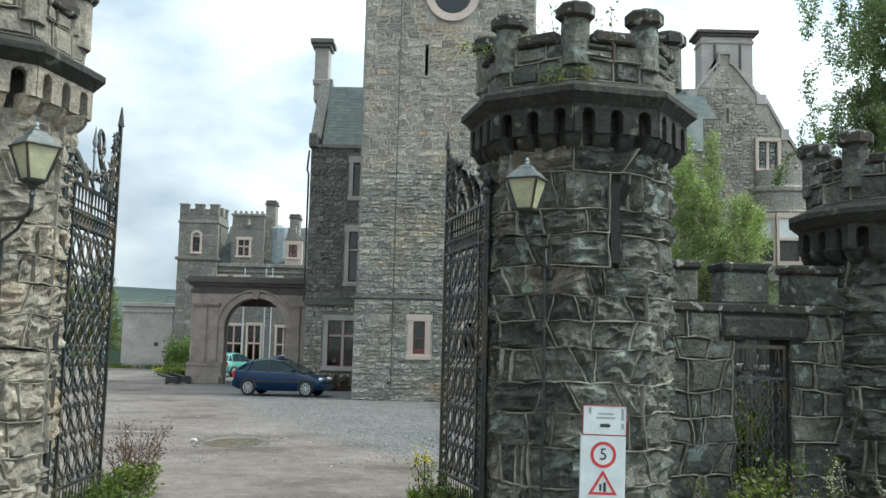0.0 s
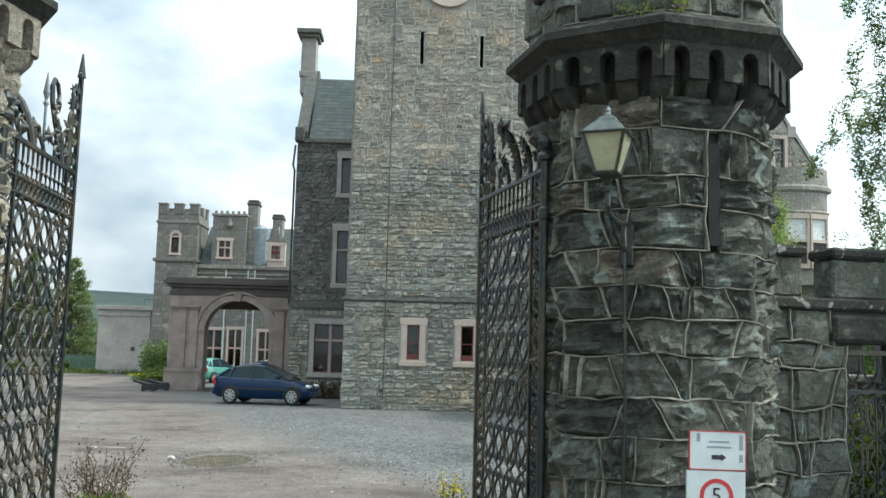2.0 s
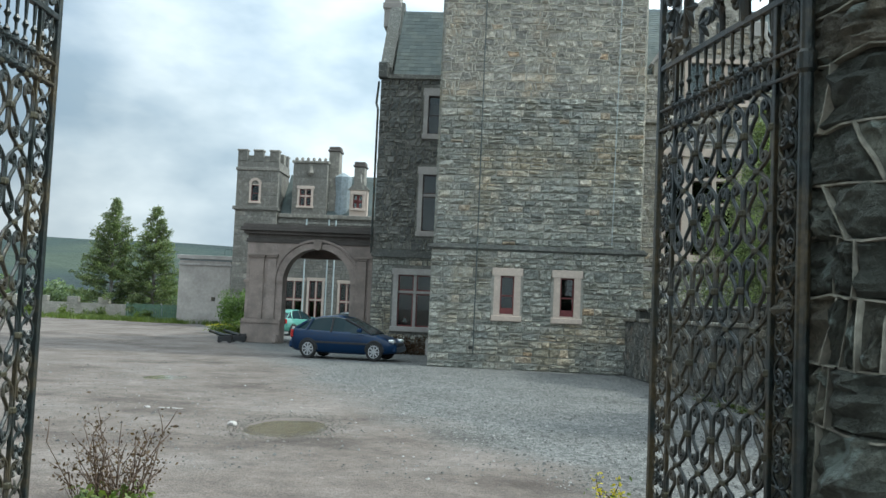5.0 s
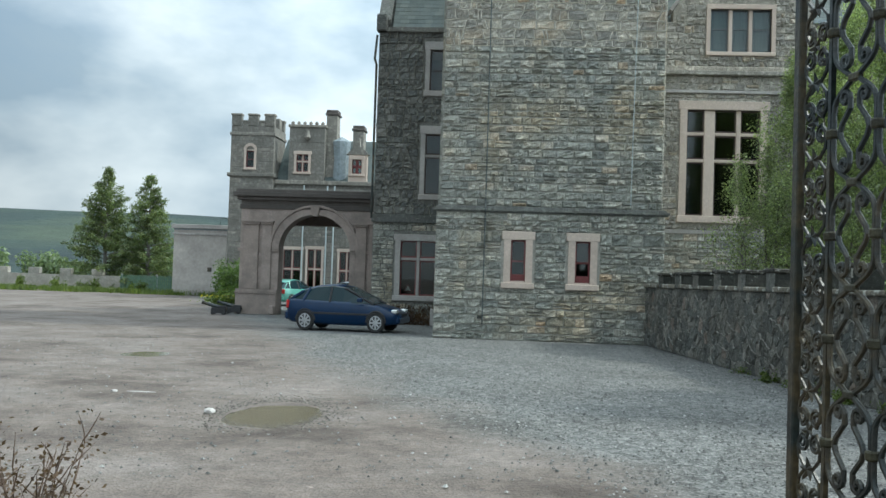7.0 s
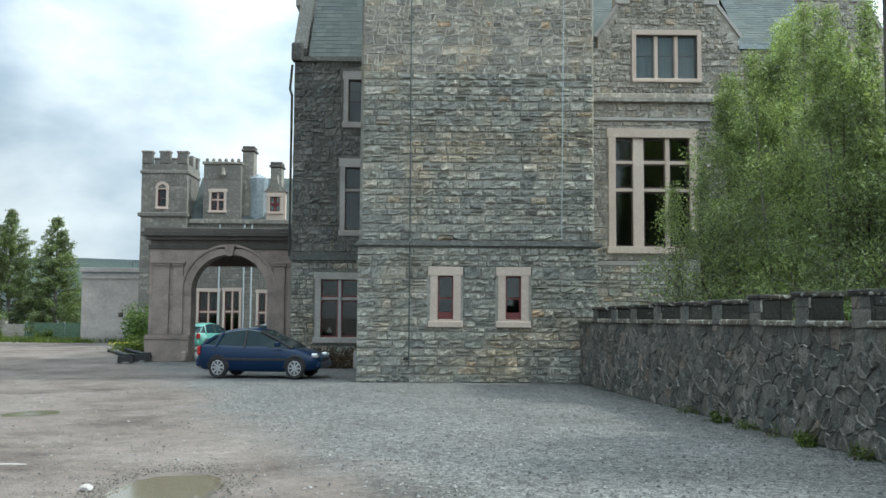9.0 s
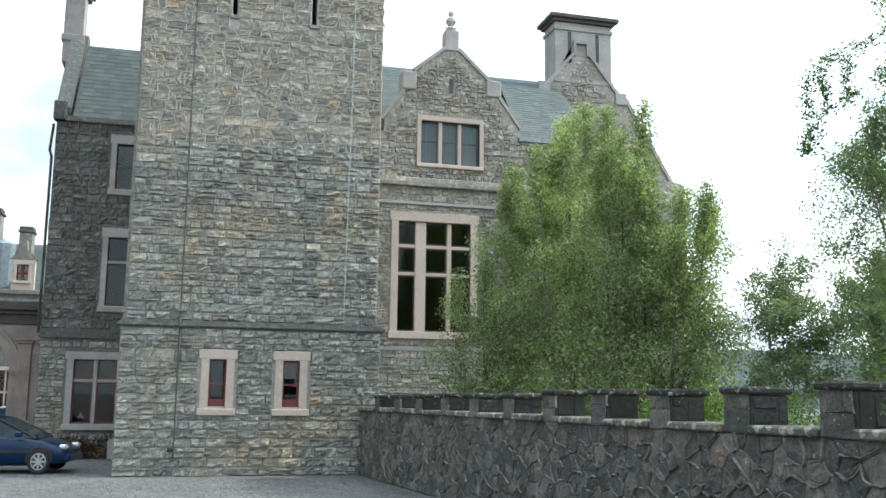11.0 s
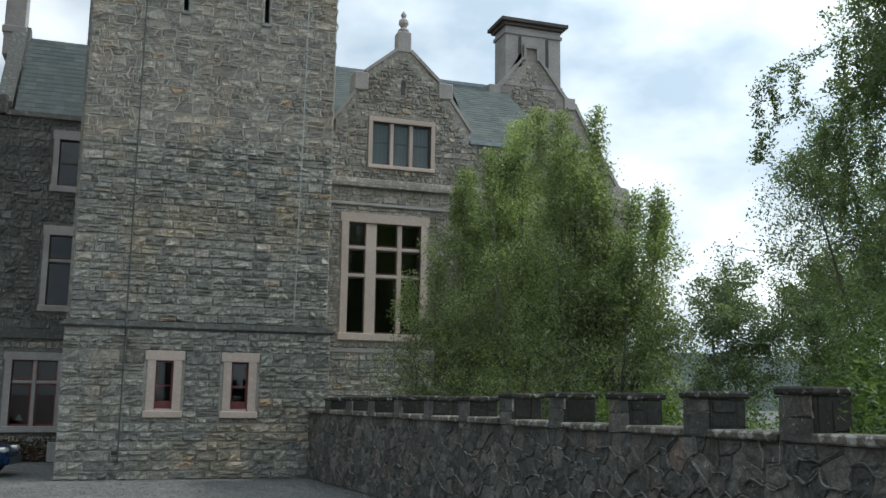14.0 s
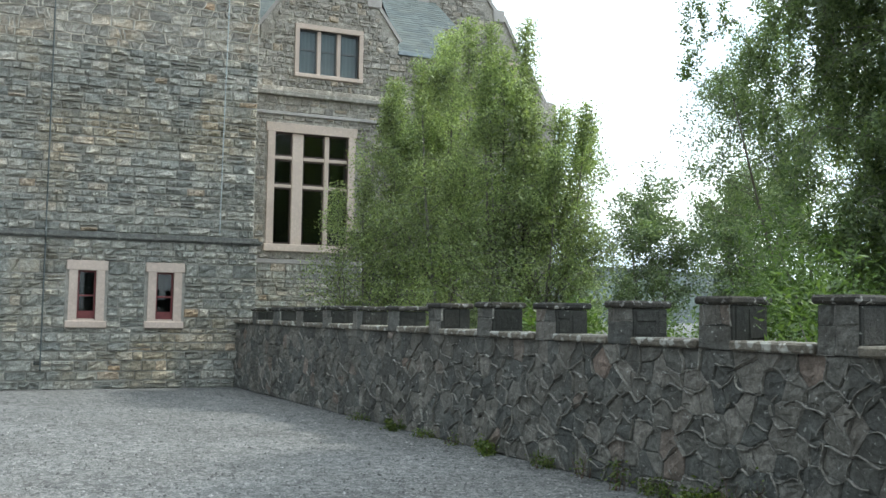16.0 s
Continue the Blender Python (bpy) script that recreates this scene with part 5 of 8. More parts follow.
def leafy(bm, x, z, size, seed, y=0.0):
    """A cast leaf: one plate of five pointed lobes, domed at the heart and curled at the tips."""
    rng = random.Random(seed)
    start, curlup = rng.random() * math.tau, rng.uniform(-0.3, 0.45)
    ring = []
    for i in range(5):
        a, reach = start + i * math.tau / 5 + rng.uniform(-0.15, 0.15), size * rng.uniform(0.85, 1.2)
        for da, r in ((-0.62, 0.42), (-0.36, 0.62), (-0.18, 0.82), (0.05, 1.0), (0.22, 0.8), (0.38, 0.6)):
            ring.append(bm.verts.new((x + reach * r * math.cos(a + da), y + curlup * reach * r * r, z + reach * r * math.sin(a + da))))
    front_, back_ = bm.verts.new((x, y - size * 0.32, z)), bm.verts.new((x, y + size * 0.28, z))
    for i in range(len(ring)):
        j = (i + 1) % len(ring)
        bm.faces.new((ring[i], ring[j], front_))
        bm.faces.new((ring[j], ring[i], back_))
    return bm


def iron_gate(label):
    g = thing("iron_gate", 0, 0, 0, label, "gate", "entrance gates")
    W = 1.76
    bm = turned(bmesh.new(), [(0.045, 0.02), (0.045, 0.2), (0.036, 0.22), (0.036, 3.0), (0.05, 3.02), (0.05, 3.1), (0.036, 3.12), (0.036, 3.5), (0.066, 3.52), (0.07, 3.55), (0.05, 3.58), (0.026, 3.60), (0.05, 3.63), (0.062, 3.67), (0.05, 3.715), (0.02, 3.74)], 14, (0, 0))
    part("hinge_post", bm, IRON, g)
    part("inner_stile", boxes((0.27, 0.30, -0.015, 0.015, 0.12, 3.45), bevel=0.004), IRON, g)
    fs = part("meeting_stile", boxes((W - 0.03, W + 0.015, -0.02, 0.02, 0.08, 4.35), bevel=0.005), IRON, g)
    bm = bmesh.new()
    tube(bm, [(W, 0, 4.35), (W, 0, 4.42), (W, 0, 4.5), (W, 0, 4.58)], 0.04, 6, 0.2)
    leafy(bm, W - 0.01, 4.4, 0.07, 3)
    part("spear_finial", bm, IRON, fs)
    part("outer_strip", boxes((W - 0.26, W - 0.24, -0.012, 0.012, 0.12, 3.45)), IRON, g)
    for z, t in ((0.1, 0.03), (0.42, 0.02), (3.02, 0.010), (3.15, 0.010), (3.44, 0.020)):
        part("rail", boxes((0.02, W - 0.032, -0.02, 0.02, z - t, z + t), bevel=0.005), IRON, g)
    # spindles under the top rail
    me = None
    for i in range(15):
        x = 0.1 + i * (W - 0.2) / 14
        if me is None:
            ob = part("spindle", turned(bmesh.new(), [(0.008, 3.16), (0.022, 3.185), (0.008, 3.21), (0.009, 3.25), (0.021, 3.275), (0.009, 3.3), (0.011, 3.36), (0.014, 3.43)], 7), IRON, g)
            me = ob.data
        else:
            ob = adopt(new("spindle", me), g)
        ob.matrix_basis = Matrix.Translation((x, 0, 0))
    # pierced collar: a chain of upright links between two rows of knobs
    link_me = knob_me = None
    for i in range(12):
        x = 0.33 + i * (W - 0.26 - 0.36) / 11
        if link_me is None:
            ring = [(0.036 * math.cos(a * math.tau / 14), 0.0, 0.05 * math.sin(a * math.tau / 14)) for a in range(15)]
            ob = part("collar_link", tube(bmesh.new(), ring, 0.012, 6), IRON, g)
            link_me = ob.data
        else:
            ob = adopt(new("collar_link", link_me), g)
        ob.matrix_basis = Matrix.Translation((x, 0, 3.085))
        for z in (3.02, 3.15):
            if knob_me is None:
                kn = part("knob", turned(bmesh.new(), [(0.008, -0.03), (0.026, -0.018), (0.031, 0.0), (0.026, 0.018), (0.008, 0.03)], 8), IRON, g)
                knob_me = kn.data
            else:
                kn = adopt(new("knob", knob_me), g)
            kn.matrix_basis = Matrix.Translation((x + 0.05, 0, z))
    # field of curled bars
    cols, rows = 4, 6
    cw, rh = (W - 0.26 - 0.30) / cols, (3.0 - 0.44) / rows
    me = None
    for i in range(cols):
        for j in range(rows):
            if me is None:
                ob = part("scrollwork", motif_bm(cw, rh), IRON, g)
                me = ob.data
            else:
                ob = adopt(new("scrollwork", me), g)
            ob.matrix_basis = Matrix.Translation((0.30 + (i + 0.5) * cw, 0, 0.44 + (j + 0.5) * rh))
    # collars that bind the bars of neighbouring panels, and the oval's necks
    clasp = None
    for i in range(cols + 1):
        for j in range(rows):
            if clasp is None:
                cl = part("clasp", turned(bmesh.new(), [(0.024, -0.02), (0.03, -0.012), (0.03, 0.012), (0.024, 0.02)], 8), IRON_MOSSY, g)
                clasp = cl.data
            else:
                cl = adopt(new("clasp", clasp), g)
            cl.matrix_basis = Matrix.Translation((0.30 + i * cw, 0, 0.44 + (j + 0.5) * rh))
    band = None
    for i in range(cols):
        for j in range(rows + 1):
            if band is None:
                cl = part("scroll_tie", boxes((-0.034, 0.034, -0.016, 0.016, -0.016, 0.016), bevel=0.006), IRON_MOSSY, g)
                band = cl.data
            else:
                cl = adopt(new("scroll_tie", band), g)
            cl.matrix_basis = Matrix.Translation((0.30 + (i + 0.5) * cw, 0, 0.44 + j * rh))
    # narrow strips of small scrolls at either side
    me = None
    for x0, x1 in ((0.04, 0.27), (W - 0.24, W - 0.03)):
        k = 10
        for j in range(k):
            h = (3.42 - 0.12) / k
            if me is None:
                ob = part("small_scroll", strip_bm(0.21, h), IRON, g)
                me = ob.data
            else:
                ob = adopt(new("small_scroll", me), g)
            ob.matrix_basis = Matrix.Translation(((x0 + x1) / 2, 0, 0.12 + (j + 0.5) * h))
    # dog bars at the foot
    for i in range(12):
        x = 0.34 + i * 0.1
        part("dog_bar", tube(bmesh.new(), [(x, 0, 0.1), (x, 0, 0.42), (x, 0, 0.5)], 0.009, 5, 0.5), IRON, g)
    # the rising crest
    def curl(cx, cz, r, turn, start, way=1):
        """A stem that leaves the rail and winds into a coil."""
        coil = [(cx + r * (1 - 0.75 * i / 16) * math.cos(start + way * turn * i / 16), 0, cz + r * (1 - 0.75 * i / 16) * math.sin(start + way * turn * i / 16)) for i in range(17)]
        foot = coil[0][0] - way * 0.02
        return [(foot, 0, 3.45), ((foot + coil[0][0]) / 2 - way * 0.015, 0, (3.45 + coil[0][2]) / 2)] + coil
    for cx, cz, r, start, way in ((0.20, 3.58, 0.075, math.pi, -1), (0.72, 3.58, 0.075, math.pi, -1), (1.10, 3.60, 0.085, 0.0, 1), (1.42, 3.66, 0.085, math.pi, -1), (1.58, 3.90, 0.09, math.pi, -1), (1.62, 4.14, 0.07, math.pi, -1)):
        part("crest_scroll", tube(bmesh.new(), curl(cx, cz, r, math.pi * 1.7, start, way), 0.017, 6, 0.6), IRON, g)
    # thick acanthus stems that curl out of the gate's plane
    for i, (x0, x1, y1, z1, r) in enumerate(((0.34, 0.24, 0.09, 3.68, 0.036), (0.62, 0.52, 0.20, 3.86, 0.056), (0.9, 0.80, 0.10, 3.66, 0.032))):
        stem = [(x0 + (x1 - x0) * t, y1 * t ** 1.5, 3.45 + (z1 - 3.45) * math.sin(t * math.pi / 2)) for t in (0, 0.2, 0.4, 0.6, 0.8, 1.0)]
        st_ = part("acanthus_stem", tube(bmesh.new(), stem, r * 0.65, 8, 1.5, 0.8), IRON, g)
        for q, (lx, ly, lz, ls) in enumerate(((x1, y1, z1, r * 2.4), (x1 - 0.02, y1 + 0.04, z1 + 0.04, r * 1.7), (x1 + 0.02, y1 - 0.03, z1 - 0.05, r * 1.9), (*stem[3], r * 1.9), (*stem[2], r * 1.5))):
            part("leaf", leafy(bmesh.new(), lx, lz, ls, 31 * i + q, ly), IRON, st_)
    # a tall hook beside the meeting stile
    hook = [(1.36, 0, 3.45), (1.34, 0.02, 3.62), (1.27, 0.05, 3.8), (1.22, 0.07, 3.98), (1.23, 0.08, 4.12), (1.28, 0.08, 4.19), (1.34, 0.07, 4.16), (1.36, 0.06, 4.07), (1.34, 0.05, 4.0)]
    st_ = part("crest_hook", tube(bmesh.new(), hook, 0.026, 7, 0.7), IRON, g)
    for q, (lx, ly, lz, ls) in enumerate(((1.29, 0.03, 3.72, 0.12), (1.34, 0.05, 3.98, 0.08), (1.24, 0.06, 3.9, 0.08), (1.36, 0.01, 3.55, 0.10))):
        part("leaf", leafy(bmesh.new(), lx, lz, ls, 50 + q, ly), IRON, st_)
    # scrolls climbing the meeting stile
    for i, (z, r) in enumerate(((3.56, 0.07), (3.74, 0.075), (3.92, 0.07), (4.08, 0.06), (4.22, 0.05))):
        bm = tube(bmesh.new(), [(x - 0.02, 0.0, z_) for x, _, z_ in coil(W - 0.04 - r, z, r, 0, 1.5, 1)] + [(W - 0.02, 0, z - 0.06)], 0.014, 6)
        st_ = part("stile_scroll", bm, IRON, g)
        part("leaf", leafy(bmesh.new(), W - 0.05 - r * 1.6, z - 0.02, r * 1.1, 20 + i, 0.02), IRON, st_)
    for i, (x, z, s_) in enumerate(((0.15, 3.62, 0.07), (0.44, 3.56, 0.09), (0.66, 3.62, 0.10), (0.98, 3.62, 0.09), (1.16, 3.58, 0.09), (1.46, 3.56, 0.10), (1.52, 3.80, 0.10))):
        part("leaf_ornament", leafy(bmesh.new(), x, z, s_, i), IRON, g)
    return g


gate_r = iron_gate("ornate black wrought-iron gate leaf standing open")
gate_l = copy_thing(gate_r, pose(-0.325, -25.95, 0, 0, 0, 93.7))
rod = part("tied_rod", turned(bmesh.new(), [(0.012, 3.06), (0.012, 3.86), (0.026, 3.89), (0.012, 3.92), (0.030, 3.98), (0.004, 4.16)], 7, (0.95, 0.03)), LEAD, gate_l, "pale metal rod tied to the gate")
rod.matrix_parent_inverse.identity()
gate_r.matrix_basis = pose(3.81, -25.04, 0, 0, 0, 104.6)

# wicket gate
wg = thing("wicket_gate", 0, 0, 0, "narrow closed wrought-iron wicket gate", "gate")
part("frame", boxes((0.0, 0.03, -0.015, 0.015, 0.05, 2.0), (0.63, 0.66, -0.015, 0.015, 0.05, 2.0), (0.03, 0.63, -0.015, 0.015, 0.05, 0.09), (0.03, 0.63, -0.015, 0.015, 1.62, 1.65), (0.03, 0.63, -0.015, 0.015, 1.96, 2.0)), IRON, wg)
me = None
for i in range(3):
    for j in range(4):
        if me is None:
            ob = part("scrollwork", motif_bm(0.2, 0.37, 0.0095), IRON, wg)
            me = ob.data
        else:
            ob = adopt(new("scrollwork", me), wg)
        ob.matrix_basis = Matrix.Translation((0.13 + i * 0.2, 0, 0.28 + j * 0.38))
for i in range(5):
    part("bar", tube(bmesh.new(), [(0.03 + i * 0.15, 0, 0.07), (0.03 + i * 0.15, 0, 1.0), (0.03 + i * 0.15, 0, 1.63)], 0.009, 6), IRON, wg)
for i in range(4):
    x = 0.06 + i * 0.18
    part("arch_bar", tube(bmesh.new(), [(x - 0.03, 0, 1.96), (x - 0.02, 0, 1.8), (x + 0.045, 0, 1.7), (x + 0.11, 0, 1.8), (x + 0.12, 0, 1.96)] if i < 3 else [(x - 0.03, 0, 1.96), (x - 0.02, 0, 1.8), (x, 0, 1.68)], 0.009, 5), IRON, wg)
for i in range(4):
    part("leaf_ornament", leafy(bmesh.new(), 0.1 + i * 0.155, 1.7, 0.05, 40 + i), IRON, wg)
wg.matrix_basis = WM @ pose(1.765, -0.13, 0)

# ---- wall lanterns ----
LAMP_CAP = plain_mat("lantern_cap", (0.09, 0.105, 0.10), 0.6, vary=0.4, scale=14.0)


def lantern():
    """Built with its stem at the origin and the wall towards +y."""
    g = thing("wall_lantern", 0, 0, 0, "black square lantern with cream glass on an iron bracket", "lantern", "gate lanterns")
    z0, z1 = 3.13, 3.385
    r0, r1 = 0.064, 0.13
    def ring(r, z):
        return [(r * x, r * y, z) for x, y in ((-1, -1), (1, -1), (1, 1), (-1, 1))]
    vs = ring(r0, z0) + ring(r1, z1)
    gl = link("glass", vs, [(0, 1, 5, 4), (1, 2, 6, 5), (2, 3, 7, 6), (3, 0, 4, 7), (3, 2, 1, 0), (4, 5, 6, 7)], LAMP_GLASS, g, "cream frosted glass")
    for i in range(4):
        a, b = Vector(vs[i]), Vector(vs[i + 4])
        part("cage_bar", tube(bmesh.new(), [a + Vector((a.x * 0.06, a.y * 0.06, 0)), b + Vector((b.x * 0.03, b.y * 0.03, 0))], 0.012, 5), IRON, g)
    for r, z in ((r0 + 0.01, z0), (r1 + 0.012, z1)):
        p = ring(r, z)
        part("cage_rim", tube(bmesh.new(), p + [p[0]], 0.010, 5), IRON, g)
    part("base", turned(bmesh.new(), [(0.016, 2.99), (0.028, 3.02), (0.016, 3.05), (0.04, 3.09), (0.094, 3.115), (0.094, 3.13)], 4, (0, 0), radians(45)), IRON, g)
    part("cap", turned(bmesh.new(), [(0.2, 3.385), (0.196, 3.397), (0.12, 3.46), (0.098, 3.467), (0.075, 3.497), (0.022, 3.52)], 4, (0, 0), radians(45)), LAMP_CAP, g, "weathered grey metal cap")
    part("finial", turned(bmesh.new(), [(0.016, 3.51), (0.024, 3.525), (0.012, 3.54), (0.018, 3.555), (0.004, 3.58)], 8), LEAD, g)
    bm = bmesh.new()
    tube(bm, [(0, 0, 3.0), (0, 0, 2.92), (0, 0.05, 2.87), (0, 0.2, 2.85), (0, 0.4, 2.86), (0, 0.6, 2.88)], 0.018, 7)
    tube(bm, [(0, 0.1, 2.85), (0, 0.2, 2.77), (0, 0.35, 2.72), (0, 0.5, 2.68), (0, 0.6, 2.64)], 0.014, 6)
    part("bracket", bm, IRON, g)
    part("wall_plate", boxes((-0.05, 0.05, 0.56, 0.64, 2.58, 2.95), bevel=0.01), IRON, g)
    return g


lan_r = lantern()
def toward(lamp, centre):
    return math.degrees(math.atan2(centre[1] - lamp[1], centre[0] - lamp[0])) - 90
LARGER = Matrix.Diagonal((1.1, 1.1, 1.1, 1.0))
copy_thing(lan_r, pose(-0.08, -27.2, -0.26, 0, 0, toward((0.0, -27.2), LC)) @ LARGER)
lan_r.matrix_basis = pose(4.12, -26.21, -0.26, 0, 0, toward((4.12, -26.21), RC)) @ LARGER
# supply conduits down the shafts
for c, lamp, lab in ((RC, (4.12, -26.21), "thin black conduit on the dark pillar"), (LC, (0.0, -27.2), "thin black conduit on the pale pillar")):
    d = (Vector(lamp) - Vector(c)).normalized()
    q = Vector(c) + d * 1.05
    bm = bmesh.new()
    tube(bm, [(q.x, q.y, 2.7), (q.x + 0.01, q.y, 1.6), (q.x - 0.005, q.y, 0.8), (q.x, q.y, 0.0)], 0.014, 6)
    for z in (0.6, 1.4, 2.1):
        box(bm, q.x - 0.025, q.x + 0.025, q.y - 0.025, q.y + 0.02, z, z + 0.03)
    tagged(part("conduit", bm, IRON), lab, "conduit", "lamp conduits")

# ---- card in the wing window ----
def card_outline(r):
    return [(-1.58 + r * math.cos(radians(90 + 120 * i)), 1.30 + r * math.sin(radians(90 + 120 * i))) for i in range(3)]


card = part("warning_card", prism(bmesh.new(), card_outline(0.20), WY + 0.172, WY + 0.178), RED_FRAME)
tagged(card, "red triangular warning card behind the wing window", "sign")
part("card_face", prism(bmesh.new(), card_outline(0.13), WY + 0.167, WY + 0.171), WHITE_PAINT, card)

# ---- notice boards ----
# white dimmed towards blue: the boards' shade is in this colour
SIGN_WHITE = plain_mat("sign_white", (0.50, 0.55, 0.55), 0.45, vary=0.08, bump=0.0)
SIGN_RED = plain_mat("sign_red", (0.42, 0.03, 0.03), 0.45, vary=0.1, bump=0.0)
SIGN_BLACK = plain_mat("sign_black", (0.02, 0.02, 0.022), 0.5, vary=0.1, bump=0.0)
SIGN_GREY = plain_mat("sign_grey", (0.22, 0.24, 0.26), 0.5, vary=0.1, bump=0.0)
sign = thing("sign_post", 0, 0, 0, "white notice boards with arrow and speed limit on a post", "sign")
part("post", turned(bmesh.new(), [(0.03, 0.0), (0.03, 1.36)], 10, (0.195, 0.05)), LEAD, sign)
up_b = part("direction_board", boxes((0.0, 0.385, -0.006, 0.012, 1.15, 1.398), bevel=0.003), SIGN_WHITE, sign, "small white board with a black arrow")
part("rim", boxes((-0.004, 0.0, -0.01, 0.014, 1.146, 1.402), (0.385, 0.389, -0.01, 0.014, 1.146, 1.402), (0.0, 0.385, -0.01, 0.014, 1.146, 1.15), (0.0, 0.385, -0.01, 0.014, 1.398, 1.402)), SIGN_RED, up_b)
part("arrow", prism(bmesh.new(), [(0.15, 1.215), (0.215, 1.215), (0.215, 1.205), (0.25, 1.23), (0.215, 1.255), (0.215, 1.245), (0.15, 1.245)], -0.009, -0.006), SIGN_BLACK, up_b)
part("text_bar", boxes((0.13, 0.27, -0.008, -0.006, 1.325, 1.338)), SIGN_GREY, up_b)
part("text_bar", boxes((0.115, 0.285, -0.008, -0.006, 1.29, 1.303)), SIGN_GREY, up_b)
for d in ((0.045, 0.07, -0.008, -0.006, 1.33, 1.385), (0.34, 0.365, -0.008, -0.006, 1.2, 1.25), (0.34, 0.365, -0.008, -0.006, 1.28, 1.38)):
    part("crest_mark", boxes(d), SIGN_GREY, up_b)
lo_b = part("limit_board", boxes((-0.02, 0.385, -0.008, 0.012, 0.42, 1.14), bevel=0.004), SIGN_WHITE, sign, "white board with a speed limit of 5")
bm = bmesh.new()
k = 36
rings = [[bm.verts.new((0.185 + r * math.cos(i * math.tau / k), y, 0.975 + r * math.sin(i * math.tau / k))) for i in range(k)] for r, y in ((0.088, -0.008), (0.088, -0.012), (0.115, -0.012), (0.115, -0.008))]
for a, b in zip(rings, rings[1:]):
    for i in range(k):
        bm.faces.new((a[i], a[(i + 1) % k], b[(i + 1) % k], b[i]))
part("limit_ring", bm, SIGN_RED, lo_b, "red ring")
fc = bpy.data.curves.new("figure", "FONT")
fc.body, fc.size, fc.extrude, fc.align_x, fc.align_y = "5", 0.145, 0.002, "CENTER", "CENTER"
fo = bpy.data.objects.new("figure", fc)
scene.collection.objects.link(fo)
dg = bpy.context.evaluated_depsgraph_get()
fm = bpy.data.meshes.new_from_object(fo.evaluated_get(dg))
bpy.data.objects.remove(fo)
fm.materials.clear()
fm.materials.append(SIGN_BLACK)
fig = adopt(new("figure", fm), lo_b, "black figure 5")
fig.matrix_basis = Matrix.Translation((0.185, -0.011, 0.975)) @ Matrix.Rotation(radians(90), 4, "X")
bm = bmesh.new()
for r0, r1 in ((0.10, 0.13),):
    tri = lambda r: [(0.185 + r * math.cos(radians(90 + 120 * i)) * 1.05, 0.70 + r * math.sin(radians(90 + 120 * i))) for i in range(3)]
    a, b = tri(r0), tri(r1 + 0.012)
    for i in range(3):
        j = (i + 1) % 3
        prism(bm, [a[i], a[j], b[j], b[i]], -0.012, -0.008)
part("warning_triangle", bm, SIGN_RED, lo_b, "red warning triangle")
part("warning_mark", boxes((0.155, 0.175, -0.011, -0.008, 0.66, 0.72), (0.19, 0.215, -0.011, -0.008, 0.655, 0.735)), SIGN_BLACK, lo_b)
sign.matrix_basis = pose(4.607, -26.476, 0.0, 0, 1.0, 4)

# ---- yard wall ----
yard = thing("yard_wall", 7.3, -11.6, 0, "crenellated boundary wall of dark crazed rubble", "wall")
Y0, YD = Vector((6.08, 0.05)), Vector((0.1068, -0.9943))
YL = 23.3
YM = Matrix.Translation((Y0.x, Y0.y, 0)) @ Matrix.Rotation(math.atan2(YD.y, YD.x), 4, "Z")   # local x runs along the wall, -y towards the yard


def yard_part(name, bm, mat_, label=""):
    ob = part(name, bm, mat_, yard, label)
    ob.matrix_basis = YM
    return ob


yard_part("wall_core", boxes((0, YL, 0.03, 0.54, 0, 1.66)), WALL_STONE)
MP = 1.53
starts = [16.8 - MP * i for i in range(11)][::-1] + [16.8 + MP * i for i in range(1, 5)]
rng = random.Random(5)
MERLONS = []
prev = 0.0
for s in starts:
    if s < 0.1 or s > YL - 0.3:
        continue
    e = min(s + 0.44 + rng.uniform(-0.03, 0.03), YL)
    top = 1.95 + 0.01 * s + rng.uniform(-0.02, 0.02)
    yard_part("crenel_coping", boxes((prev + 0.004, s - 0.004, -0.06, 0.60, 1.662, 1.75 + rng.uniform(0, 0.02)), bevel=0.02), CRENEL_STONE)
    m_ = yard_part("merlon", boxes((s, e, 0.0, 0.54, 1.662, top), bevel=0.02), SHADED_MERLON_END)
    ob = part("merlon_cap", boxes((s - 0.035, e + 0.035, -0.05, 0.59, top + 0.003, top + 0.09), bevel=0.025), COPING, m_)
    MERLONS.append((s, e, top))
    prev = e
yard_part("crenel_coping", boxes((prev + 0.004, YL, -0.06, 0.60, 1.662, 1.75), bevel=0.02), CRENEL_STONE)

# ---- trees ----
def limb(bm, start, way, length, radius, rng, bend=0.25, droop=0.0, n=7):
    """A tapering limb; returns its points."""
    p, d = Vector(start), Vector(way).normalized()
    pts = [p.copy()]
    for i in range(n):
        d = (d + Vector((rng.uniform(-1, 1), rng.uniform(-1, 1), rng.uniform(-0.6, 0.6))) * bend * 0.4 + Vector((0, 0, -droop))).normalized()
        p = p + d * (length / n)
        pts.append(p.copy())
    tube(bm, pts, radius, 6, 0.25)
    return pts


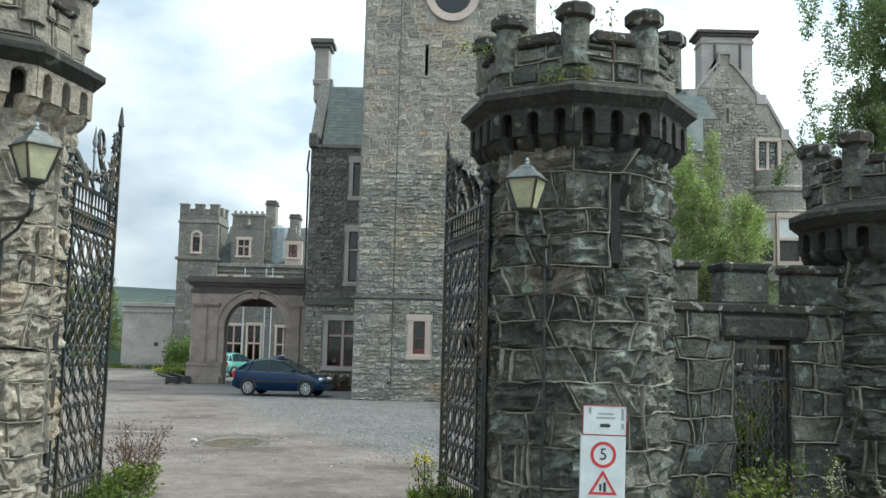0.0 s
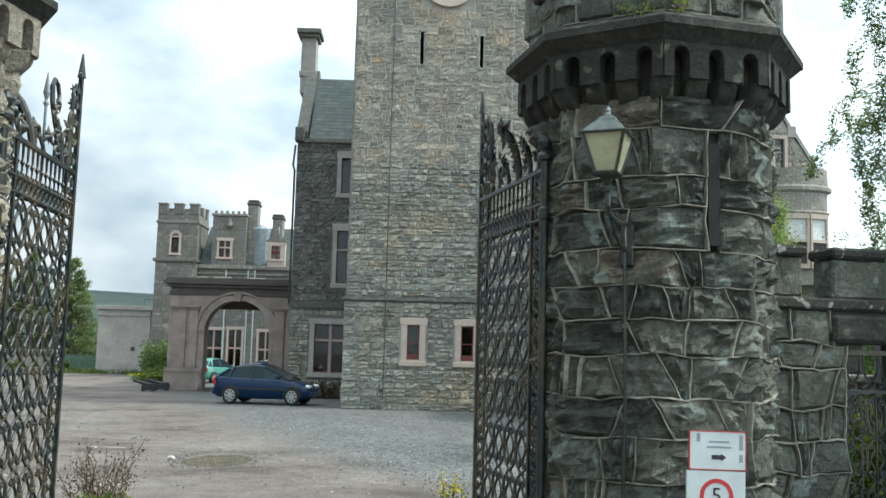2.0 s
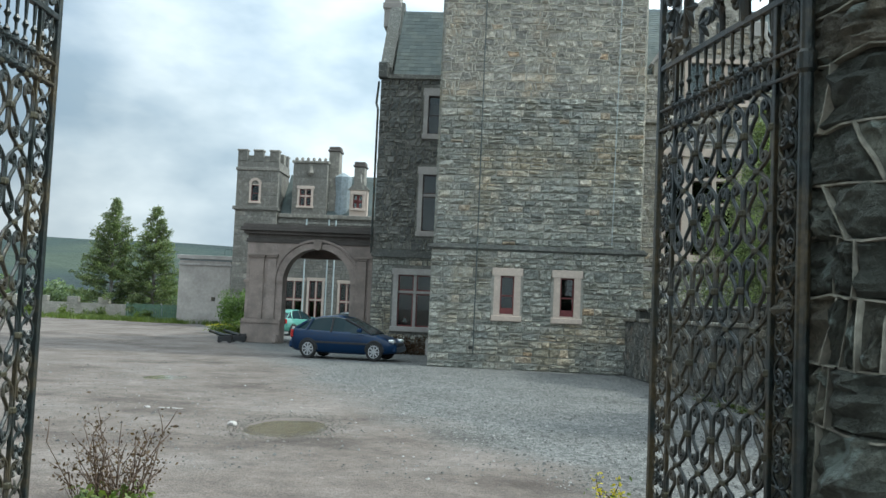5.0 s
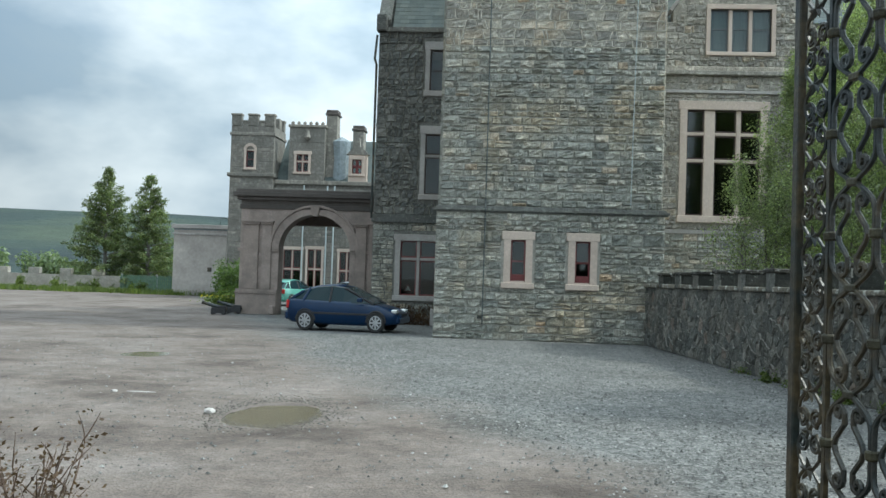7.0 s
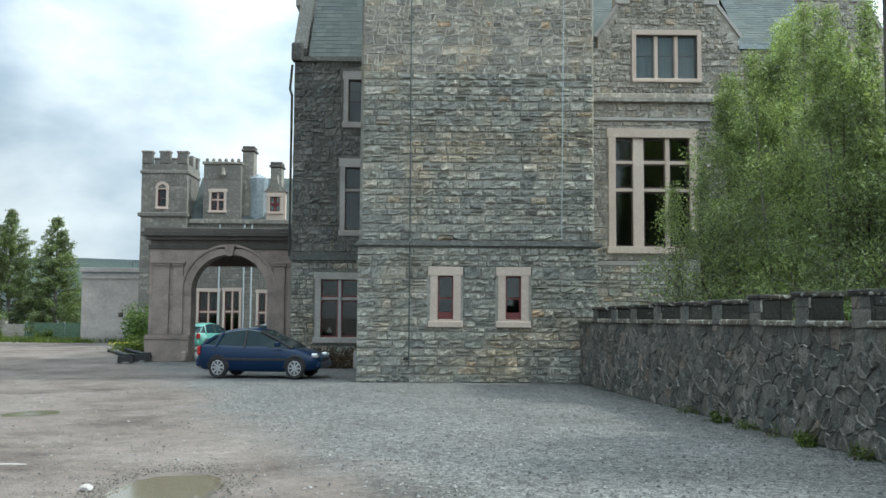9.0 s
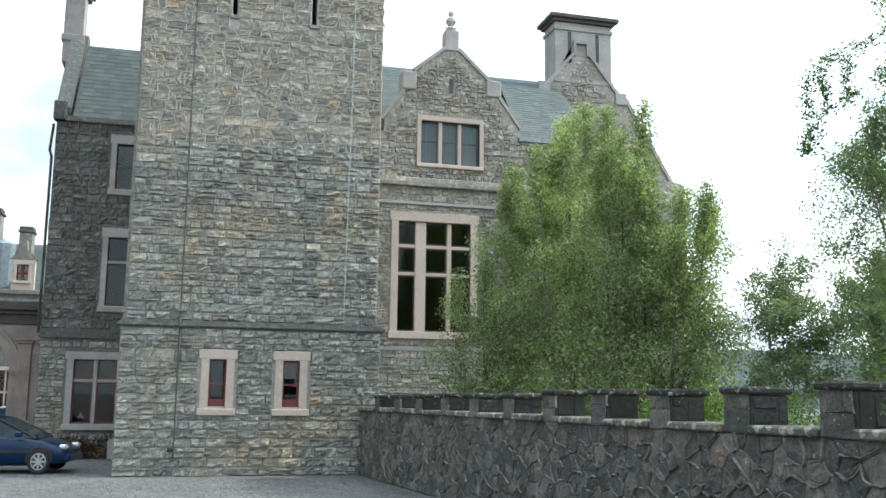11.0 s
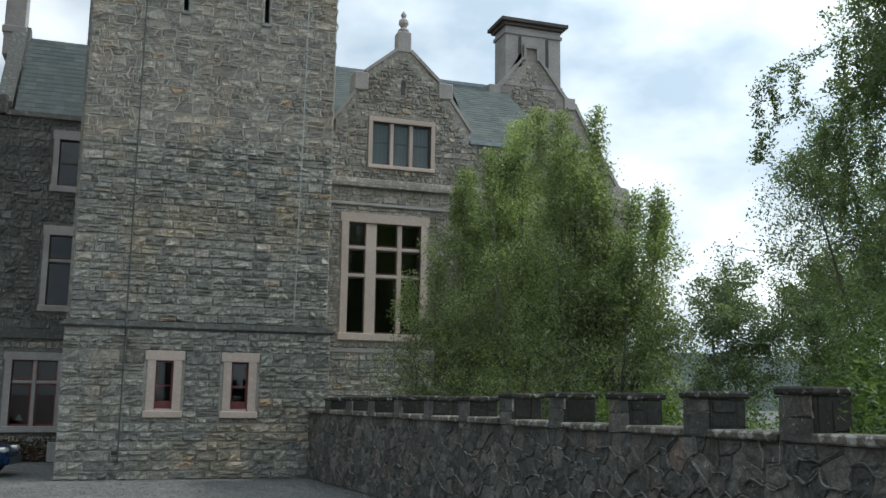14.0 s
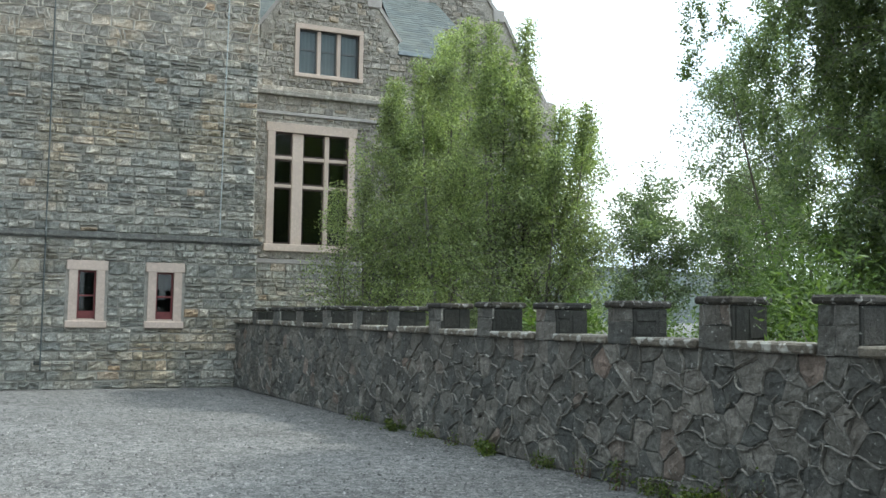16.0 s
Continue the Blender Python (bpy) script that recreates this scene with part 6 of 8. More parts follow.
def leaf_cloud(points, rng, size, spread, vs, fs, hang=0.0, narrow=0.55):
    """Small pointed leaves scattered about points."""
    for p in points:
        q = Vector(p) + Vector((rng.gauss(0, spread), rng.gauss(0, spread), rng.gauss(0, spread * 0.9) - hang * rng.random()))
        a = Vector((rng.gauss(0, 1), rng.gauss(0, 1), rng.gauss(-0.5 if hang else 0, 0.8))).normalized()
        b = a.cross(Vector((rng.gauss(0, 1), rng.gauss(0, 1), rng.gauss(0, 1)))).normalized()
        s = size * rng.uniform(0.6, 1.35)
        k = len(vs)
        vs += [q - a * s, q + b * s * narrow + a * s * 0.1, q + a * s, q - b * s * narrow + a * s * 0.1]
        fs.append((k, k + 1, k + 2, k + 3))


def birch(x, y, height, spread, stems, leaves, seed, leaf, label, size=0.075, hang=0.15, lean=(0, 0), first=0.2, narrow_top=0.35, twig_drop=0.02, z=0.0, group="", category="tree", weep=0.0, fluff=0.1, limbs=26, rise=0.65):
    """Several slim stems with many fine limbs, and leaves on the outer twigs."""
    rng = random.Random(seed)
    g = thing("birch_tree", x, y, z, label, category, group)
    tips = []
    trunk_bm, limb_bm = bmesh.new(), bmesh.new()
    for s in range(stems):
        a = s * 2.399 + rng.random()
        out = spread * (0.16 + 0.3 * rng.random()) if stems > 1 else 0.15
        h = height * rng.uniform(0.8, 1.0) if s else height
        base = Vector((x + rng.uniform(-0.25, 0.25) * min(stems, 6) * 0.3, y + rng.uniform(-0.2, 0.2) * min(stems, 6) * 0.3, z - 0.1))
        top = Vector((x + lean[0] + out * math.cos(a), y + lean[1] + out * math.sin(a), z + h))
        n = 9
        pts = []
        for i in range(n + 1):
            t = i / n
            q = base.lerp(top, t) + Vector((math.sin(t * 5 + a), math.cos(t * 4 + a), 0)) * 0.12 * (1 if i else 0)
            pts.append(q)
        tube(trunk_bm, pts, 0.028 * height / 3 / (1 + 0.12 * stems), 7, 0.15)
        for i in range(limbs):
            t = first + (0.98 - first) * (i / (limbs - 1)) ** 0.9
            k = min(n - 1, int(t * n))
            q = pts[k].lerp(pts[k + 1], t * n - k)
            wide = spread * (math.sin(math.pi * min(1, 0.25 + 0.8 * t)) ** 0.8) * (1 - (1 - narrow_top) * t ** 3)
            if weep > 0.2:
                wide = spread * min(1.0, 0.5 + 0.75 * t) * (1 - 0.6 * max(0.0, t - 0.8) / 0.2)
            b = rng.random() * math.tau
            lp = limb(limb_bm, q, (math.cos(b), math.sin(b), rng.uniform(rise - 0.3, rise + 0.3)), wide * rng.uniform(0.45, 0.85), 0.022 * (1.15 - t), rng, 0.3, twig_drop)
            for j in range(2, len(lp)):
                tips.append(lp[j])
                if j > 2:
                    tw = limb(limb_bm, lp[j], (rng.gauss(0, 1), rng.gauss(0, 1), rng.gauss(0.2, 0.5)), wide * 0.22, 0.008, rng, 0.3, twig_drop * 3, 3)
                    tips += [tw[m].lerp(tw[m + 1], r_) for m in range(3) for r_ in (0.3, 0.65, 1.0)]
                    if weep and rng.random() < 0.8:
                        # a hanging spray
                        e, drift = tw[-1].copy(), Vector((rng.gauss(0, 0.12), rng.gauss(0, 0.12), -1))
                        drop = weep * rng.uniform(0.3, 1.0)
                        strand = [e + drift * (drop * m / 4) + Vector((rng.gauss(0, 0.03), rng.gauss(0, 0.03), 0)) for m in range(5)]
                        tube(limb_bm, strand, 0.005, 3, 0.5)
                        tips += [strand[m].lerp(strand[m + 1], r_) for m in range(4) for r_ in (0.2, 0.4, 0.6, 0.8, 1.0)]
    part("trunk", trunk_bm, BARK, g)
    tagged(part("branchwork", limb_bm, BARK, g), kind="stuff")
    vs, fs = [], []
    leaf_cloud([rng.choice(tips) for _ in range(leaves)], rng, size, fluff, vs, fs, hang)
    tagged(link("crown", vs, fs, leaf, g), kind="stuff")
    return g


GROVE = dict(fluff=0.13, rise=1.1, limbs=20, narrow_top=0.3, first=0.06, group="birches behind the yard wall")
birch(10.0, -2.0, 9.6, 3.0, 8, 84000, 1, BIRCH_LEAF, "bushy multi-stemmed birch with fresh green leaves", 0.034, 0.3, **GROVE)
birch(10.3, -4.2, 9.3, 2.3, 4, 40000, 2, BIRCH_LEAF, "tall slim birch with fresh green leaves", 0.034, 0.3, **GROVE)
birch(11.0, -5.6, 9.0, 2.6, 6, 62000, 3, BIRCH_LEAF, "upright multi-stemmed birch with fresh green leaves", 0.034, 0.3, **GROVE)
birch(11.8, -6.4, 6.9, 2.6, 6, 58000, 9, BIRCH_LEAF, "spreading multi-stemmed birch with fresh green leaves", 0.034, 0.3, **GROVE)
birch(8.7, -1.8, 5.6, 2.0, 3, 15000, 10, BIRCH_LEAF, "young birch with thin foliage before the hall window", 0.034, 0.3, **GROVE)
birch(14.8, -14.2, 13.0, 4.2, 7, 430000, 4, DARK_LEAF, "large weeping birch with drooping dark foliage", 0.037, 0.08, (0.3, 0), 0.16, 0.85, 0.12, weep=1.1, fluff=0.08, limbs=34)
birch(18.6, -7.6, 9.2, 3.0, 3, 40000, 5, FAR_LEAF, "leaning birch with thin grey-green foliage", 0.038, 0.1, (-1.6, 0.6), 0.4, 0.9, 0.03, weep=0.5, fluff=0.16, rise=0.5)
birch(20.4, 2.0, 6.6, 2.2, 4, 24000, 6, FAR_LEAF, "small distant birch with open crown", 0.05, 0.1, (0, 0), 0.35, 0.7, fluff=0.15, limbs=18, weep=0.25, rise=0.5)
birch(23.6, 1.0, 7.0, 2.4, 4, 26000, 7, FAR_LEAF, "small distant birch with open crown", 0.05, 0.1, (0, 0), 0.35, 0.7, fluff=0.15, limbs=18, weep=0.25, rise=0.5)
birch(29.0, 6.0, 9.0, 3.4, 3, 9000, 8, FAR_LEAF, "small distant birch with open crown", 0.085, 0.2, (0, 0), 0.25, fluff=0.12)


def bush(x, y, rx, ry, rz, leaves, seed, leaf, label, name="bush", size=0.07, z=0.0, group="", lumps=9, narrow=0.5):
    rng = random.Random(seed)
    g = thing(name, x, y, z, label, "bush", group)
    bm = bmesh.new()
    cents = []
    for i in range(lumps):
        a = rng.random() * math.tau
        e = Vector((x + rx * 0.7 * math.cos(a) * rng.random() ** 0.5, y + ry * 0.7 * math.sin(a) * rng.random() ** 0.5, z + rz * rng.uniform(0.35, 0.95)))
        lp = limb(bm, (x + rng.uniform(-0.2, 0.2) * rx, y + rng.uniform(-0.2, 0.2) * ry, z - 0.05), e - Vector((x, y, z)), (e - Vector((x, y, z))).length, 0.02, rng, 0.25)
        cents += [(lp[-1], 1.0), (lp[-3], 0.8), (lp[3], 0.6)]
    tagged(part("branchwork", bm, BARK, g), kind="stuff")
    vs, fs = [], []
    pts = []
    for _ in range(leaves):
        c, w = rng.choice(cents)
        d = Vector((rng.gauss(0, 1), rng.gauss(0, 1), rng.gauss(0, 1))).normalized()
        r = rng.random() ** 0.4
        q = c + Vector((d.x * rx * 0.33, d.y * ry * 0.33, d.z * rz * 0.28)) * r
        q.z = max(q.z, z + 0.03)
        pts.append(q)
    leaf_cloud(pts, rng, size, 0.04, vs, fs, 0.0, narrow)
    tagged(link("foliage", vs, fs, leaf, g), kind="stuff")
    return g


bush(12.3, -14.2, 2.3, 2.6, 3.2, 30000, 11, SHRUB_LEAF, "dense bright green shrub behind the yard wall", size=0.055, narrow=0.26, lumps=14)
bush(9.6, -17.4, 1.3, 1.6, 2.4, 15000, 12, SHRUB_LEAF, "dense bright green shrub behind the yard wall", size=0.05, narrow=0.26, lumps=12)
bush(10.4, -9.8, 1.6, 2.2, 2.1, 12000, 13, SHRUB_LEAF, "low green shrub behind the yard wall", size=0.05, narrow=0.4)
bush(9.2, -4.5, 1.6, 2.2, 2.0, 5000, 17, BIRCH_LEAF, "low green shrub behind the yard wall", size=0.05)
bush(13.8, -8.8, 1.7, 2.0, 1.9, 12000, 19, SHRUB_LEAF, "low green shrub behind the yard wall", size=0.045, narrow=0.4)
bush(12.1, -10.6, 1.5, 1.6, 2.0, 12000, 20, SHRUB_LEAF, "low green shrub behind the yard wall", size=0.045, narrow=0.4)
bush(22.5, -4.0, 4.0, 2.4, 1.9, 9000, 18, FAR_LEAF, "low grey-green shrub beyond the wall", size=0.07)
bush(-12.3, 21.5, 1.5, 1.2, 2.1, 7000, 15, SHRUB_LEAF, "rounded green garden shrub beside the porch", size=0.07)
bush(-11.0, 17.2, 1.3, 0.8, 0.8, 2200, 16, WEED_LEAF, "low yellow-green ground cover beside the porch", size=0.06)
bush(-1.5, 7.15, 1.5, 0.45, 0.75, 3500, 23, leaf_mat("russet_leaf", (0.05, 0.03, 0.022), (0.13, 0.075, 0.05)), "low russet shrub along the wing wall", size=0.04)
for i, (x, y) in enumerate(((-12.4, 20.0), (-11.3, 19.0))):
    rng = random.Random(60 + i)
    g = thing("flower_clump", x, y, 0, "low clump of yellow garden flowers", "flowers", "yellow flower clumps")
    vs, fs, v2, f2 = [], [], [], []
    leaf_cloud([(x + rng.gauss(0, 0.4), y + rng.gauss(0, 0.25), 0.2 + 0.2 * rng.random()) for _ in range(700)], rng, 0.06, 0.05, vs, fs)
    tagged(link("leaves", vs, fs, WEED_LEAF, g), kind="stuff")
    leaf_cloud([(x + rng.gauss(0, 0.4), y + rng.gauss(0, 0.25), 0.38 + 0.12 * rng.random()) for _ in range(260)], rng, 0.045, 0.03, v2, f2)
    tagged(link("petals", v2, f2, YELLOW, g), kind="stuff")


def fir(x, y, h, r, seed, label):
    rng = random.Random(seed)
    g = thing("fir_tree", x, y, 0, label, "tree", "fir trees")
    part("trunk", tube(bmesh.new(), [(x, y, -0.1), (x, y, h * 0.5), (x, y, h)], 0.2, 8, 0.1), BARK, g)
    bm = bmesh.new()
    vs, fs = [], []
    z = 0.4
    while z < h * 0.98:
        t = z / h
        n = 9 if t < 0.8 else 6
        for i in range(n):
            a = rng.random() * math.tau
            L = r * (1 - t) ** 0.85 * rng.uniform(0.65, 1.2) + 0.10
            e = Vector((math.cos(a), math.sin(a), 0.12 + 0.5 * t))
            pts = [Vector((x, y, z)) + e * (L * k / 5) + Vector((0, 0, -0.10 * L * (k / 5) ** 2)) for k in range(6)]
            tube(bm, pts, 0.025, 4, 0.3)
            leaf_cloud([pts[1].lerp(pts[5], rng.random() ** 0.8) for _ in range(int(22 + 62 * L))], rng, 0.10, 0.085, vs, fs, 0.22, 0.35)
        z += 0.34
    tagged(part("branchwork", bm, BARK, g), kind="stuff")
    tagged(link("needles", vs, fs, FIR_LEAF, g), kind="stuff")


fir(-29.8, 46.0, 9.8, 3.7, 21, "broad fir tree with brownish green needles")
fir(-25.9, 45.0, 9.3, 3.0, 22, "dense conical fir tree with dark green needles")

# ---- weeds at the gate ----
def weed(x, y, z, h, n, seed, label, leaf=WEED_LEAF, name="weed_clump", spread=0.25, flowers=None, group="gate weeds", stem=TWIG, leafy_=2.0, size=0.028):
    rng = random.Random(seed)
    g = thing(name, x, y, z, label, "plant", group)
    bm = bmesh.new()
    tips = []
    for i in range(n):
        a = rng.random() * math.tau
        d = Vector((math.cos(a) * spread, math.sin(a) * spread, 1)).normalized()
        pts = limb(bm, (x + rng.gauss(0, spread * 0.3), y + rng.gauss(0, spread * 0.3), z - 0.03), d, h * rng.uniform(0.55, 1.0), 0.008, rng, 0.25, 0.0, 6)
        for q in pts[2:]:
            tips.append(q)
            if rng.random() < 0.75:
                t = limb(bm, q, d + Vector((rng.gauss(0, 0.7), rng.gauss(0, 0.7), 0.2)), h * 0.22, 0.005, rng, 0.3, 0.0, 3)
                tips += t[1:]
    tagged(part("stem_growth", bm, stem, g), kind="stuff")
    if leafy_:
        vs, fs = [], []
        leaf_cloud([rng.choice(tips) for _ in range(int(n * 45 * leafy_))], rng, size, 0.05, vs, fs)
        tagged(link("leaves", vs, fs, leaf, g), kind="stuff")
    if flowers:
        vs, fs = [], []
        top = sorted(tips, key=lambda p: -p[2])[:max(6, len(tips) // 4)]
        leaf_cloud([rng.choice(top) for _ in range(n * 20)], rng, 0.014, 0.02, vs, fs)
        tagged(link("petals", vs, fs, flowers, g), kind="stuff")
    return g


weed(-0.52, -22.7, 0, 0.85, 30, 31, "brown seeded dock stems at the gate", leafy_=0.9, size=0.016, leaf=leaf_mat("dock_seed", (0.05, 0.03, 0.022), (0.12, 0.075, 0.05)), spread=0.36, name="dock_plant")
weed(-0.55, -23.0, 0, 0.4, 16, 32, "low green weeds at the foot of the gate", spread=0.5)
weed(-0.2, -24.6, 0, 0.35, 14, 33, "low green weeds at the foot of the gate", spread=0.5)
weed(3.2, -23.0, 0, 0.6, 8, 34, "ragwort with yellow flowers at the gate", flowers=YELLOW, name="ragwort", spread=0.15, size=0.017, leafy_=0.9)
weed(3.4, -24.0, 0, 0.35, 8, 35, "low green weeds at the foot of the gate", spread=0.4)
weed(6.1, -25.6, 0, 0.62, 12, 36, "leafy green nettles below the wicket wall", spread=0.4, size=0.03, leafy_=1.1)
weed(6.75, -25.1, 0, 0.85, 14, 37, "leafy green nettles below the wicket wall", spread=0.35, size=0.032, leafy_=1.2)
weed(7.6, -25.0, 0, 0.85, 7, 38, "tall weed with white flower heads below the turret", spread=0.35, flowers=PETAL_WHITE, name="cow_parsley", size=0.022, leafy_=0.6)
weed(7.45, -22.9, 0, 1.5, 34, 45, "tall leafy nettles behind the wicket gate", spread=0.5, size=0.045)
weed(7.0, -22.2, 0, 1.2, 30, 46, "tall leafy nettles behind the wicket gate", spread=0.5, size=0.045)
weed(5.6, -26.0, 0, 0.42, 10, 39, "leafy green weeds beside the sign", spread=0.45, size=0.028, leafy_=1.2)
weed(6.98, -9.6, 0, 0.16, 7, 41, "small green weed at the wall foot", spread=0.4)
weed(7.25, -12.6, 0, 0.18, 7, 42, "small green weed at the wall foot", spread=0.4)
weed(7.55, -15.6, 0, 0.4, 6, 43, "dry brown stems at the wall foot", spread=0.3, leafy_=0.3)
weed(7.72, -17.0, 0, 0.28, 8, 44, "green and brown weeds at the wall foot", spread=0.4)
for i, (u, h, n_, dry) in enumerate(((8.2, 0.12, 5, 0), (10.9, 0.14, 6, 0), (11.8, 0.16, 6, 1), (14.1, 0.2, 8, 0), (15.0, 0.3, 7, 1), (16.3, 0.22, 8, 0), (17.6, 0.45, 9, 1))):
    px, py = Y0.x + YD.x * u - 0.12, Y0.y + YD.y * u
    weed(px, py, 0, h, n_, 120 + i, "dry brown stems at the wall foot" if dry else "small green weed at the wall foot", spread=0.4, leafy_=0.3 if dry else 1.2, size=0.02, group="wall weeds")
def on_rim(c, lip, deg, r=1.1):
    return c[0] + r * math.cos(radians(deg)), c[1] + r * math.sin(radians(deg)), lip
for i, (deg, r, dz, h) in enumerate(((252, 1.17, 0.12, 0.12), (268, 1.17, 0.12, 0.15), (200, 1.14, 0.6, 0.1), (283, 0.75, 0.34, 0.6), (240, 0.6, 0.34, 0.85), (300, 0.6, 0.34, 0.5))):
    px, py, pz = on_rim(RC, 4.42 + dz, deg, r)
    weed(px, py, pz, h, 7 if dz > 0.3 else 4, 70 + i, "small green plants rooted in the pillar top", spread=0.3, group="pillar plants", size=0.02, leafy_=0.5)
for i, deg in enumerate((330, 20)):
    px, py, pz = on_rim(LC, 4.42 + 0.34, deg, 0.7)
    weed(px, py, pz, 0.5, 6, 80 + i, "dry stems rooted in the pillar top", spread=0.3, group="pillar plants", size=0.02, leafy_=0.4)
px, py, pz = on_rim(TC, 3.48 + 0.34, 240, 0.6)
weed(px, py, pz, 0.5, 12, 85, "small green plants rooted in the turret top", spread=0.4, group="pillar plants", size=0.04)


def grass(name, x0, x1, y0, y1, n, h, seed, label, z=0.0):
    """Loose blades over a strip with an uneven edge."""
    rng = random.Random(seed)
    vs, fs = [], []
    for _ in range(n):
        x, y = rng.uniform(x0, x1), rng.uniform(y0, y1)
        if noise.noise((x * 0.5, y * 0.5, seed)) < -0.15:
            continue
        a = rng.random() * math.tau
        hh = h * rng.uniform(0.5, 1.3)
        w = 0.02 + 0.02 * rng.random()
        dx, dy = math.cos(a) * w, math.sin(a) * w
        lx, ly = rng.gauss(0, 0.35) * hh, rng.gauss(0, 0.35) * hh
        k = len(vs)
        vs += [(x - dx, y - dy, z), (x + dx, y + dy, z), (x + lx, y + ly, z + hh)]
        fs.append((k, k + 1, k + 2))
    return tagged(link(name, vs, fs, WEED_LEAF), label, "grass", kind="stuff")


grass("verge_grass", -42, -11.5, 36.5, 41.5, 16000, 0.35, 1, "rough grass verge along the forecourt")
grass("verge_grass", -60, -42, 30, 44, 8000, 0.35, 2, "rough grass verge along the forecourt")
grass("garden_grass", 8.6, 24, -22, 2.5, 14000, 0.3, 3, "rough grass behind the yard wall")
grass("gate_grass", -0.9, -0.1, -25.5, -22.6, 900, 0.16, 5, "tufted grass at the foot of the gate")
grass("gate_grass", 3.0, 4.0, -25.0, -22.8, 700, 0.16, 6, "tufted grass at the foot of the gate")
grass("pillar_grass", 5.6, 8.4, -26.2, -24.8, 1800, 0.3, 7, "long grass at the foot of the wicket wall")
for i in range(9):
    rng = random.Random(90 + i)
    bush(-62 + i * 6.2 + rng.uniform(-1, 1), 58 + rng.uniform(-6, 14), 3.6, 2.0, rng.uniform(2.2, 4.2), 2200, 90 + i, FAR_LEAF, "pale scrub beyond the garden wall", "scrub_bush", 0.2, 0.0, "scrub beyond the garden wall", 6)
for i in range(5):
    bush(-34.5 + i * 3.1, 41.4, 0.9, 0.5, 0.9, 900, 110 + i, WEED_LEAF, "straggling green bush against the garden wall", "bush", 0.07, 0.0, "bushes along the garden wall", 5)

# ---- garden wall and fence far off ----
gw = thing("garden_wall", -36, 43, 0, "low crenellated garden wall of pale rubble", "wall")
part("wall_core", boxes((-60, -27.2, 43.0, 43.4, 0, 1.15)), HALL_STONE, gw)
for i in range(13):
    x = -59.5 + i * 2.5
    part("merlon", boxes((x, x + 0.9, 42.98, 43.42, 1.153, 1.62), bevel=0.03), HALL_STONE, gw)
FENCE = plain_mat("green_fence", (0.10, 0.17, 0.12), 0.8)
fe = thing("board_fence", -24.5, 42.6, 0, "faded green vertical board fence", "fence")
me = None
for i in range(34):
    if me is None:
        ob = part("board", boxes((-0.06, 0.06, -0.012, 0.012, 0.02, 1.25), bevel=0.005), FENCE, fe)
        me = ob.data
    else:
        ob = adopt(new("board", me), fe)
    ob.matrix_basis = Matrix.Translation((-27.0 + i * 0.16, 42.6, 0.02 * math.sin(i * 1.7)))
for z in (0.3, 1.0):
    part("fence_rail", boxes((-27.1, -21.5, 42.62, 42.66, z, z + 0.08)), FENCE, fe)
for x in (-27.0, -24.3, -21.6):
    part("fence_post", boxes((x - 0.06, x + 0.06, 42.67, 42.79, 0, 1.35), bevel=0.01), CHIMNEY_STONE, fe)

# ---- cars ----
TYRE = plain_mat("tyre_rubber", (0.02, 0.02, 0.02), 0.85)
ALLOY = plain_mat("alloy", (0.42, 0.43, 0.44), 0.4, 0.6, vary=0.1, bump=0.0)
CAR_GLASS = plain_mat("car_glass", (0.012, 0.028, 0.034), 0.08, 0.0, vary=0.05, bump=0.0)
CAR_GLASS.node_tree.nodes["Principled BSDF"].inputs["Specular IOR Level"].default_value = 0.22
TRIM = plain_mat("black_trim", (0.02, 0.02, 0.022), 0.6)
LAMP_CLEAR = plain_mat("headlamp", (0.6, 0.62, 0.62), 0.1, 0.3, vary=0.05, bump=0.0)
LAMP_RED = plain_mat("tail_lamp", (0.35, 0.02, 0.02), 0.2, vary=0.1, bump=0.0)


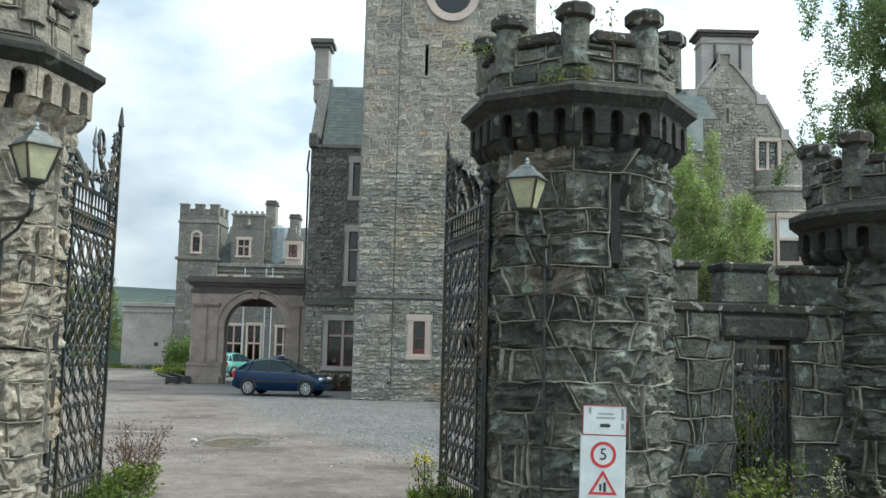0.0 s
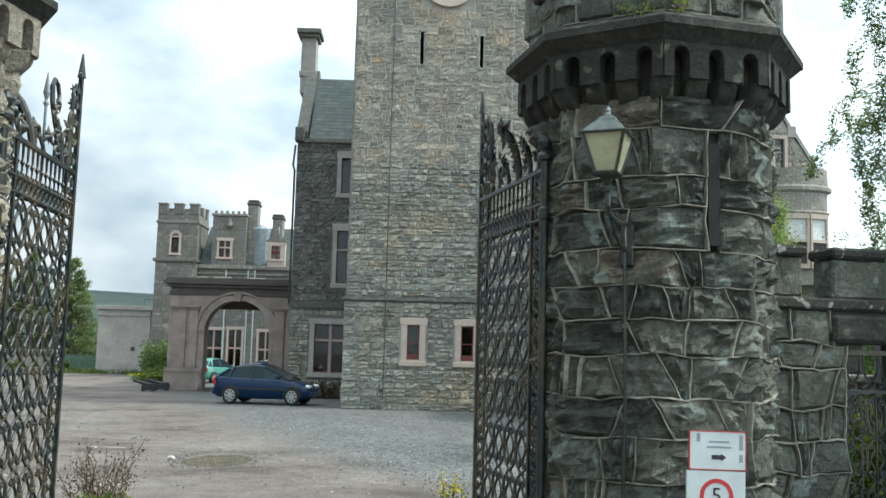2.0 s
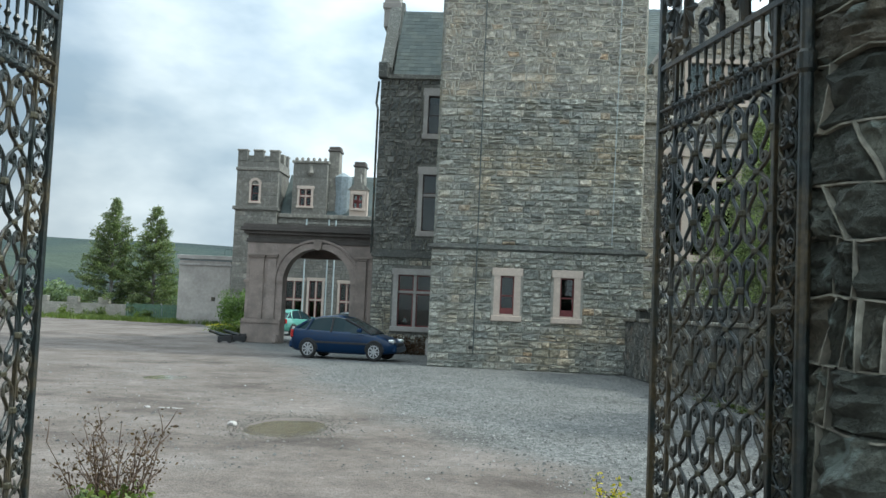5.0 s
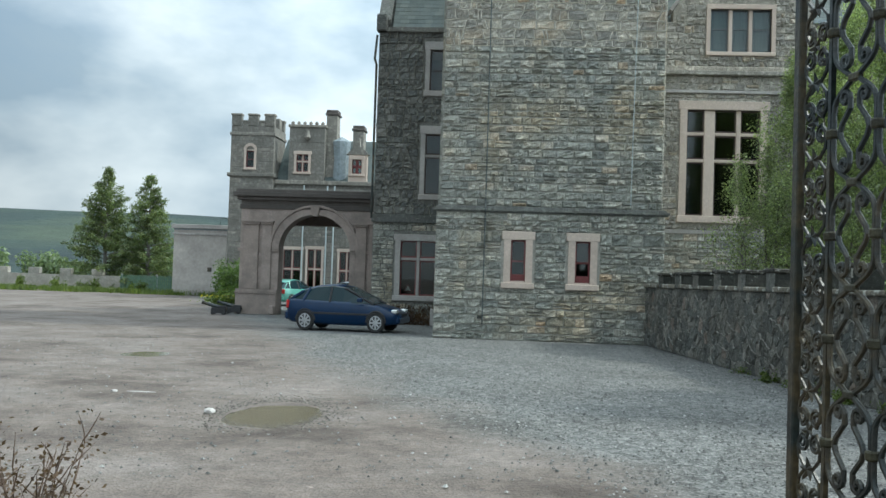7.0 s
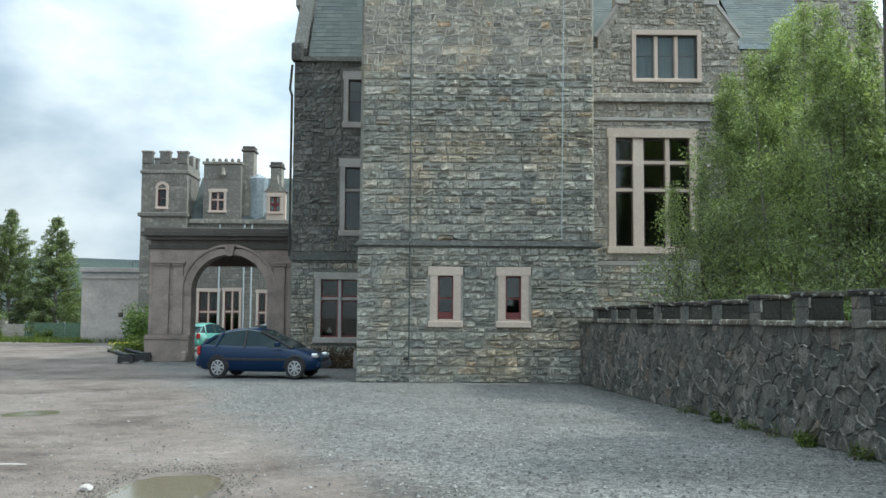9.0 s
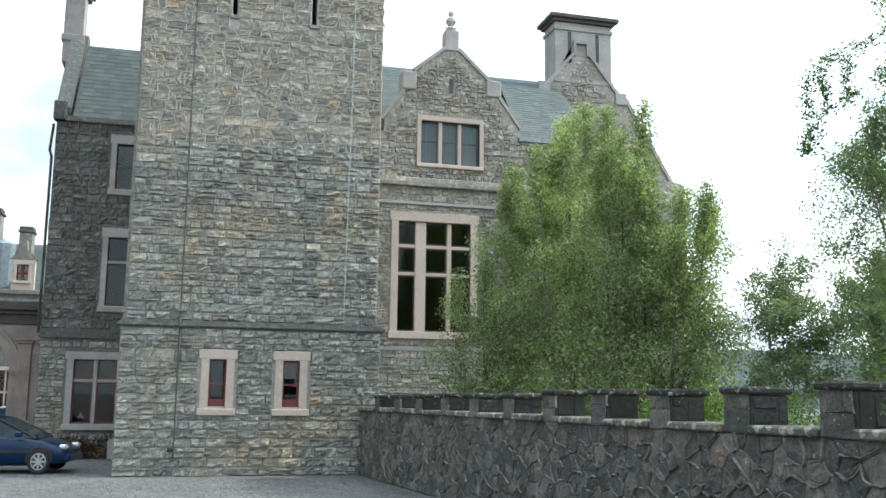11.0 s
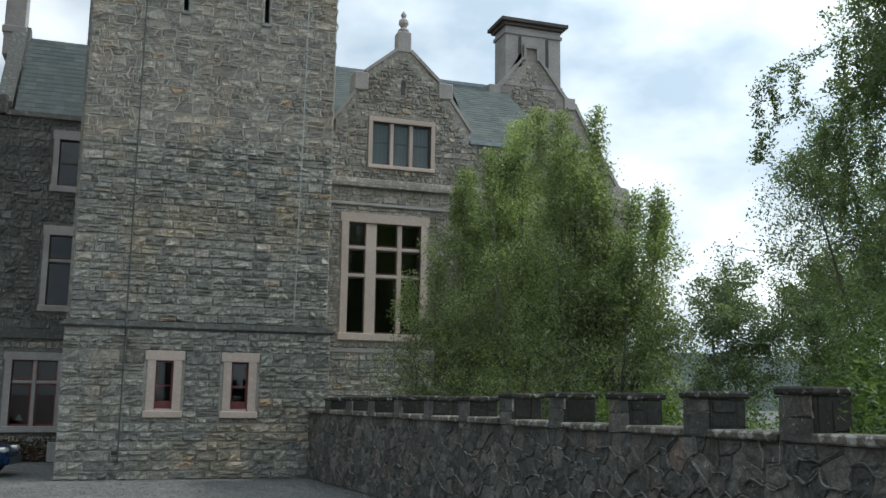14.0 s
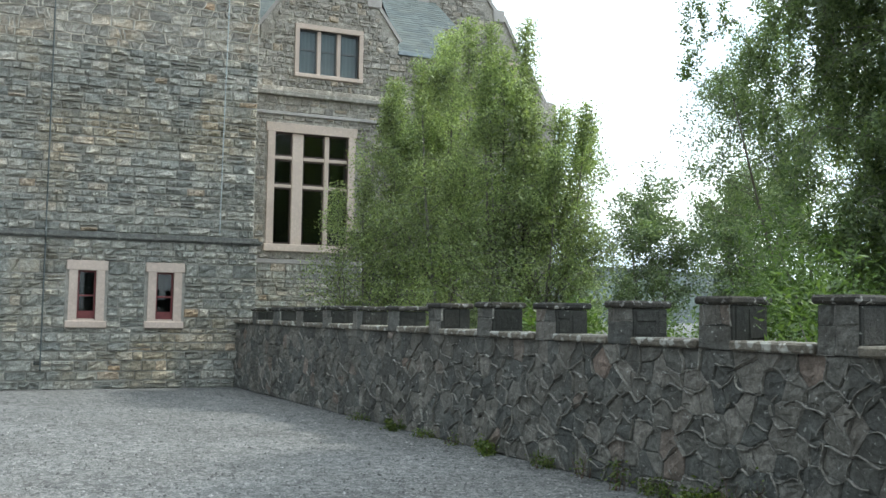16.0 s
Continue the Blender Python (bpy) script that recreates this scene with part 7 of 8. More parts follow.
def car(paint, label, group="parked cars", L=4.05, H=1.43):
    """A five-door hatchback along +x, its wheels on z = 0, built from cross-sections."""
    g = thing("car", 0, 0, 0, label, "car", group)
    # x, lower z, belt z, half width: from tail to nose
    st = [(-2.02, 0.42, 0.80, 0.62), (-1.98, 0.30, 0.90, 0.76), (-1.80, 0.24, 0.95, 0.82), (-1.3, 0.22, 0.94, 0.84), (-0.6, 0.2, 0.92, 0.845), (0.2, 0.2, 0.91, 0.845), (0.75, 0.2, 0.88, 0.84), (1.25, 0.22, 0.82, 0.82), (1.7, 0.24, 0.71, 0.78), (1.92, 0.28, 0.62, 0.70), (2.03, 0.36, 0.55, 0.58)]
    bm = bmesh.new()
    rings = []
    for x, lo, hi, w in st:
        mid = lo + (hi - lo) * 0.55
        half = [(w * 0.86, lo), (w * 0.97, lo + 0.08), (w, mid), (w * 0.985, hi - 0.07), (w * 0.93, hi), (w * 0.5, hi + 0.03)]
        ring = [(y, z) for y, z in half] + [(-y, z) for y, z in half[::-1]]
        rings.append([bm.verts.new((x, y, z)) for y, z in ring])
    for a, b in zip(rings, rings[1:]):
        for i in range(len(a)):
            j = (i + 1) % len(a)
            bm.faces.new((a[i], a[j], b[j], b[i]))
    bm.faces.new(rings[0])
    bm.faces.new(rings[-1][::-1])
    body = part("body", bm, paint, g, smooth=True)
    # cabin: glass lower, roof above
    cab = [(-1.95, 0.90, 0.70), (-1.72, 1.10, 0.63), (-1.42, 1.26, 0.59), (-0.95, 1.38, 0.57), (-0.4, 1.43, 0.57), (0.05, 1.38, 0.58), (0.5, 1.18, 0.62), (1.15, 0.86, 0.70)]
    bm = bmesh.new()
    rings = [[bm.verts.new(p) for p in ((x, -(0.80 if -1.7 < x < 0.9 else 0.72), 0.88), (x, -w, z - 0.05), (x, -w * 0.8, z), (x, w * 0.8, z), (x, w, z - 0.05), (x, (0.80 if -1.7 < x < 0.9 else 0.72), 0.88))] for x, z, w in cab]
    for a, b in zip(rings, rings[1:]):
        for i in range(5):
            bm.faces.new((a[i], a[i + 1], b[i + 1], b[i]))
    bm.faces.new(rings[0][::-1])
    bm.faces.new(rings[-1])
    part("glasshouse", bm, CAR_GLASS, g, "dark tinted car glass")
    bm = bmesh.new()
    top = [c for c in cab if c[1] > 1.2]
    rings = [[bm.verts.new(p) for p in ((x, -w - 0.012, z - 0.075), (x, -w * 0.82, z + 0.012), (x, 0, z + 0.03), (x, w * 0.82, z + 0.012), (x, w + 0.012, z - 0.075), (x, w * 0.8, z - 0.06), (x, -w * 0.8, z - 0.06))] for x, z, w in top]
    for a, b in zip(rings, rings[1:]):
        for i in range(7):
            j = (i + 1) % 7
            bm.faces.new((a[i], a[j], b[j], b[i]))
    bm.faces.new(rings[0][::-1])
    bm.faces.new(rings[-1])
    part("roof", bm, paint, g, smooth=True)
    for s in (-1, 1):
        for pts in ([(0.05, s * 0.605, 1.34), (0.5, s * 0.645, 1.15), (1.12, s * 0.735, 0.86)], [(-1.42, s * 0.61, 1.22), (-1.70, s * 0.68, 1.06), (-1.93, s * 0.73, 0.88)], [(-0.42, s * 0.60, 1.36), (-0.42, s * 0.70, 1.12), (-0.42, s * 0.81, 0.90)], [(-1.2, s * 0.60, 1.33), (-1.3, s * 0.70, 1.1), (-1.38, s * 0.81, 0.92)]):
            part("pillar", tube(bmesh.new(), pts, 0.04, 6, 1.0, 0.5), paint if abs(pts[0][0]) > 0.05 and pts[0][0] != -0.42 else TRIM, g)
        part("mirror", boxes((0.62, 0.80, s * 0.93 - 0.09, s * 0.93 + 0.09, 0.92, 1.05), bevel=0.03), paint, g)
        part("rubbing_strip", boxes((-1.2, 1.1, s * 0.845 - 0.01, s * 0.845 + 0.012, 0.52, 0.58), bevel=0.005), TRIM, g)
        part("headlamp", boxes((1.74, 1.97, s * 0.58 - 0.14, s * 0.58 + 0.14, 0.60, 0.73), bevel=0.04), LAMP_CLEAR, g)
        part("tail_lamp", boxes((-2.02, -1.9, s * 0.70 - 0.1, s * 0.70 + 0.1, 0.66, 0.92), bevel=0.03), LAMP_RED, g)
        for x in (-1.28, 1.26):
            wheel = part("wheel", Matrix_turn(bmesh.new(), x, s * 0.78), TYRE, g)
            bm = bmesh.new()
            for i in range(8):
                a = i * math.tau / 8
                bmesh.ops.create_cube(bm, size=1, matrix=Matrix.Translation((x + 0.11 * math.cos(a), s * 0.868, 0.31 + 0.11 * math.sin(a))) @ Matrix.Rotation(-a, 4, "Y") @ Matrix.Diagonal((0.19, 0.02, 0.05, 1)))
            bmesh.ops.create_cone(bm, cap_ends=True, segments=16, radius1=0.06, radius2=0.06, depth=0.03, matrix=Matrix.Translation((x, s * 0.868, 0.31)) @ Matrix.Rotation(radians(90), 4, "X"))
            tube(bm, [(x + 0.2 * math.cos(a * math.tau / 20), s * 0.866, 0.31 + 0.2 * math.sin(a * math.tau / 20)) for a in range(21)], 0.016, 5)
            part("hubcap", bm, ALLOY, wheel, "silver spoked hubcap")
            bm = bmesh.new()
            bmesh.ops.create_cone(bm, cap_ends=True, segments=20, radius1=0.2, radius2=0.2, depth=0.02, matrix=Matrix.Translation((x, s * 0.846, 0.31)) @ Matrix.Rotation(radians(90), 4, "X"))
            part("rim", bm, TRIM, wheel)
            bm = bmesh.new()
            tube(bm, [(x + 0.345 * math.cos(a * math.pi / 10), s * 0.825, 0.31 + 0.345 * math.sin(a * math.pi / 10)) for a in range(11)], 0.03, 6)
            part("wheel_arch", bm, TRIM, g)
    part("front_bumper", boxes((1.8, 2.06, -0.68, 0.68, 0.3, 0.5), bevel=0.05), paint, g)
    part("rear_bumper", boxes((-2.08, -1.85, -0.76, 0.76, 0.32, 0.58), bevel=0.05), paint, g)
    part("grille", boxes((1.98, 2.04, -0.35, 0.35, 0.52, 0.6), bevel=0.01), TRIM, g)
    part("number_plate", boxes((-2.1, -2.08, -0.26, 0.26, 0.42, 0.54), bevel=0.003), YELLOW_PLATE, g, "plain yellow rear plate")
    part("antenna", tube(bmesh.new(), [(-0.1, 0, 1.43), (-0.3, 0, 1.6), (-0.5, 0, 1.8)], 0.006, 5), TRIM, g)
    return g


def Matrix_turn(bm, x, y):
    """A tyre lying along y at (x, y)."""
    k = 24
    prof = [(0.2, -0.09), (0.28, -0.1), (0.31, -0.07), (0.31, 0.07), (0.28, 0.1), (0.2, 0.09)]
    rings = [[bm.verts.new((x + r * math.cos(i * math.tau / k), y + o, 0.31 + r * math.sin(i * math.tau / k))) for i in range(k)] for r, o in prof]
    for a, b in zip(rings, rings[1:] + rings[:1]):
        for i in range(k):
            bm.faces.new((a[i], a[(i + 1) % k], b[(i + 1) % k], b[i]))
    return bm


YELLOW_PLATE = plain_mat("plate_yellow", (0.6, 0.5, 0.05), 0.4, bump=0.0)
PAINT_BLUE = plain_mat("blue_paint", (0.001, 0.019, 0.06), 0.32, 0.0, vary=0.06, bump=0.0, coat=0.15)
PAINT_GREEN = plain_mat("green_paint", (0.09, 0.29, 0.24), 0.3, 0.1, vary=0.06, bump=0.0, coat=0.8)
PAINT_SILVER = plain_mat("silver_paint", (0.30, 0.33, 0.36), 0.3, 0.4, vary=0.06, bump=0.0, coat=0.8)
for paint in (PAINT_BLUE, PAINT_GREEN):
    paint.node_tree.nodes["Principled BSDF"].inputs["Specular IOR Level"].default_value = 0.3
blue = car(PAINT_BLUE, "dark blue five-door hatchback parked before the porch")
blue.matrix_basis = pose(-2.82, 2.05, 0, 0, 0, -8) @ Matrix.Diagonal((0.89, 1, 1, 1))
green = car(PAINT_GREEN, "pale green hatchback seen through the porch arch")
green.matrix_basis = pose(-9.7, 24.0, 0, 0, 0, 72)
silver = car(PAINT_SILVER, "silver hatchback seen through the porch arch")
silver.matrix_basis = pose(-6.2, 20.5, 0, 0, 0, 200)

# ---- two small cannons, a slab, gravel bits ----
def cannon():
    g = thing("cannon", 0, 0, 0, "small black cannon on a low block carriage", "cannon", "cannons by the porch")
    bm = turned(bmesh.new(), [(0.03, -0.62), (0.09, -0.55), (0.12, -0.45), (0.12, -0.2), (0.10, 0.1), (0.075, 0.62), (0.095, 0.66), (0.095, 0.72), (0.05, 0.73)], 12)
    barrel = part("barrel", bm, IRON, g)
    barrel.matrix_basis = Matrix.Translation((-0.05, 0, 0.42)) @ Matrix.Rotation(radians(-74), 4, "Y")
    part("carriage", boxes((-0.25, 0.5, -0.2, 0.2, 0.08, 0.36), (0.1, 0.5, -0.2, 0.2, 0.363, 0.46), bevel=0.02), TRIM, g)
    for x in (-0.15, 0.38):
        for s in (-1, 1):
            bm = bmesh.new()
            bmesh.ops.create_cone(bm, cap_ends=True, segments=12, radius1=0.1, radius2=0.1, depth=0.07, matrix=Matrix.Translation((x, s * 0.24, 0.1)) @ Matrix.Rotation(radians(90), 4, "X"))
            part("wheel", bm, TRIM, g)
    return g


c1 = cannon()
SMALL = Matrix.Diagonal((0.78, 0.78, 0.78, 1))
copy_thing(c1, pose(-9.25, 11.2, 0, 0, 0, 12) @ SMALL)
c1.matrix_basis = pose(-9.45, 9.8, 0, 0, 0, 8) @ SMALL
slab = part("stone_slab", boxes((-0.62, -0.2, 6.6, 6.72, 0, 0.62), bevel=0.03), CHIMNEY_STONE)
tagged(slab, "grey stone slab leaning by the wing wall", "slab")

# ---- loose gravel ----
def pebbles(label, n, seed, spot, size, tone):
    """Small angular stones lying on the ground; spot gives each one's place."""
    rng = random.Random(seed)
    vs, fs = [], []
    for _ in range(n):
        x, y = spot(rng)
        r = size * rng.uniform(0.5, 1.5) * (0.7 + 0.6 * rng.random() ** 3)
        a = rng.random() * math.tau
        k = len(vs)
        for i in range(4):
            rr = r * rng.uniform(0.7, 1.2)
            vs.append((x + rr * math.cos(a + i * math.pi / 2), y + rr * math.sin(a + i * math.pi / 2), 0.004))
        vs.append((x + rng.uniform(-0.3, 0.3) * r, y + rng.uniform(-0.3, 0.3) * r, 0.006 + r * rng.uniform(0.5, 0.95)))
        fs += [(k + i, k + (i + 1) % 4, k + 4) for i in range(4)]
    tagged(link("gravel", vs, fs, tone), label, "gravel", kind="stuff")


CHIP_GREY = stone_mat("gravel_chip", [(0.0, (0.07, 0.072, 0.07)), (0.5, (0.16, 0.16, 0.155)), (0.85, (0.27, 0.27, 0.26)), (1.0, (0.42, 0.42, 0.40))], (0.1, 0.095, 0.085), 0.3, bump=0.3, depth=0.01)

CHIP_BROWN = stone_mat("earthy_chip", [(0.0, (0.06, 0.052, 0.045)), (0.6, (0.12, 0.108, 0.095)), (1.0, (0.24, 0.225, 0.20))], (0.08, 0.07, 0.06), 0.3, bump=0.3, depth=0.01)


def over_yard(rng):
    """Thick on the east side, thin on the worn lane."""
    while True:
        x, y = rng.uniform(-9, 8.2), -1.0 - 19.0 * rng.random() ** 0.8
        if y > -0.4 or x > 6.0 + 0.107 * (-y):
            continue
        if ((x + 0.7) / 0.75) ** 2 + ((y + 16.1) / 1.2) ** 2 < 1 or (x + 5.25) ** 2 + (y + 8.45) ** 2 < 0.5:
            continue
        if x + 0.4 * y < -5.0 and rng.random() < 0.8:
            continue
        return x, y


def round_puddle(rng):
    a, r = rng.random() * math.tau, 0.85 + abs(rng.gauss(0, 0.35))
    return -0.70 + 0.62 * r * math.cos(a), -16.1 + 1.15 * r * math.sin(a)


pebbles("grey gravel chips strewn over the forecourt", 15000, 5, over_yard, 0.017, CHIP_GREY)
pebbles("coarse stones washed out round the puddle", 1500, 6, round_puddle, 0.013, CHIP_BROWN)
for i, (x, y, w, d, h, lab) in enumerate(((-1.45, -16.25, 0.075, 0.07, 0.05, "broken pale stone beside the puddle"), (-3.3, -14.7, 0.05, 0.05, 0.03, "pale stone chip on the worn lane"), (-2.95, -14.65, 0.22, 0.03, 0.012, "pale strip of stone on the worn lane"))):
    rng = random.Random(300 + i)
    bm = bmesh.new()
    bmesh.ops.create_icosphere(bm, subdivisions=2, radius=1.0)
    for v in bm.verts:
        v.co *= rng.uniform(0.85, 1.15)
        v.co = Vector((x + v.co.x * w, y + v.co.y * d, max(-0.02, v.co.z * h)))
    tagged(part("loose_stone", bm, CHIMNEY_STONE), lab, "stone", "loose stones")

# ---- stones, one by one ----
def courses(u0, u1, z0, z1, h, l, seed, jit=0.0, holes=(), snap=(), wave=1.7, pairs=0.0, slant=0.0):
    """Stones of a coursed wall as quads in (u, z), and the joints between them as short lines."""
    rng = random.Random(seed)
    zs, z = [z0], z0
    while z < z1 - h[0] * 0.6:
        z = min(z1, z + rng.uniform(*h))
        if z1 - z < h[0] * 0.6:
            z = z1
        zs.append(z)
    for s in snap:
        i = min(range(1, len(zs) - 1), key=lambda k: abs(zs[k] - s))
        zs[i] = s
    def move(u, z):
        if not jit:
            return (u, z)
        v = noise.noise_vector((u * wave + seed, z * wave, seed * 0.37))
        w = noise.noise_vector((u * wave * 3 + seed, z * wave * 3, 5.5))
        edge = 0.0 if z <= z0 + 1e-6 or z >= z1 - 1e-6 else 1.0
        return (u + jit * (v.x + 0.5 * w.x), z + edge * jit * (v.y + 0.5 * w.y))
    quads, joints = [], []
    for a, b in zip(zs, zs[1:]):
        spans = [(u0, u1)]
        for x0, x1, c, d in holes:
            if a < d - 0.02 and b > c + 0.02:
                spans = [s for p, q in spans for s in ((p, min(q, x0)), (max(p, x1), q)) if s[1] - s[0] > 0.02]
        for p, q in spans:
            cuts, u = [(p, p)], p
            while u < q:
                step = rng.uniform(*l) * (0.7 if b - a < (h[0] + h[1]) * 0.42 else 1.0)
                if pairs and rng.random() < pairs:
                    step = rng.uniform(0.07, 0.15)
                u = u + step
                if q - u < l[0] * 0.7:
                    u = q
                cuts.append((u, u if u == q else u + rng.uniform(-1, 1) * min(slant, step * 0.4)))
            for s, e in zip(cuts, cuts[1:]):
                # now and then two thin stones in place of one
                if not pairs and e[0] - s[0] > l[1] * 0.5 and rng.random() < 0.15 and b - a > 0.15:
                    t_ = rng.uniform(0.4, 0.6)
                    m_, sm, em = a + (b - a) * t_, s[0] + (s[1] - s[0]) * t_, e[0] + (e[1] - e[0]) * t_
                    quads.append((move(s[0], a), move(e[0], a), move(em, m_), move(sm, m_)))
                    quads.append((move(sm, m_), move(em, m_), move(e[1], b), move(s[1], b)))
                else:
                    quads.append((move(s[0], a), move(e[0], a), move(e[1], b), move(s[1], b)))
                joints.append([move(e[0] + (e[1] - e[0]) * t / 3, a + (b - a) * t / 3) for t in range(4)])
                joints.append([move(s[0] + (e[0] - s[0]) * t / 4, a) for t in range(5)])
    return quads, joints


def stone_mesh(q, place, rng, gap, proud, rough, n=3, back=0.02, tight=0.0):
    """One hewn block: a rough front on bevelled edges."""
    (a, b, c, d) = [Vector(p) for p in q]
    w, h = (b - a).length, (d - a).length
    eu, ez = min(0.35, rng.uniform(0.015, 0.04) / max(w, 0.01)), min(0.35, rng.uniform(0.012, 0.03) / max(h, 0.01))
    gu, gz = gap / max(w, 0.01), gap / max(h, 0.01)
    us = [gu, gu + eu] + [gu + eu + (1 - 2 * gu - 2 * eu) * i / (n - 2) for i in range(1, n - 2)] + [1 - gu - eu, 1 - gu]
    zs = [gz, gz + ez] + [gz + ez + (1 - 2 * gz - 2 * ez) * i / (n - 2) for i in range(1, n - 2)] + [1 - gz - ez, 1 - gz]
    p0 = proud * rng.uniform(0.55, 1.25)
    tx, tz = rng.uniform(-0.5, 0.5) * rough, rng.uniform(-0.2, 0.6) * rough
    off = rng.uniform(0, 90)
    vs = []
    for j, v in enumerate(zs):
        for i, u in enumerate(us):
            p = a * (1 - u) * (1 - v) + b * u * (1 - v) + c * u * v + d * (1 - u) * v
            rim = i in (0, len(us) - 1) or j in (0, len(zs) - 1)
            swell = 1.0 - 0.45 * max(abs(2 * u - 1), abs(2 * v - 1)) ** 2
            o = (p0 * tight if tight and 0 < j < len(zs) - 1 else -back) if rim else max(0.004, p0 * swell + tx * (u - 0.5) - tz * (v - 0.5) + rough * (noise.noise((p.x * 7 + off, p.y * 9, off)) * 0.9 + rng.uniform(-0.3, 0.3)))
            if not rim:
                p = p + Vector((rng.uniform(-0.12, 0.12) * w / n, rng.uniform(-0.12, 0.12) * h / n))
            vs.append(place(p.x, p.y, o))
    k = len(us)
    fs = [(j * k + i, j * k + i + 1, (j + 1) * k + i + 1, (j + 1) * k + i) for j in range(len(zs) - 1) for i in range(k - 1)]
    return vs, fs


def rubble(u0, u1, z0, z1, du, dz, seed):
    """Random rubble: many-sided stones that share their edges, and the joints along those edges."""
    rng = random.Random(seed)
    nu, nz = int((u1 - u0) / du), int((z1 - z0) / dz)
    seeds = {}
    for i in range(-2, nu + 3):
        for j in range(-2, nz + 3):
            seeds[i, j] = Vector((u0 + (i + 0.5 + (0.5 if j % 2 else 0) + rng.uniform(-0.48, 0.48)) * du, z0 + (j + 0.5 + rng.uniform(-0.48, 0.48)) * dz))
    stones, joints = [], []
    for (i, j), c in seeds.items():
        if not (u0 < c.x < u1 and z0 < c.y < z1):
            continue
        poly = [(Vector(p), None) for p in ((u0, z0), (u1, z0), (u1, z1), (u0, z1))]
        for di in range(-2, 3):
            for dj in range(-2, 3):
                o = seeds.get((i + di, j + dj))
                if o is None or (di, dj) == (0, 0) or not (u0 < o.x < u1 and z0 < o.y < z1):
                    continue
                mid, d = (c + o) / 2, o - c
                out = []
                for k in range(len(poly)):
                    (p, tag), (q, _) = poly[k], poly[(k + 1) % len(poly)]
                    a, b = (p - mid).dot(d), (q - mid).dot(d)
                    if a <= 0:
                        out.append((p, tag))
                        if b > 0:
                            out.append((p + (q - p) * (a / (a - b)), (i + di, j + dj)))
                    elif b <= 0:
                        out.append((p + (q - p) * (a / (a - b)), tag))
                poly = out
        pts = [p for p, _ in poly]
        if len(pts) < 3:
            continue
        stones.append([tuple(p) for p in pts])
        for k, (p, tag) in enumerate(poly):
            q = poly[(k + 1) % len(poly)][0]
            if tag is not None and tag > (i, j) and (q - p).length > 0.05:
                m = 5
                side = Vector((-(q - p).y, (q - p).x)).normalized()
                joints.append([p + (q - p) * t / m + side * 0.11 * noise.noise(((p + (q - p) * t / m).x * 5, (p + (q - p) * t / m).y * 5, 1.7)) for t in range(m + 1)])
    return stones, joints


def rubble_mesh(q, place, rng, proud, rough, back=0.02):
    """One many-sided stone: edges turned back, a broken face."""
    pts = [Vector(p) for p in q]
    c = sum(pts, Vector((0, 0))) / len(pts)
    p0 = proud * rng.uniform(0.5, 1.3)
    vs = [place(*(p + (c - p) * 0.02), -back) for p in pts]
    vs += [place(*(p + (c - p) * rng.uniform(0.1, 0.22)), p0 * 0.8 + rng.uniform(-0.3, 0.3) * rough) for p in pts]
    vs += [place(*(p + (c - p) * rng.uniform(0.5, 0.75)), p0 + rng.uniform(-0.5, 0.5) * rough) for p in pts]
    vs.append(place(*c, p0 + rng.uniform(-0.5, 0.5) * rough))
    k = len(pts)
    fs = []
    for i in range(k):
        j = (i + 1) % k
        fs += [(i, j, k + j, k + i), (k + i, k + j, 2 * k + j, 2 * k + i), (2 * k + i, 2 * k + j, 3 * k)]
    return vs, fs


def lay(house, quads, place, mat_, seed, gap=0.006, proud=0.03, rough=0.02, n=3, near=None, most=300, name="stone", flip=False, back=0.02, cells=False, tight=0.0):
    """Lays the stones: those that near picks are pieces of their own, the rest one joined mesh."""
    rng = random.Random(seed)
    av, af, made = [], [], 0
    for q in quads:
        vs, fs = rubble_mesh(q, place, rng, proud, rough, back) if cells else stone_mesh(q, place, rng, gap, proud, rough, n, back, tight)
        if flip:
            fs = [f[::-1] for f in fs]
        cu, cz = sum(p[0] for p in q) / len(q), sum(p[1] for p in q) / len(q)
        if near and near(cu, cz) and made < most:
            link(name, vs, fs, mat_, house)
            made += 1
        else:
            k = len(av)
            av += vs
            af += [tuple(i + k for i in f) for f in fs]
    if av:
        tagged(link("stonework", av, af, mat_, house), "joined coursed stones of the wall", kind="stuff")


def ribbons(house, joints, place, mat_, width=0.022, height=0.03, flip=False):
    """Raised mortar along the joints."""
    vs, fs = [], []
    rng = random.Random(3)
    for line in joints:
        prev = None
        w = width * rng.uniform(0.6, 1.25)
        hh = height * rng.uniform(0.6, 1.2)
        for i, p in enumerate(line):
            a, b = Vector(line[max(0, i - 1)]), Vector(line[min(len(line) - 1, i + 1)])
            d = (b - a)
            if d.length < 1e-6:
                continue
            d.normalize()
            nrm = Vector((-d.y, d.x))
            wob = w * rng.uniform(0.75, 1.2)
            k = len(vs)
            c = Vector(p) + nrm * rng.uniform(-0.004, 0.004)
            for s, o in ((-1, -0.02), (-0.45, hh), (0.45, hh), (1, -0.02)):
                q = c + nrm * s * wob
                vs.append(place(q.x, q.y, o))
            if prev is not None:
                for t in range(3):
                    f = (prev + t, k + t, k + t + 1, prev + t + 1)
                    fs.append(f if not flip else f[::-1])
            prev = k
    tagged(link("ribbon_pointing", vs, fs, mat_, house), "raised pale ribbon mortar joints", kind="stuff")


def front(y):
    return lambda u, z, o: (u, y - o, z)


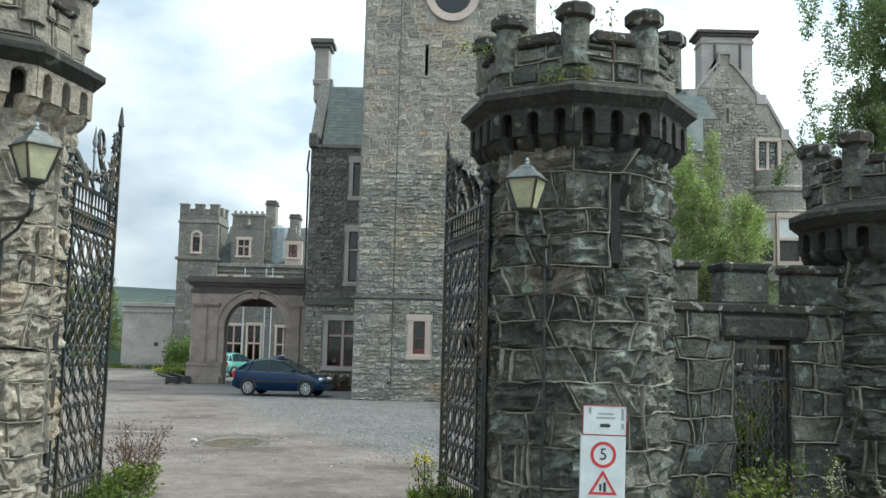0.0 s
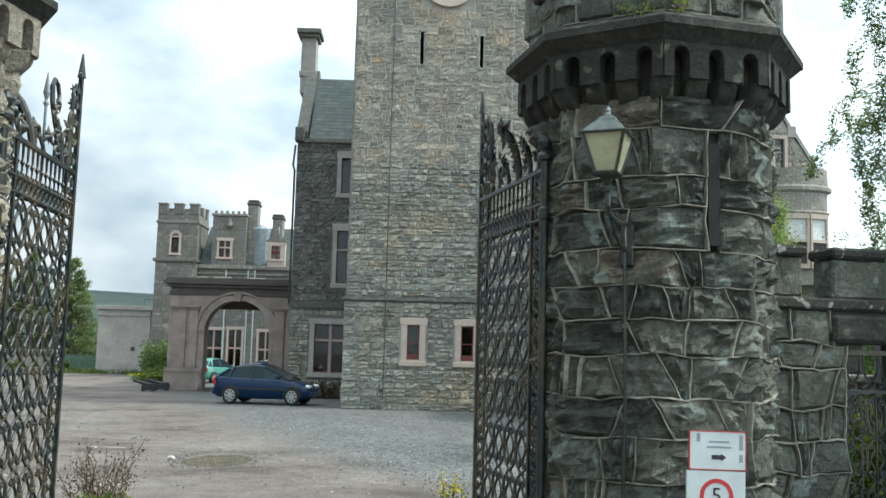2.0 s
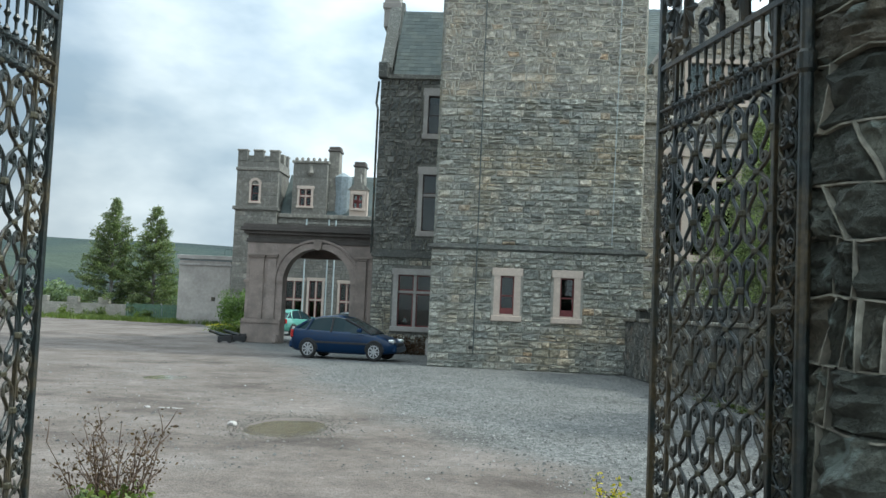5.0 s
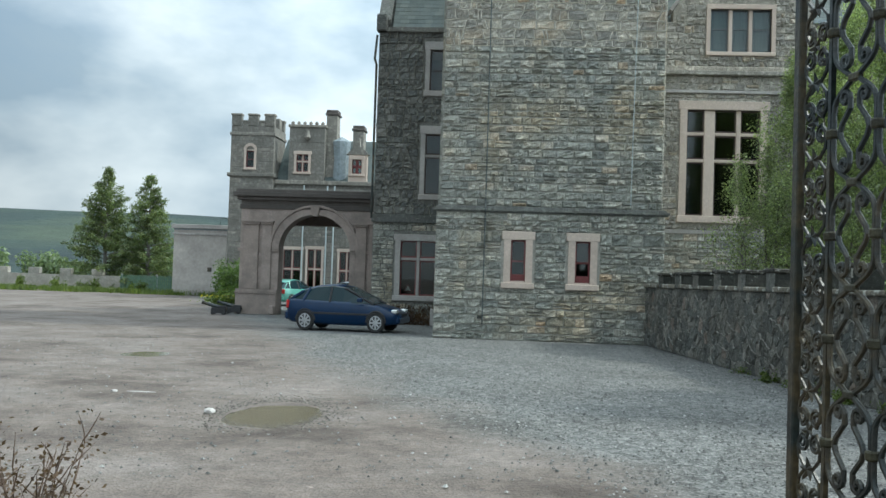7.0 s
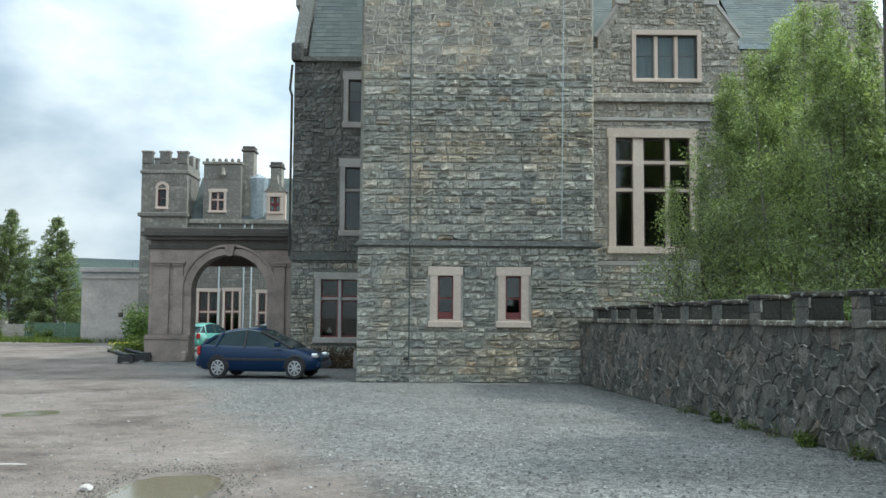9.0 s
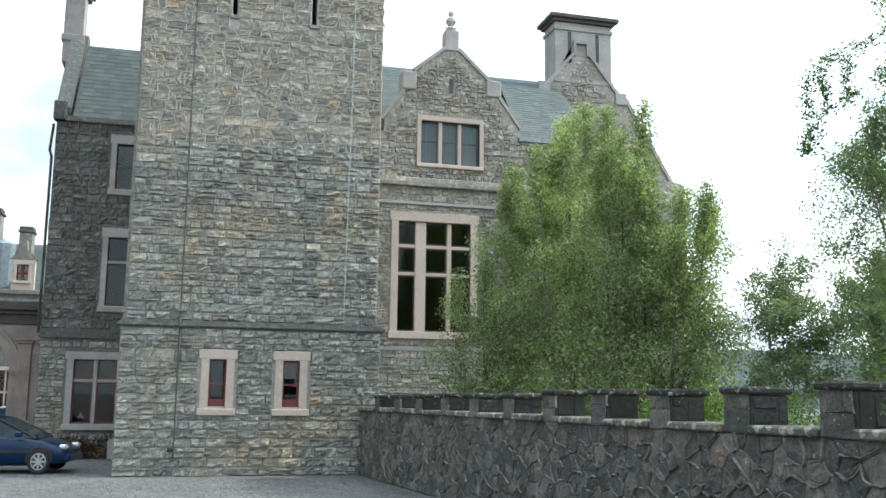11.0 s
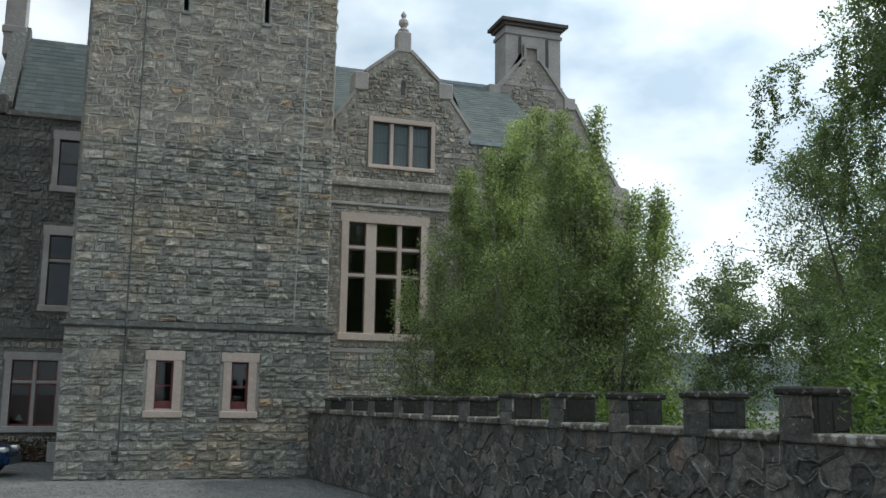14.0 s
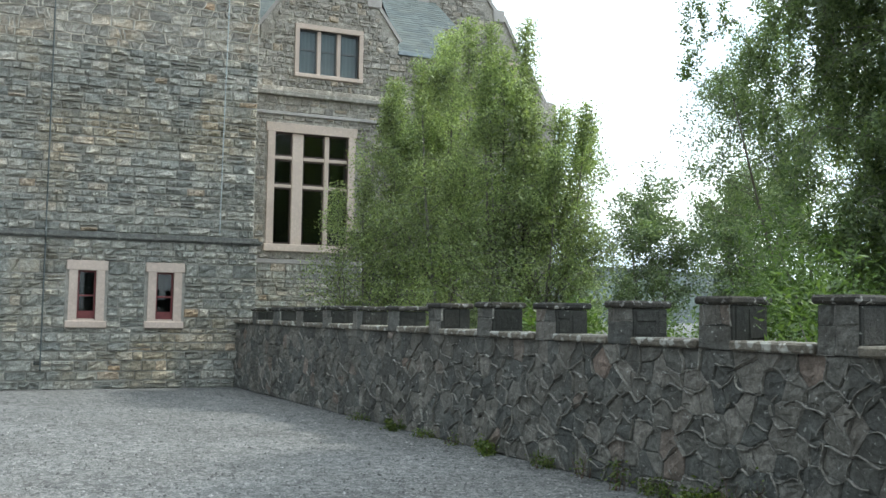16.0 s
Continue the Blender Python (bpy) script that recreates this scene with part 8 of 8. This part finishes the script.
# square tower: the lower stage stone by stone, the rest joined
hw = [(a - 0.27, b + 0.27, c - 0.17, d + 0.24) for a, b, c, d in TOWER_WINDOWS]
q, _ = courses(0.0, 6.6, 0.0, 3.70, (0.16, 0.28), (0.22, 0.56), 11, 0.012, hw, (1.51, 3.16), 3.0, 0.0, 0.012)
lay(tower, q, front(0.0), TOWER_STONE, 1, 0.008, 0.065, 0.08, 5, near=lambda u, z: True, tight=0.15)
hs = [(a - 0.06, b + 0.06, c - 0.1, d + 0.08) for a, b, c, d in TOWER_SLITS] + [(2.38, 4.32, 14.36, 16.3)]
q, _ = courses(0.1, 6.5, 3.885, 8.6, (0.16, 0.28), (0.20, 0.54), 12, 0.012, (), (), 3.0, 0.0, 0.012)
lay(tower, q, front(0.06), TOWER_STONE, 2, 0.008, 0.065, 0.08, 5, tight=0.15)
q, tj = courses(0.1, 6.5, 8.6, 16.8, (0.16, 0.34), (0.2, 0.6), 13, 0.055, hs, (), 4.0, 0.12, 0.12)
lay(tower, q, front(0.06), TOWER_UPPER, 3, 0.010, 0.034, 0.06, 5)
ribbons(tower, tj, front(0.06), TOWER_RIBBON, 0.014, 0.040)
# west wing
hw = [(a - 0.26, b + 0.26, c - 0.2, d + 0.3) for a, b, c, d in WING_WINDOWS]
q, _ = courses(WX0, 0.3, 0.0, 3.78, (0.13, 0.25), (0.2, 0.55), 21, 0.018, hw, (), 3.0, 0.0, 0.03)
lay(wing, q, front(WY), TOWER_STONE, 4, 0.003, 0.045, 0.07, 5)
q, wj = courses(WX0, 0.3, 4.08, 10.94, (0.15, 0.3), (0.16, 0.45), 22, 0.05, hw, (), 4.0, 0.0, 0.07)
lay(wing, q, front(WY), WING_STONE, 5, 0.004, 0.045, 0.07, 4)
ribbons(wing, wj[::2], front(WY), RIBBON, 0.013, 0.05)
# hall and gabled wing
hw = [(7.48, 10.4, 3.8, 7.75), (DORM[0] - 0.13, DORM[1] + 0.13, DORM[2] - 0.12, 10.3)]
q, _ = courses(6.56, 13.4, 0.0, 3.42, (0.12, 0.24), (0.2, 0.5), 31, 0.018, hw, (), 3.0, 0.0, 0.03)
lay(hall, q, front(HY), TOWER_STONE, 6, 0.004, 0.045, 0.07, 4)
q, _ = courses(6.56, 13.4, 3.56, 7.98, (0.12, 0.24), (0.16, 0.45), 32, 0.025, hw, (), 3.0, 0.0, 0.05)
lay(hall, q, front(HY), HALL_STONE, 7, 0.004, 0.045, 0.07, 4)
q, _ = courses(6.56, 13.4, 8.09, 8.56, (0.2, 0.26), (0.25, 0.5), 36, 0.03, (), (), 4.0, 0.0, 0.06)
lay(hall, q, front(HY), HALL_STONE, 7, 0.004, 0.04, 0.06, 4)
q, _ = courses(6.56, 13.4, 8.86, 10.3, (0.12, 0.22), (0.12, 0.36), 33, 0.05, hw, (), 5.0, 0.0, 0.07)
lay(hall, q, front(HY), HALL_STONE, 8, 0.004, 0.045, 0.07, 4)
q, _ = courses(7.3, 11.7, 10.3, 13.15, (0.12, 0.22), (0.12, 0.36), 34, 0.05, [(8.31, 10.51, 10.2, 10.92)], (), 5.0, 0.0, 0.07)
def in_dormer(p):
    x, z = p
    lim = 2.15 if z < 10.7 else (2.15 - (z - 10.7) * 0.6 if z < 11.7 else (1.5 if z < 12.2 else 1.2 * (13.2 - z)))
    return abs(x - 9.45) < lim
lay(hall, [s for s in q if all(in_dormer(p) for p in s) and not (s[0][0] < 9.42 < s[1][0] and 11.6 < (s[0][1] + s[2][1]) / 2 < 12.3)], front(HY), HALL_STONE, 9, 0.004, 0.045, 0.07, 4)
q, _ = courses(12.3, 20.4, 6.0, 15.4, (0.15, 0.28), (0.16, 0.42), 35, 0.05, [(16.3, 16.65, 12.8, 13.7)], (), 3.5)
def in_gable(p):
    x, z = p
    d = abs(x - 16.35)
    return z < 10.4 or d < (15.9 - z) * 0.74 - 0.05
lay(gable, [s for s in q if all(in_gable(p) for p in s)], front(GY), HALL_STONE, 10, 0.004, 0.045, 0.07, 4)
# mansion tower and front, far off
q, _ = courses(MTX0, MTX1, 2.0, 10.3, (0.26, 0.4), (0.4, 0.8), 41, 0.0, [(-14.55, -13.65, 8.0, 9.9), (-16, -12, 7.7, 7.96)])
lay(mansion, q, front(MTY), BACK_STONE, 11, 0.01, 0.02, 0.02)
hw = [(a - 0.2, b + 0.2, c - 0.16, d + 0.22) for a, b, c, d in MWIN]
q, _ = courses(-12.55, -3.0, 0.0, 6.9, (0.26, 0.4), (0.4, 0.8), 42, 0.0, hw)
lay(mansion, q, front(MY), BACK_STONE, 12, 0.01, 0.02, 0.02)


def round_place(c, r, a0, sides):
    """Lays (u, z) round a shaft of that many flat sides; u is an angle times r."""
    def place(u, z, o):
        t = u / r
        rr = r + o
        if sides:
            step = math.tau / sides
            rr = r * math.cos(step / 2) / math.cos(((t - a0) % step) - step / 2) + o
        return (c[0] + rr * math.cos(t), c[1] + rr * math.sin(t), z)
    return place


def dress_pillar(house, c, a0, lip, sides, mat_, seed, holes=()):
    r = 0.99
    full = math.tau * r
    q, j = courses(0.0, full, 0.0, lip - 0.5, (0.24, 0.36), (0.3, 0.75), seed, 0.05, holes, (), 1.8, 0.32, 0.18)
    lay(house, q, round_place(c, r, a0, sides), mat_, seed, 0.003, 0.055, 0.105, 8, near=lambda u, z: True, most=170, back=-0.012)
    ribbons(house, j, round_place(c, r, a0, sides), RIBBON, 0.010, 0.056)
    r = 1.06
    q, j = courses(0.0, math.tau * r, lip + 0.15, lip + 0.54, (0.16, 0.24), (0.22, 0.55), seed + 50, 0.035)
    lay(house, q, round_place(c, r, a0, sides), mat_, seed, 0.004, 0.035, 0.035, 4, near=lambda u, z: True, most=60)
    ribbons(house, j, round_place(c, r, a0, sides), RIBBON, 0.010, 0.035)


LU = LOOP_T * 0.99
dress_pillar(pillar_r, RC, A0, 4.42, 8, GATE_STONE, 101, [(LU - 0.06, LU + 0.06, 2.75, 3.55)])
dress_pillar(pillar_l, LC, radians(12), 4.42, 8, SUNLIT_GATE_STONE, 102)
dress_pillar(turret, TC, A0, 3.48, 16, GATE_STONE, 103)


def wick_place(u, z, o):
    p = WM @ Vector((u, -0.2 - o, z))
    return (p.x, p.y, p.z)


q, j = courses(0.85, 3.2, 0.0, 2.34, (0.22, 0.36), (0.22, 0.55), 111, 0.06, [(1.6, 2.6, 2.04, 2.34), (1.74, 2.45, 0.0, 2.06)], (), 2.2, 0.25, 0.15)
lay(wick, q, wick_place, GATE_STONE, 111, 0.004, 0.04, 0.045, 4, near=lambda u, z: True)
ribbons(wick, j, wick_place, RIBBON, 0.010, 0.042)


def yard_place(u, z, o):
    p = YM @ Vector((u, 0.03 - o, z))
    return (p.x, p.y, p.z)


q, j = rubble(0.0, YL, 0.0, 1.66, 0.27, 0.24, 121)
q.sort(key=lambda s: -s[0][0])
lay(yard, q, yard_place, WALL_STONE, 121, 0.004, 0.026, 0.036, 4, near=lambda u, z: 7.0 < u < 20, most=300, cells=True, back=-0.006)
rng = random.Random(9)
ribbons(yard, [x for x in j if rng.random() < min(0.72, max(0.10, -0.2 + 0.065 * x[0][0])) * (1.25 if abs(x[-1].x - x[0].x) > abs(x[-1].y - x[0].y) else 0.75)], yard_place, WALL_RIBBON, 0.010, 0.048)

# the merlons' own stones, on the yard side and the south end, which is coloured dark as shaded
mq, mj, eq, ej = [], [], [], []
for i, (s, e, top) in enumerate(MERLONS):
    a, b = courses(s, e, 1.664, top, (0.2, 0.34), (0.2, 0.4), 200 + i, 0.03, (), (), 3.0, 0.2, 0.08)
    mq += a
    mj += b
    def end_place(u, z, o, e=e):
        p = YM @ Vector((e + o, u, z))
        return (p.x, p.y, p.z)
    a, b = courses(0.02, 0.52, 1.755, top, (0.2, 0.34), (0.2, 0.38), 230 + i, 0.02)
    lay(yard, a, end_place, SHADED_MERLON_END, 230 + i, 0.004, 0.012, 0.02, 3)
def merlon_place(u, z, o):
    p = YM @ Vector((u, -o, z))
    return (p.x, p.y, p.z)
lay(yard, mq, merlon_place, WALL_STONE, 210, 0.002, 0.016, 0.025, 4, back=-0.004)
ribbons(yard, mj[::3], merlon_place, WALL_RIBBON, 0.006, 0.010)
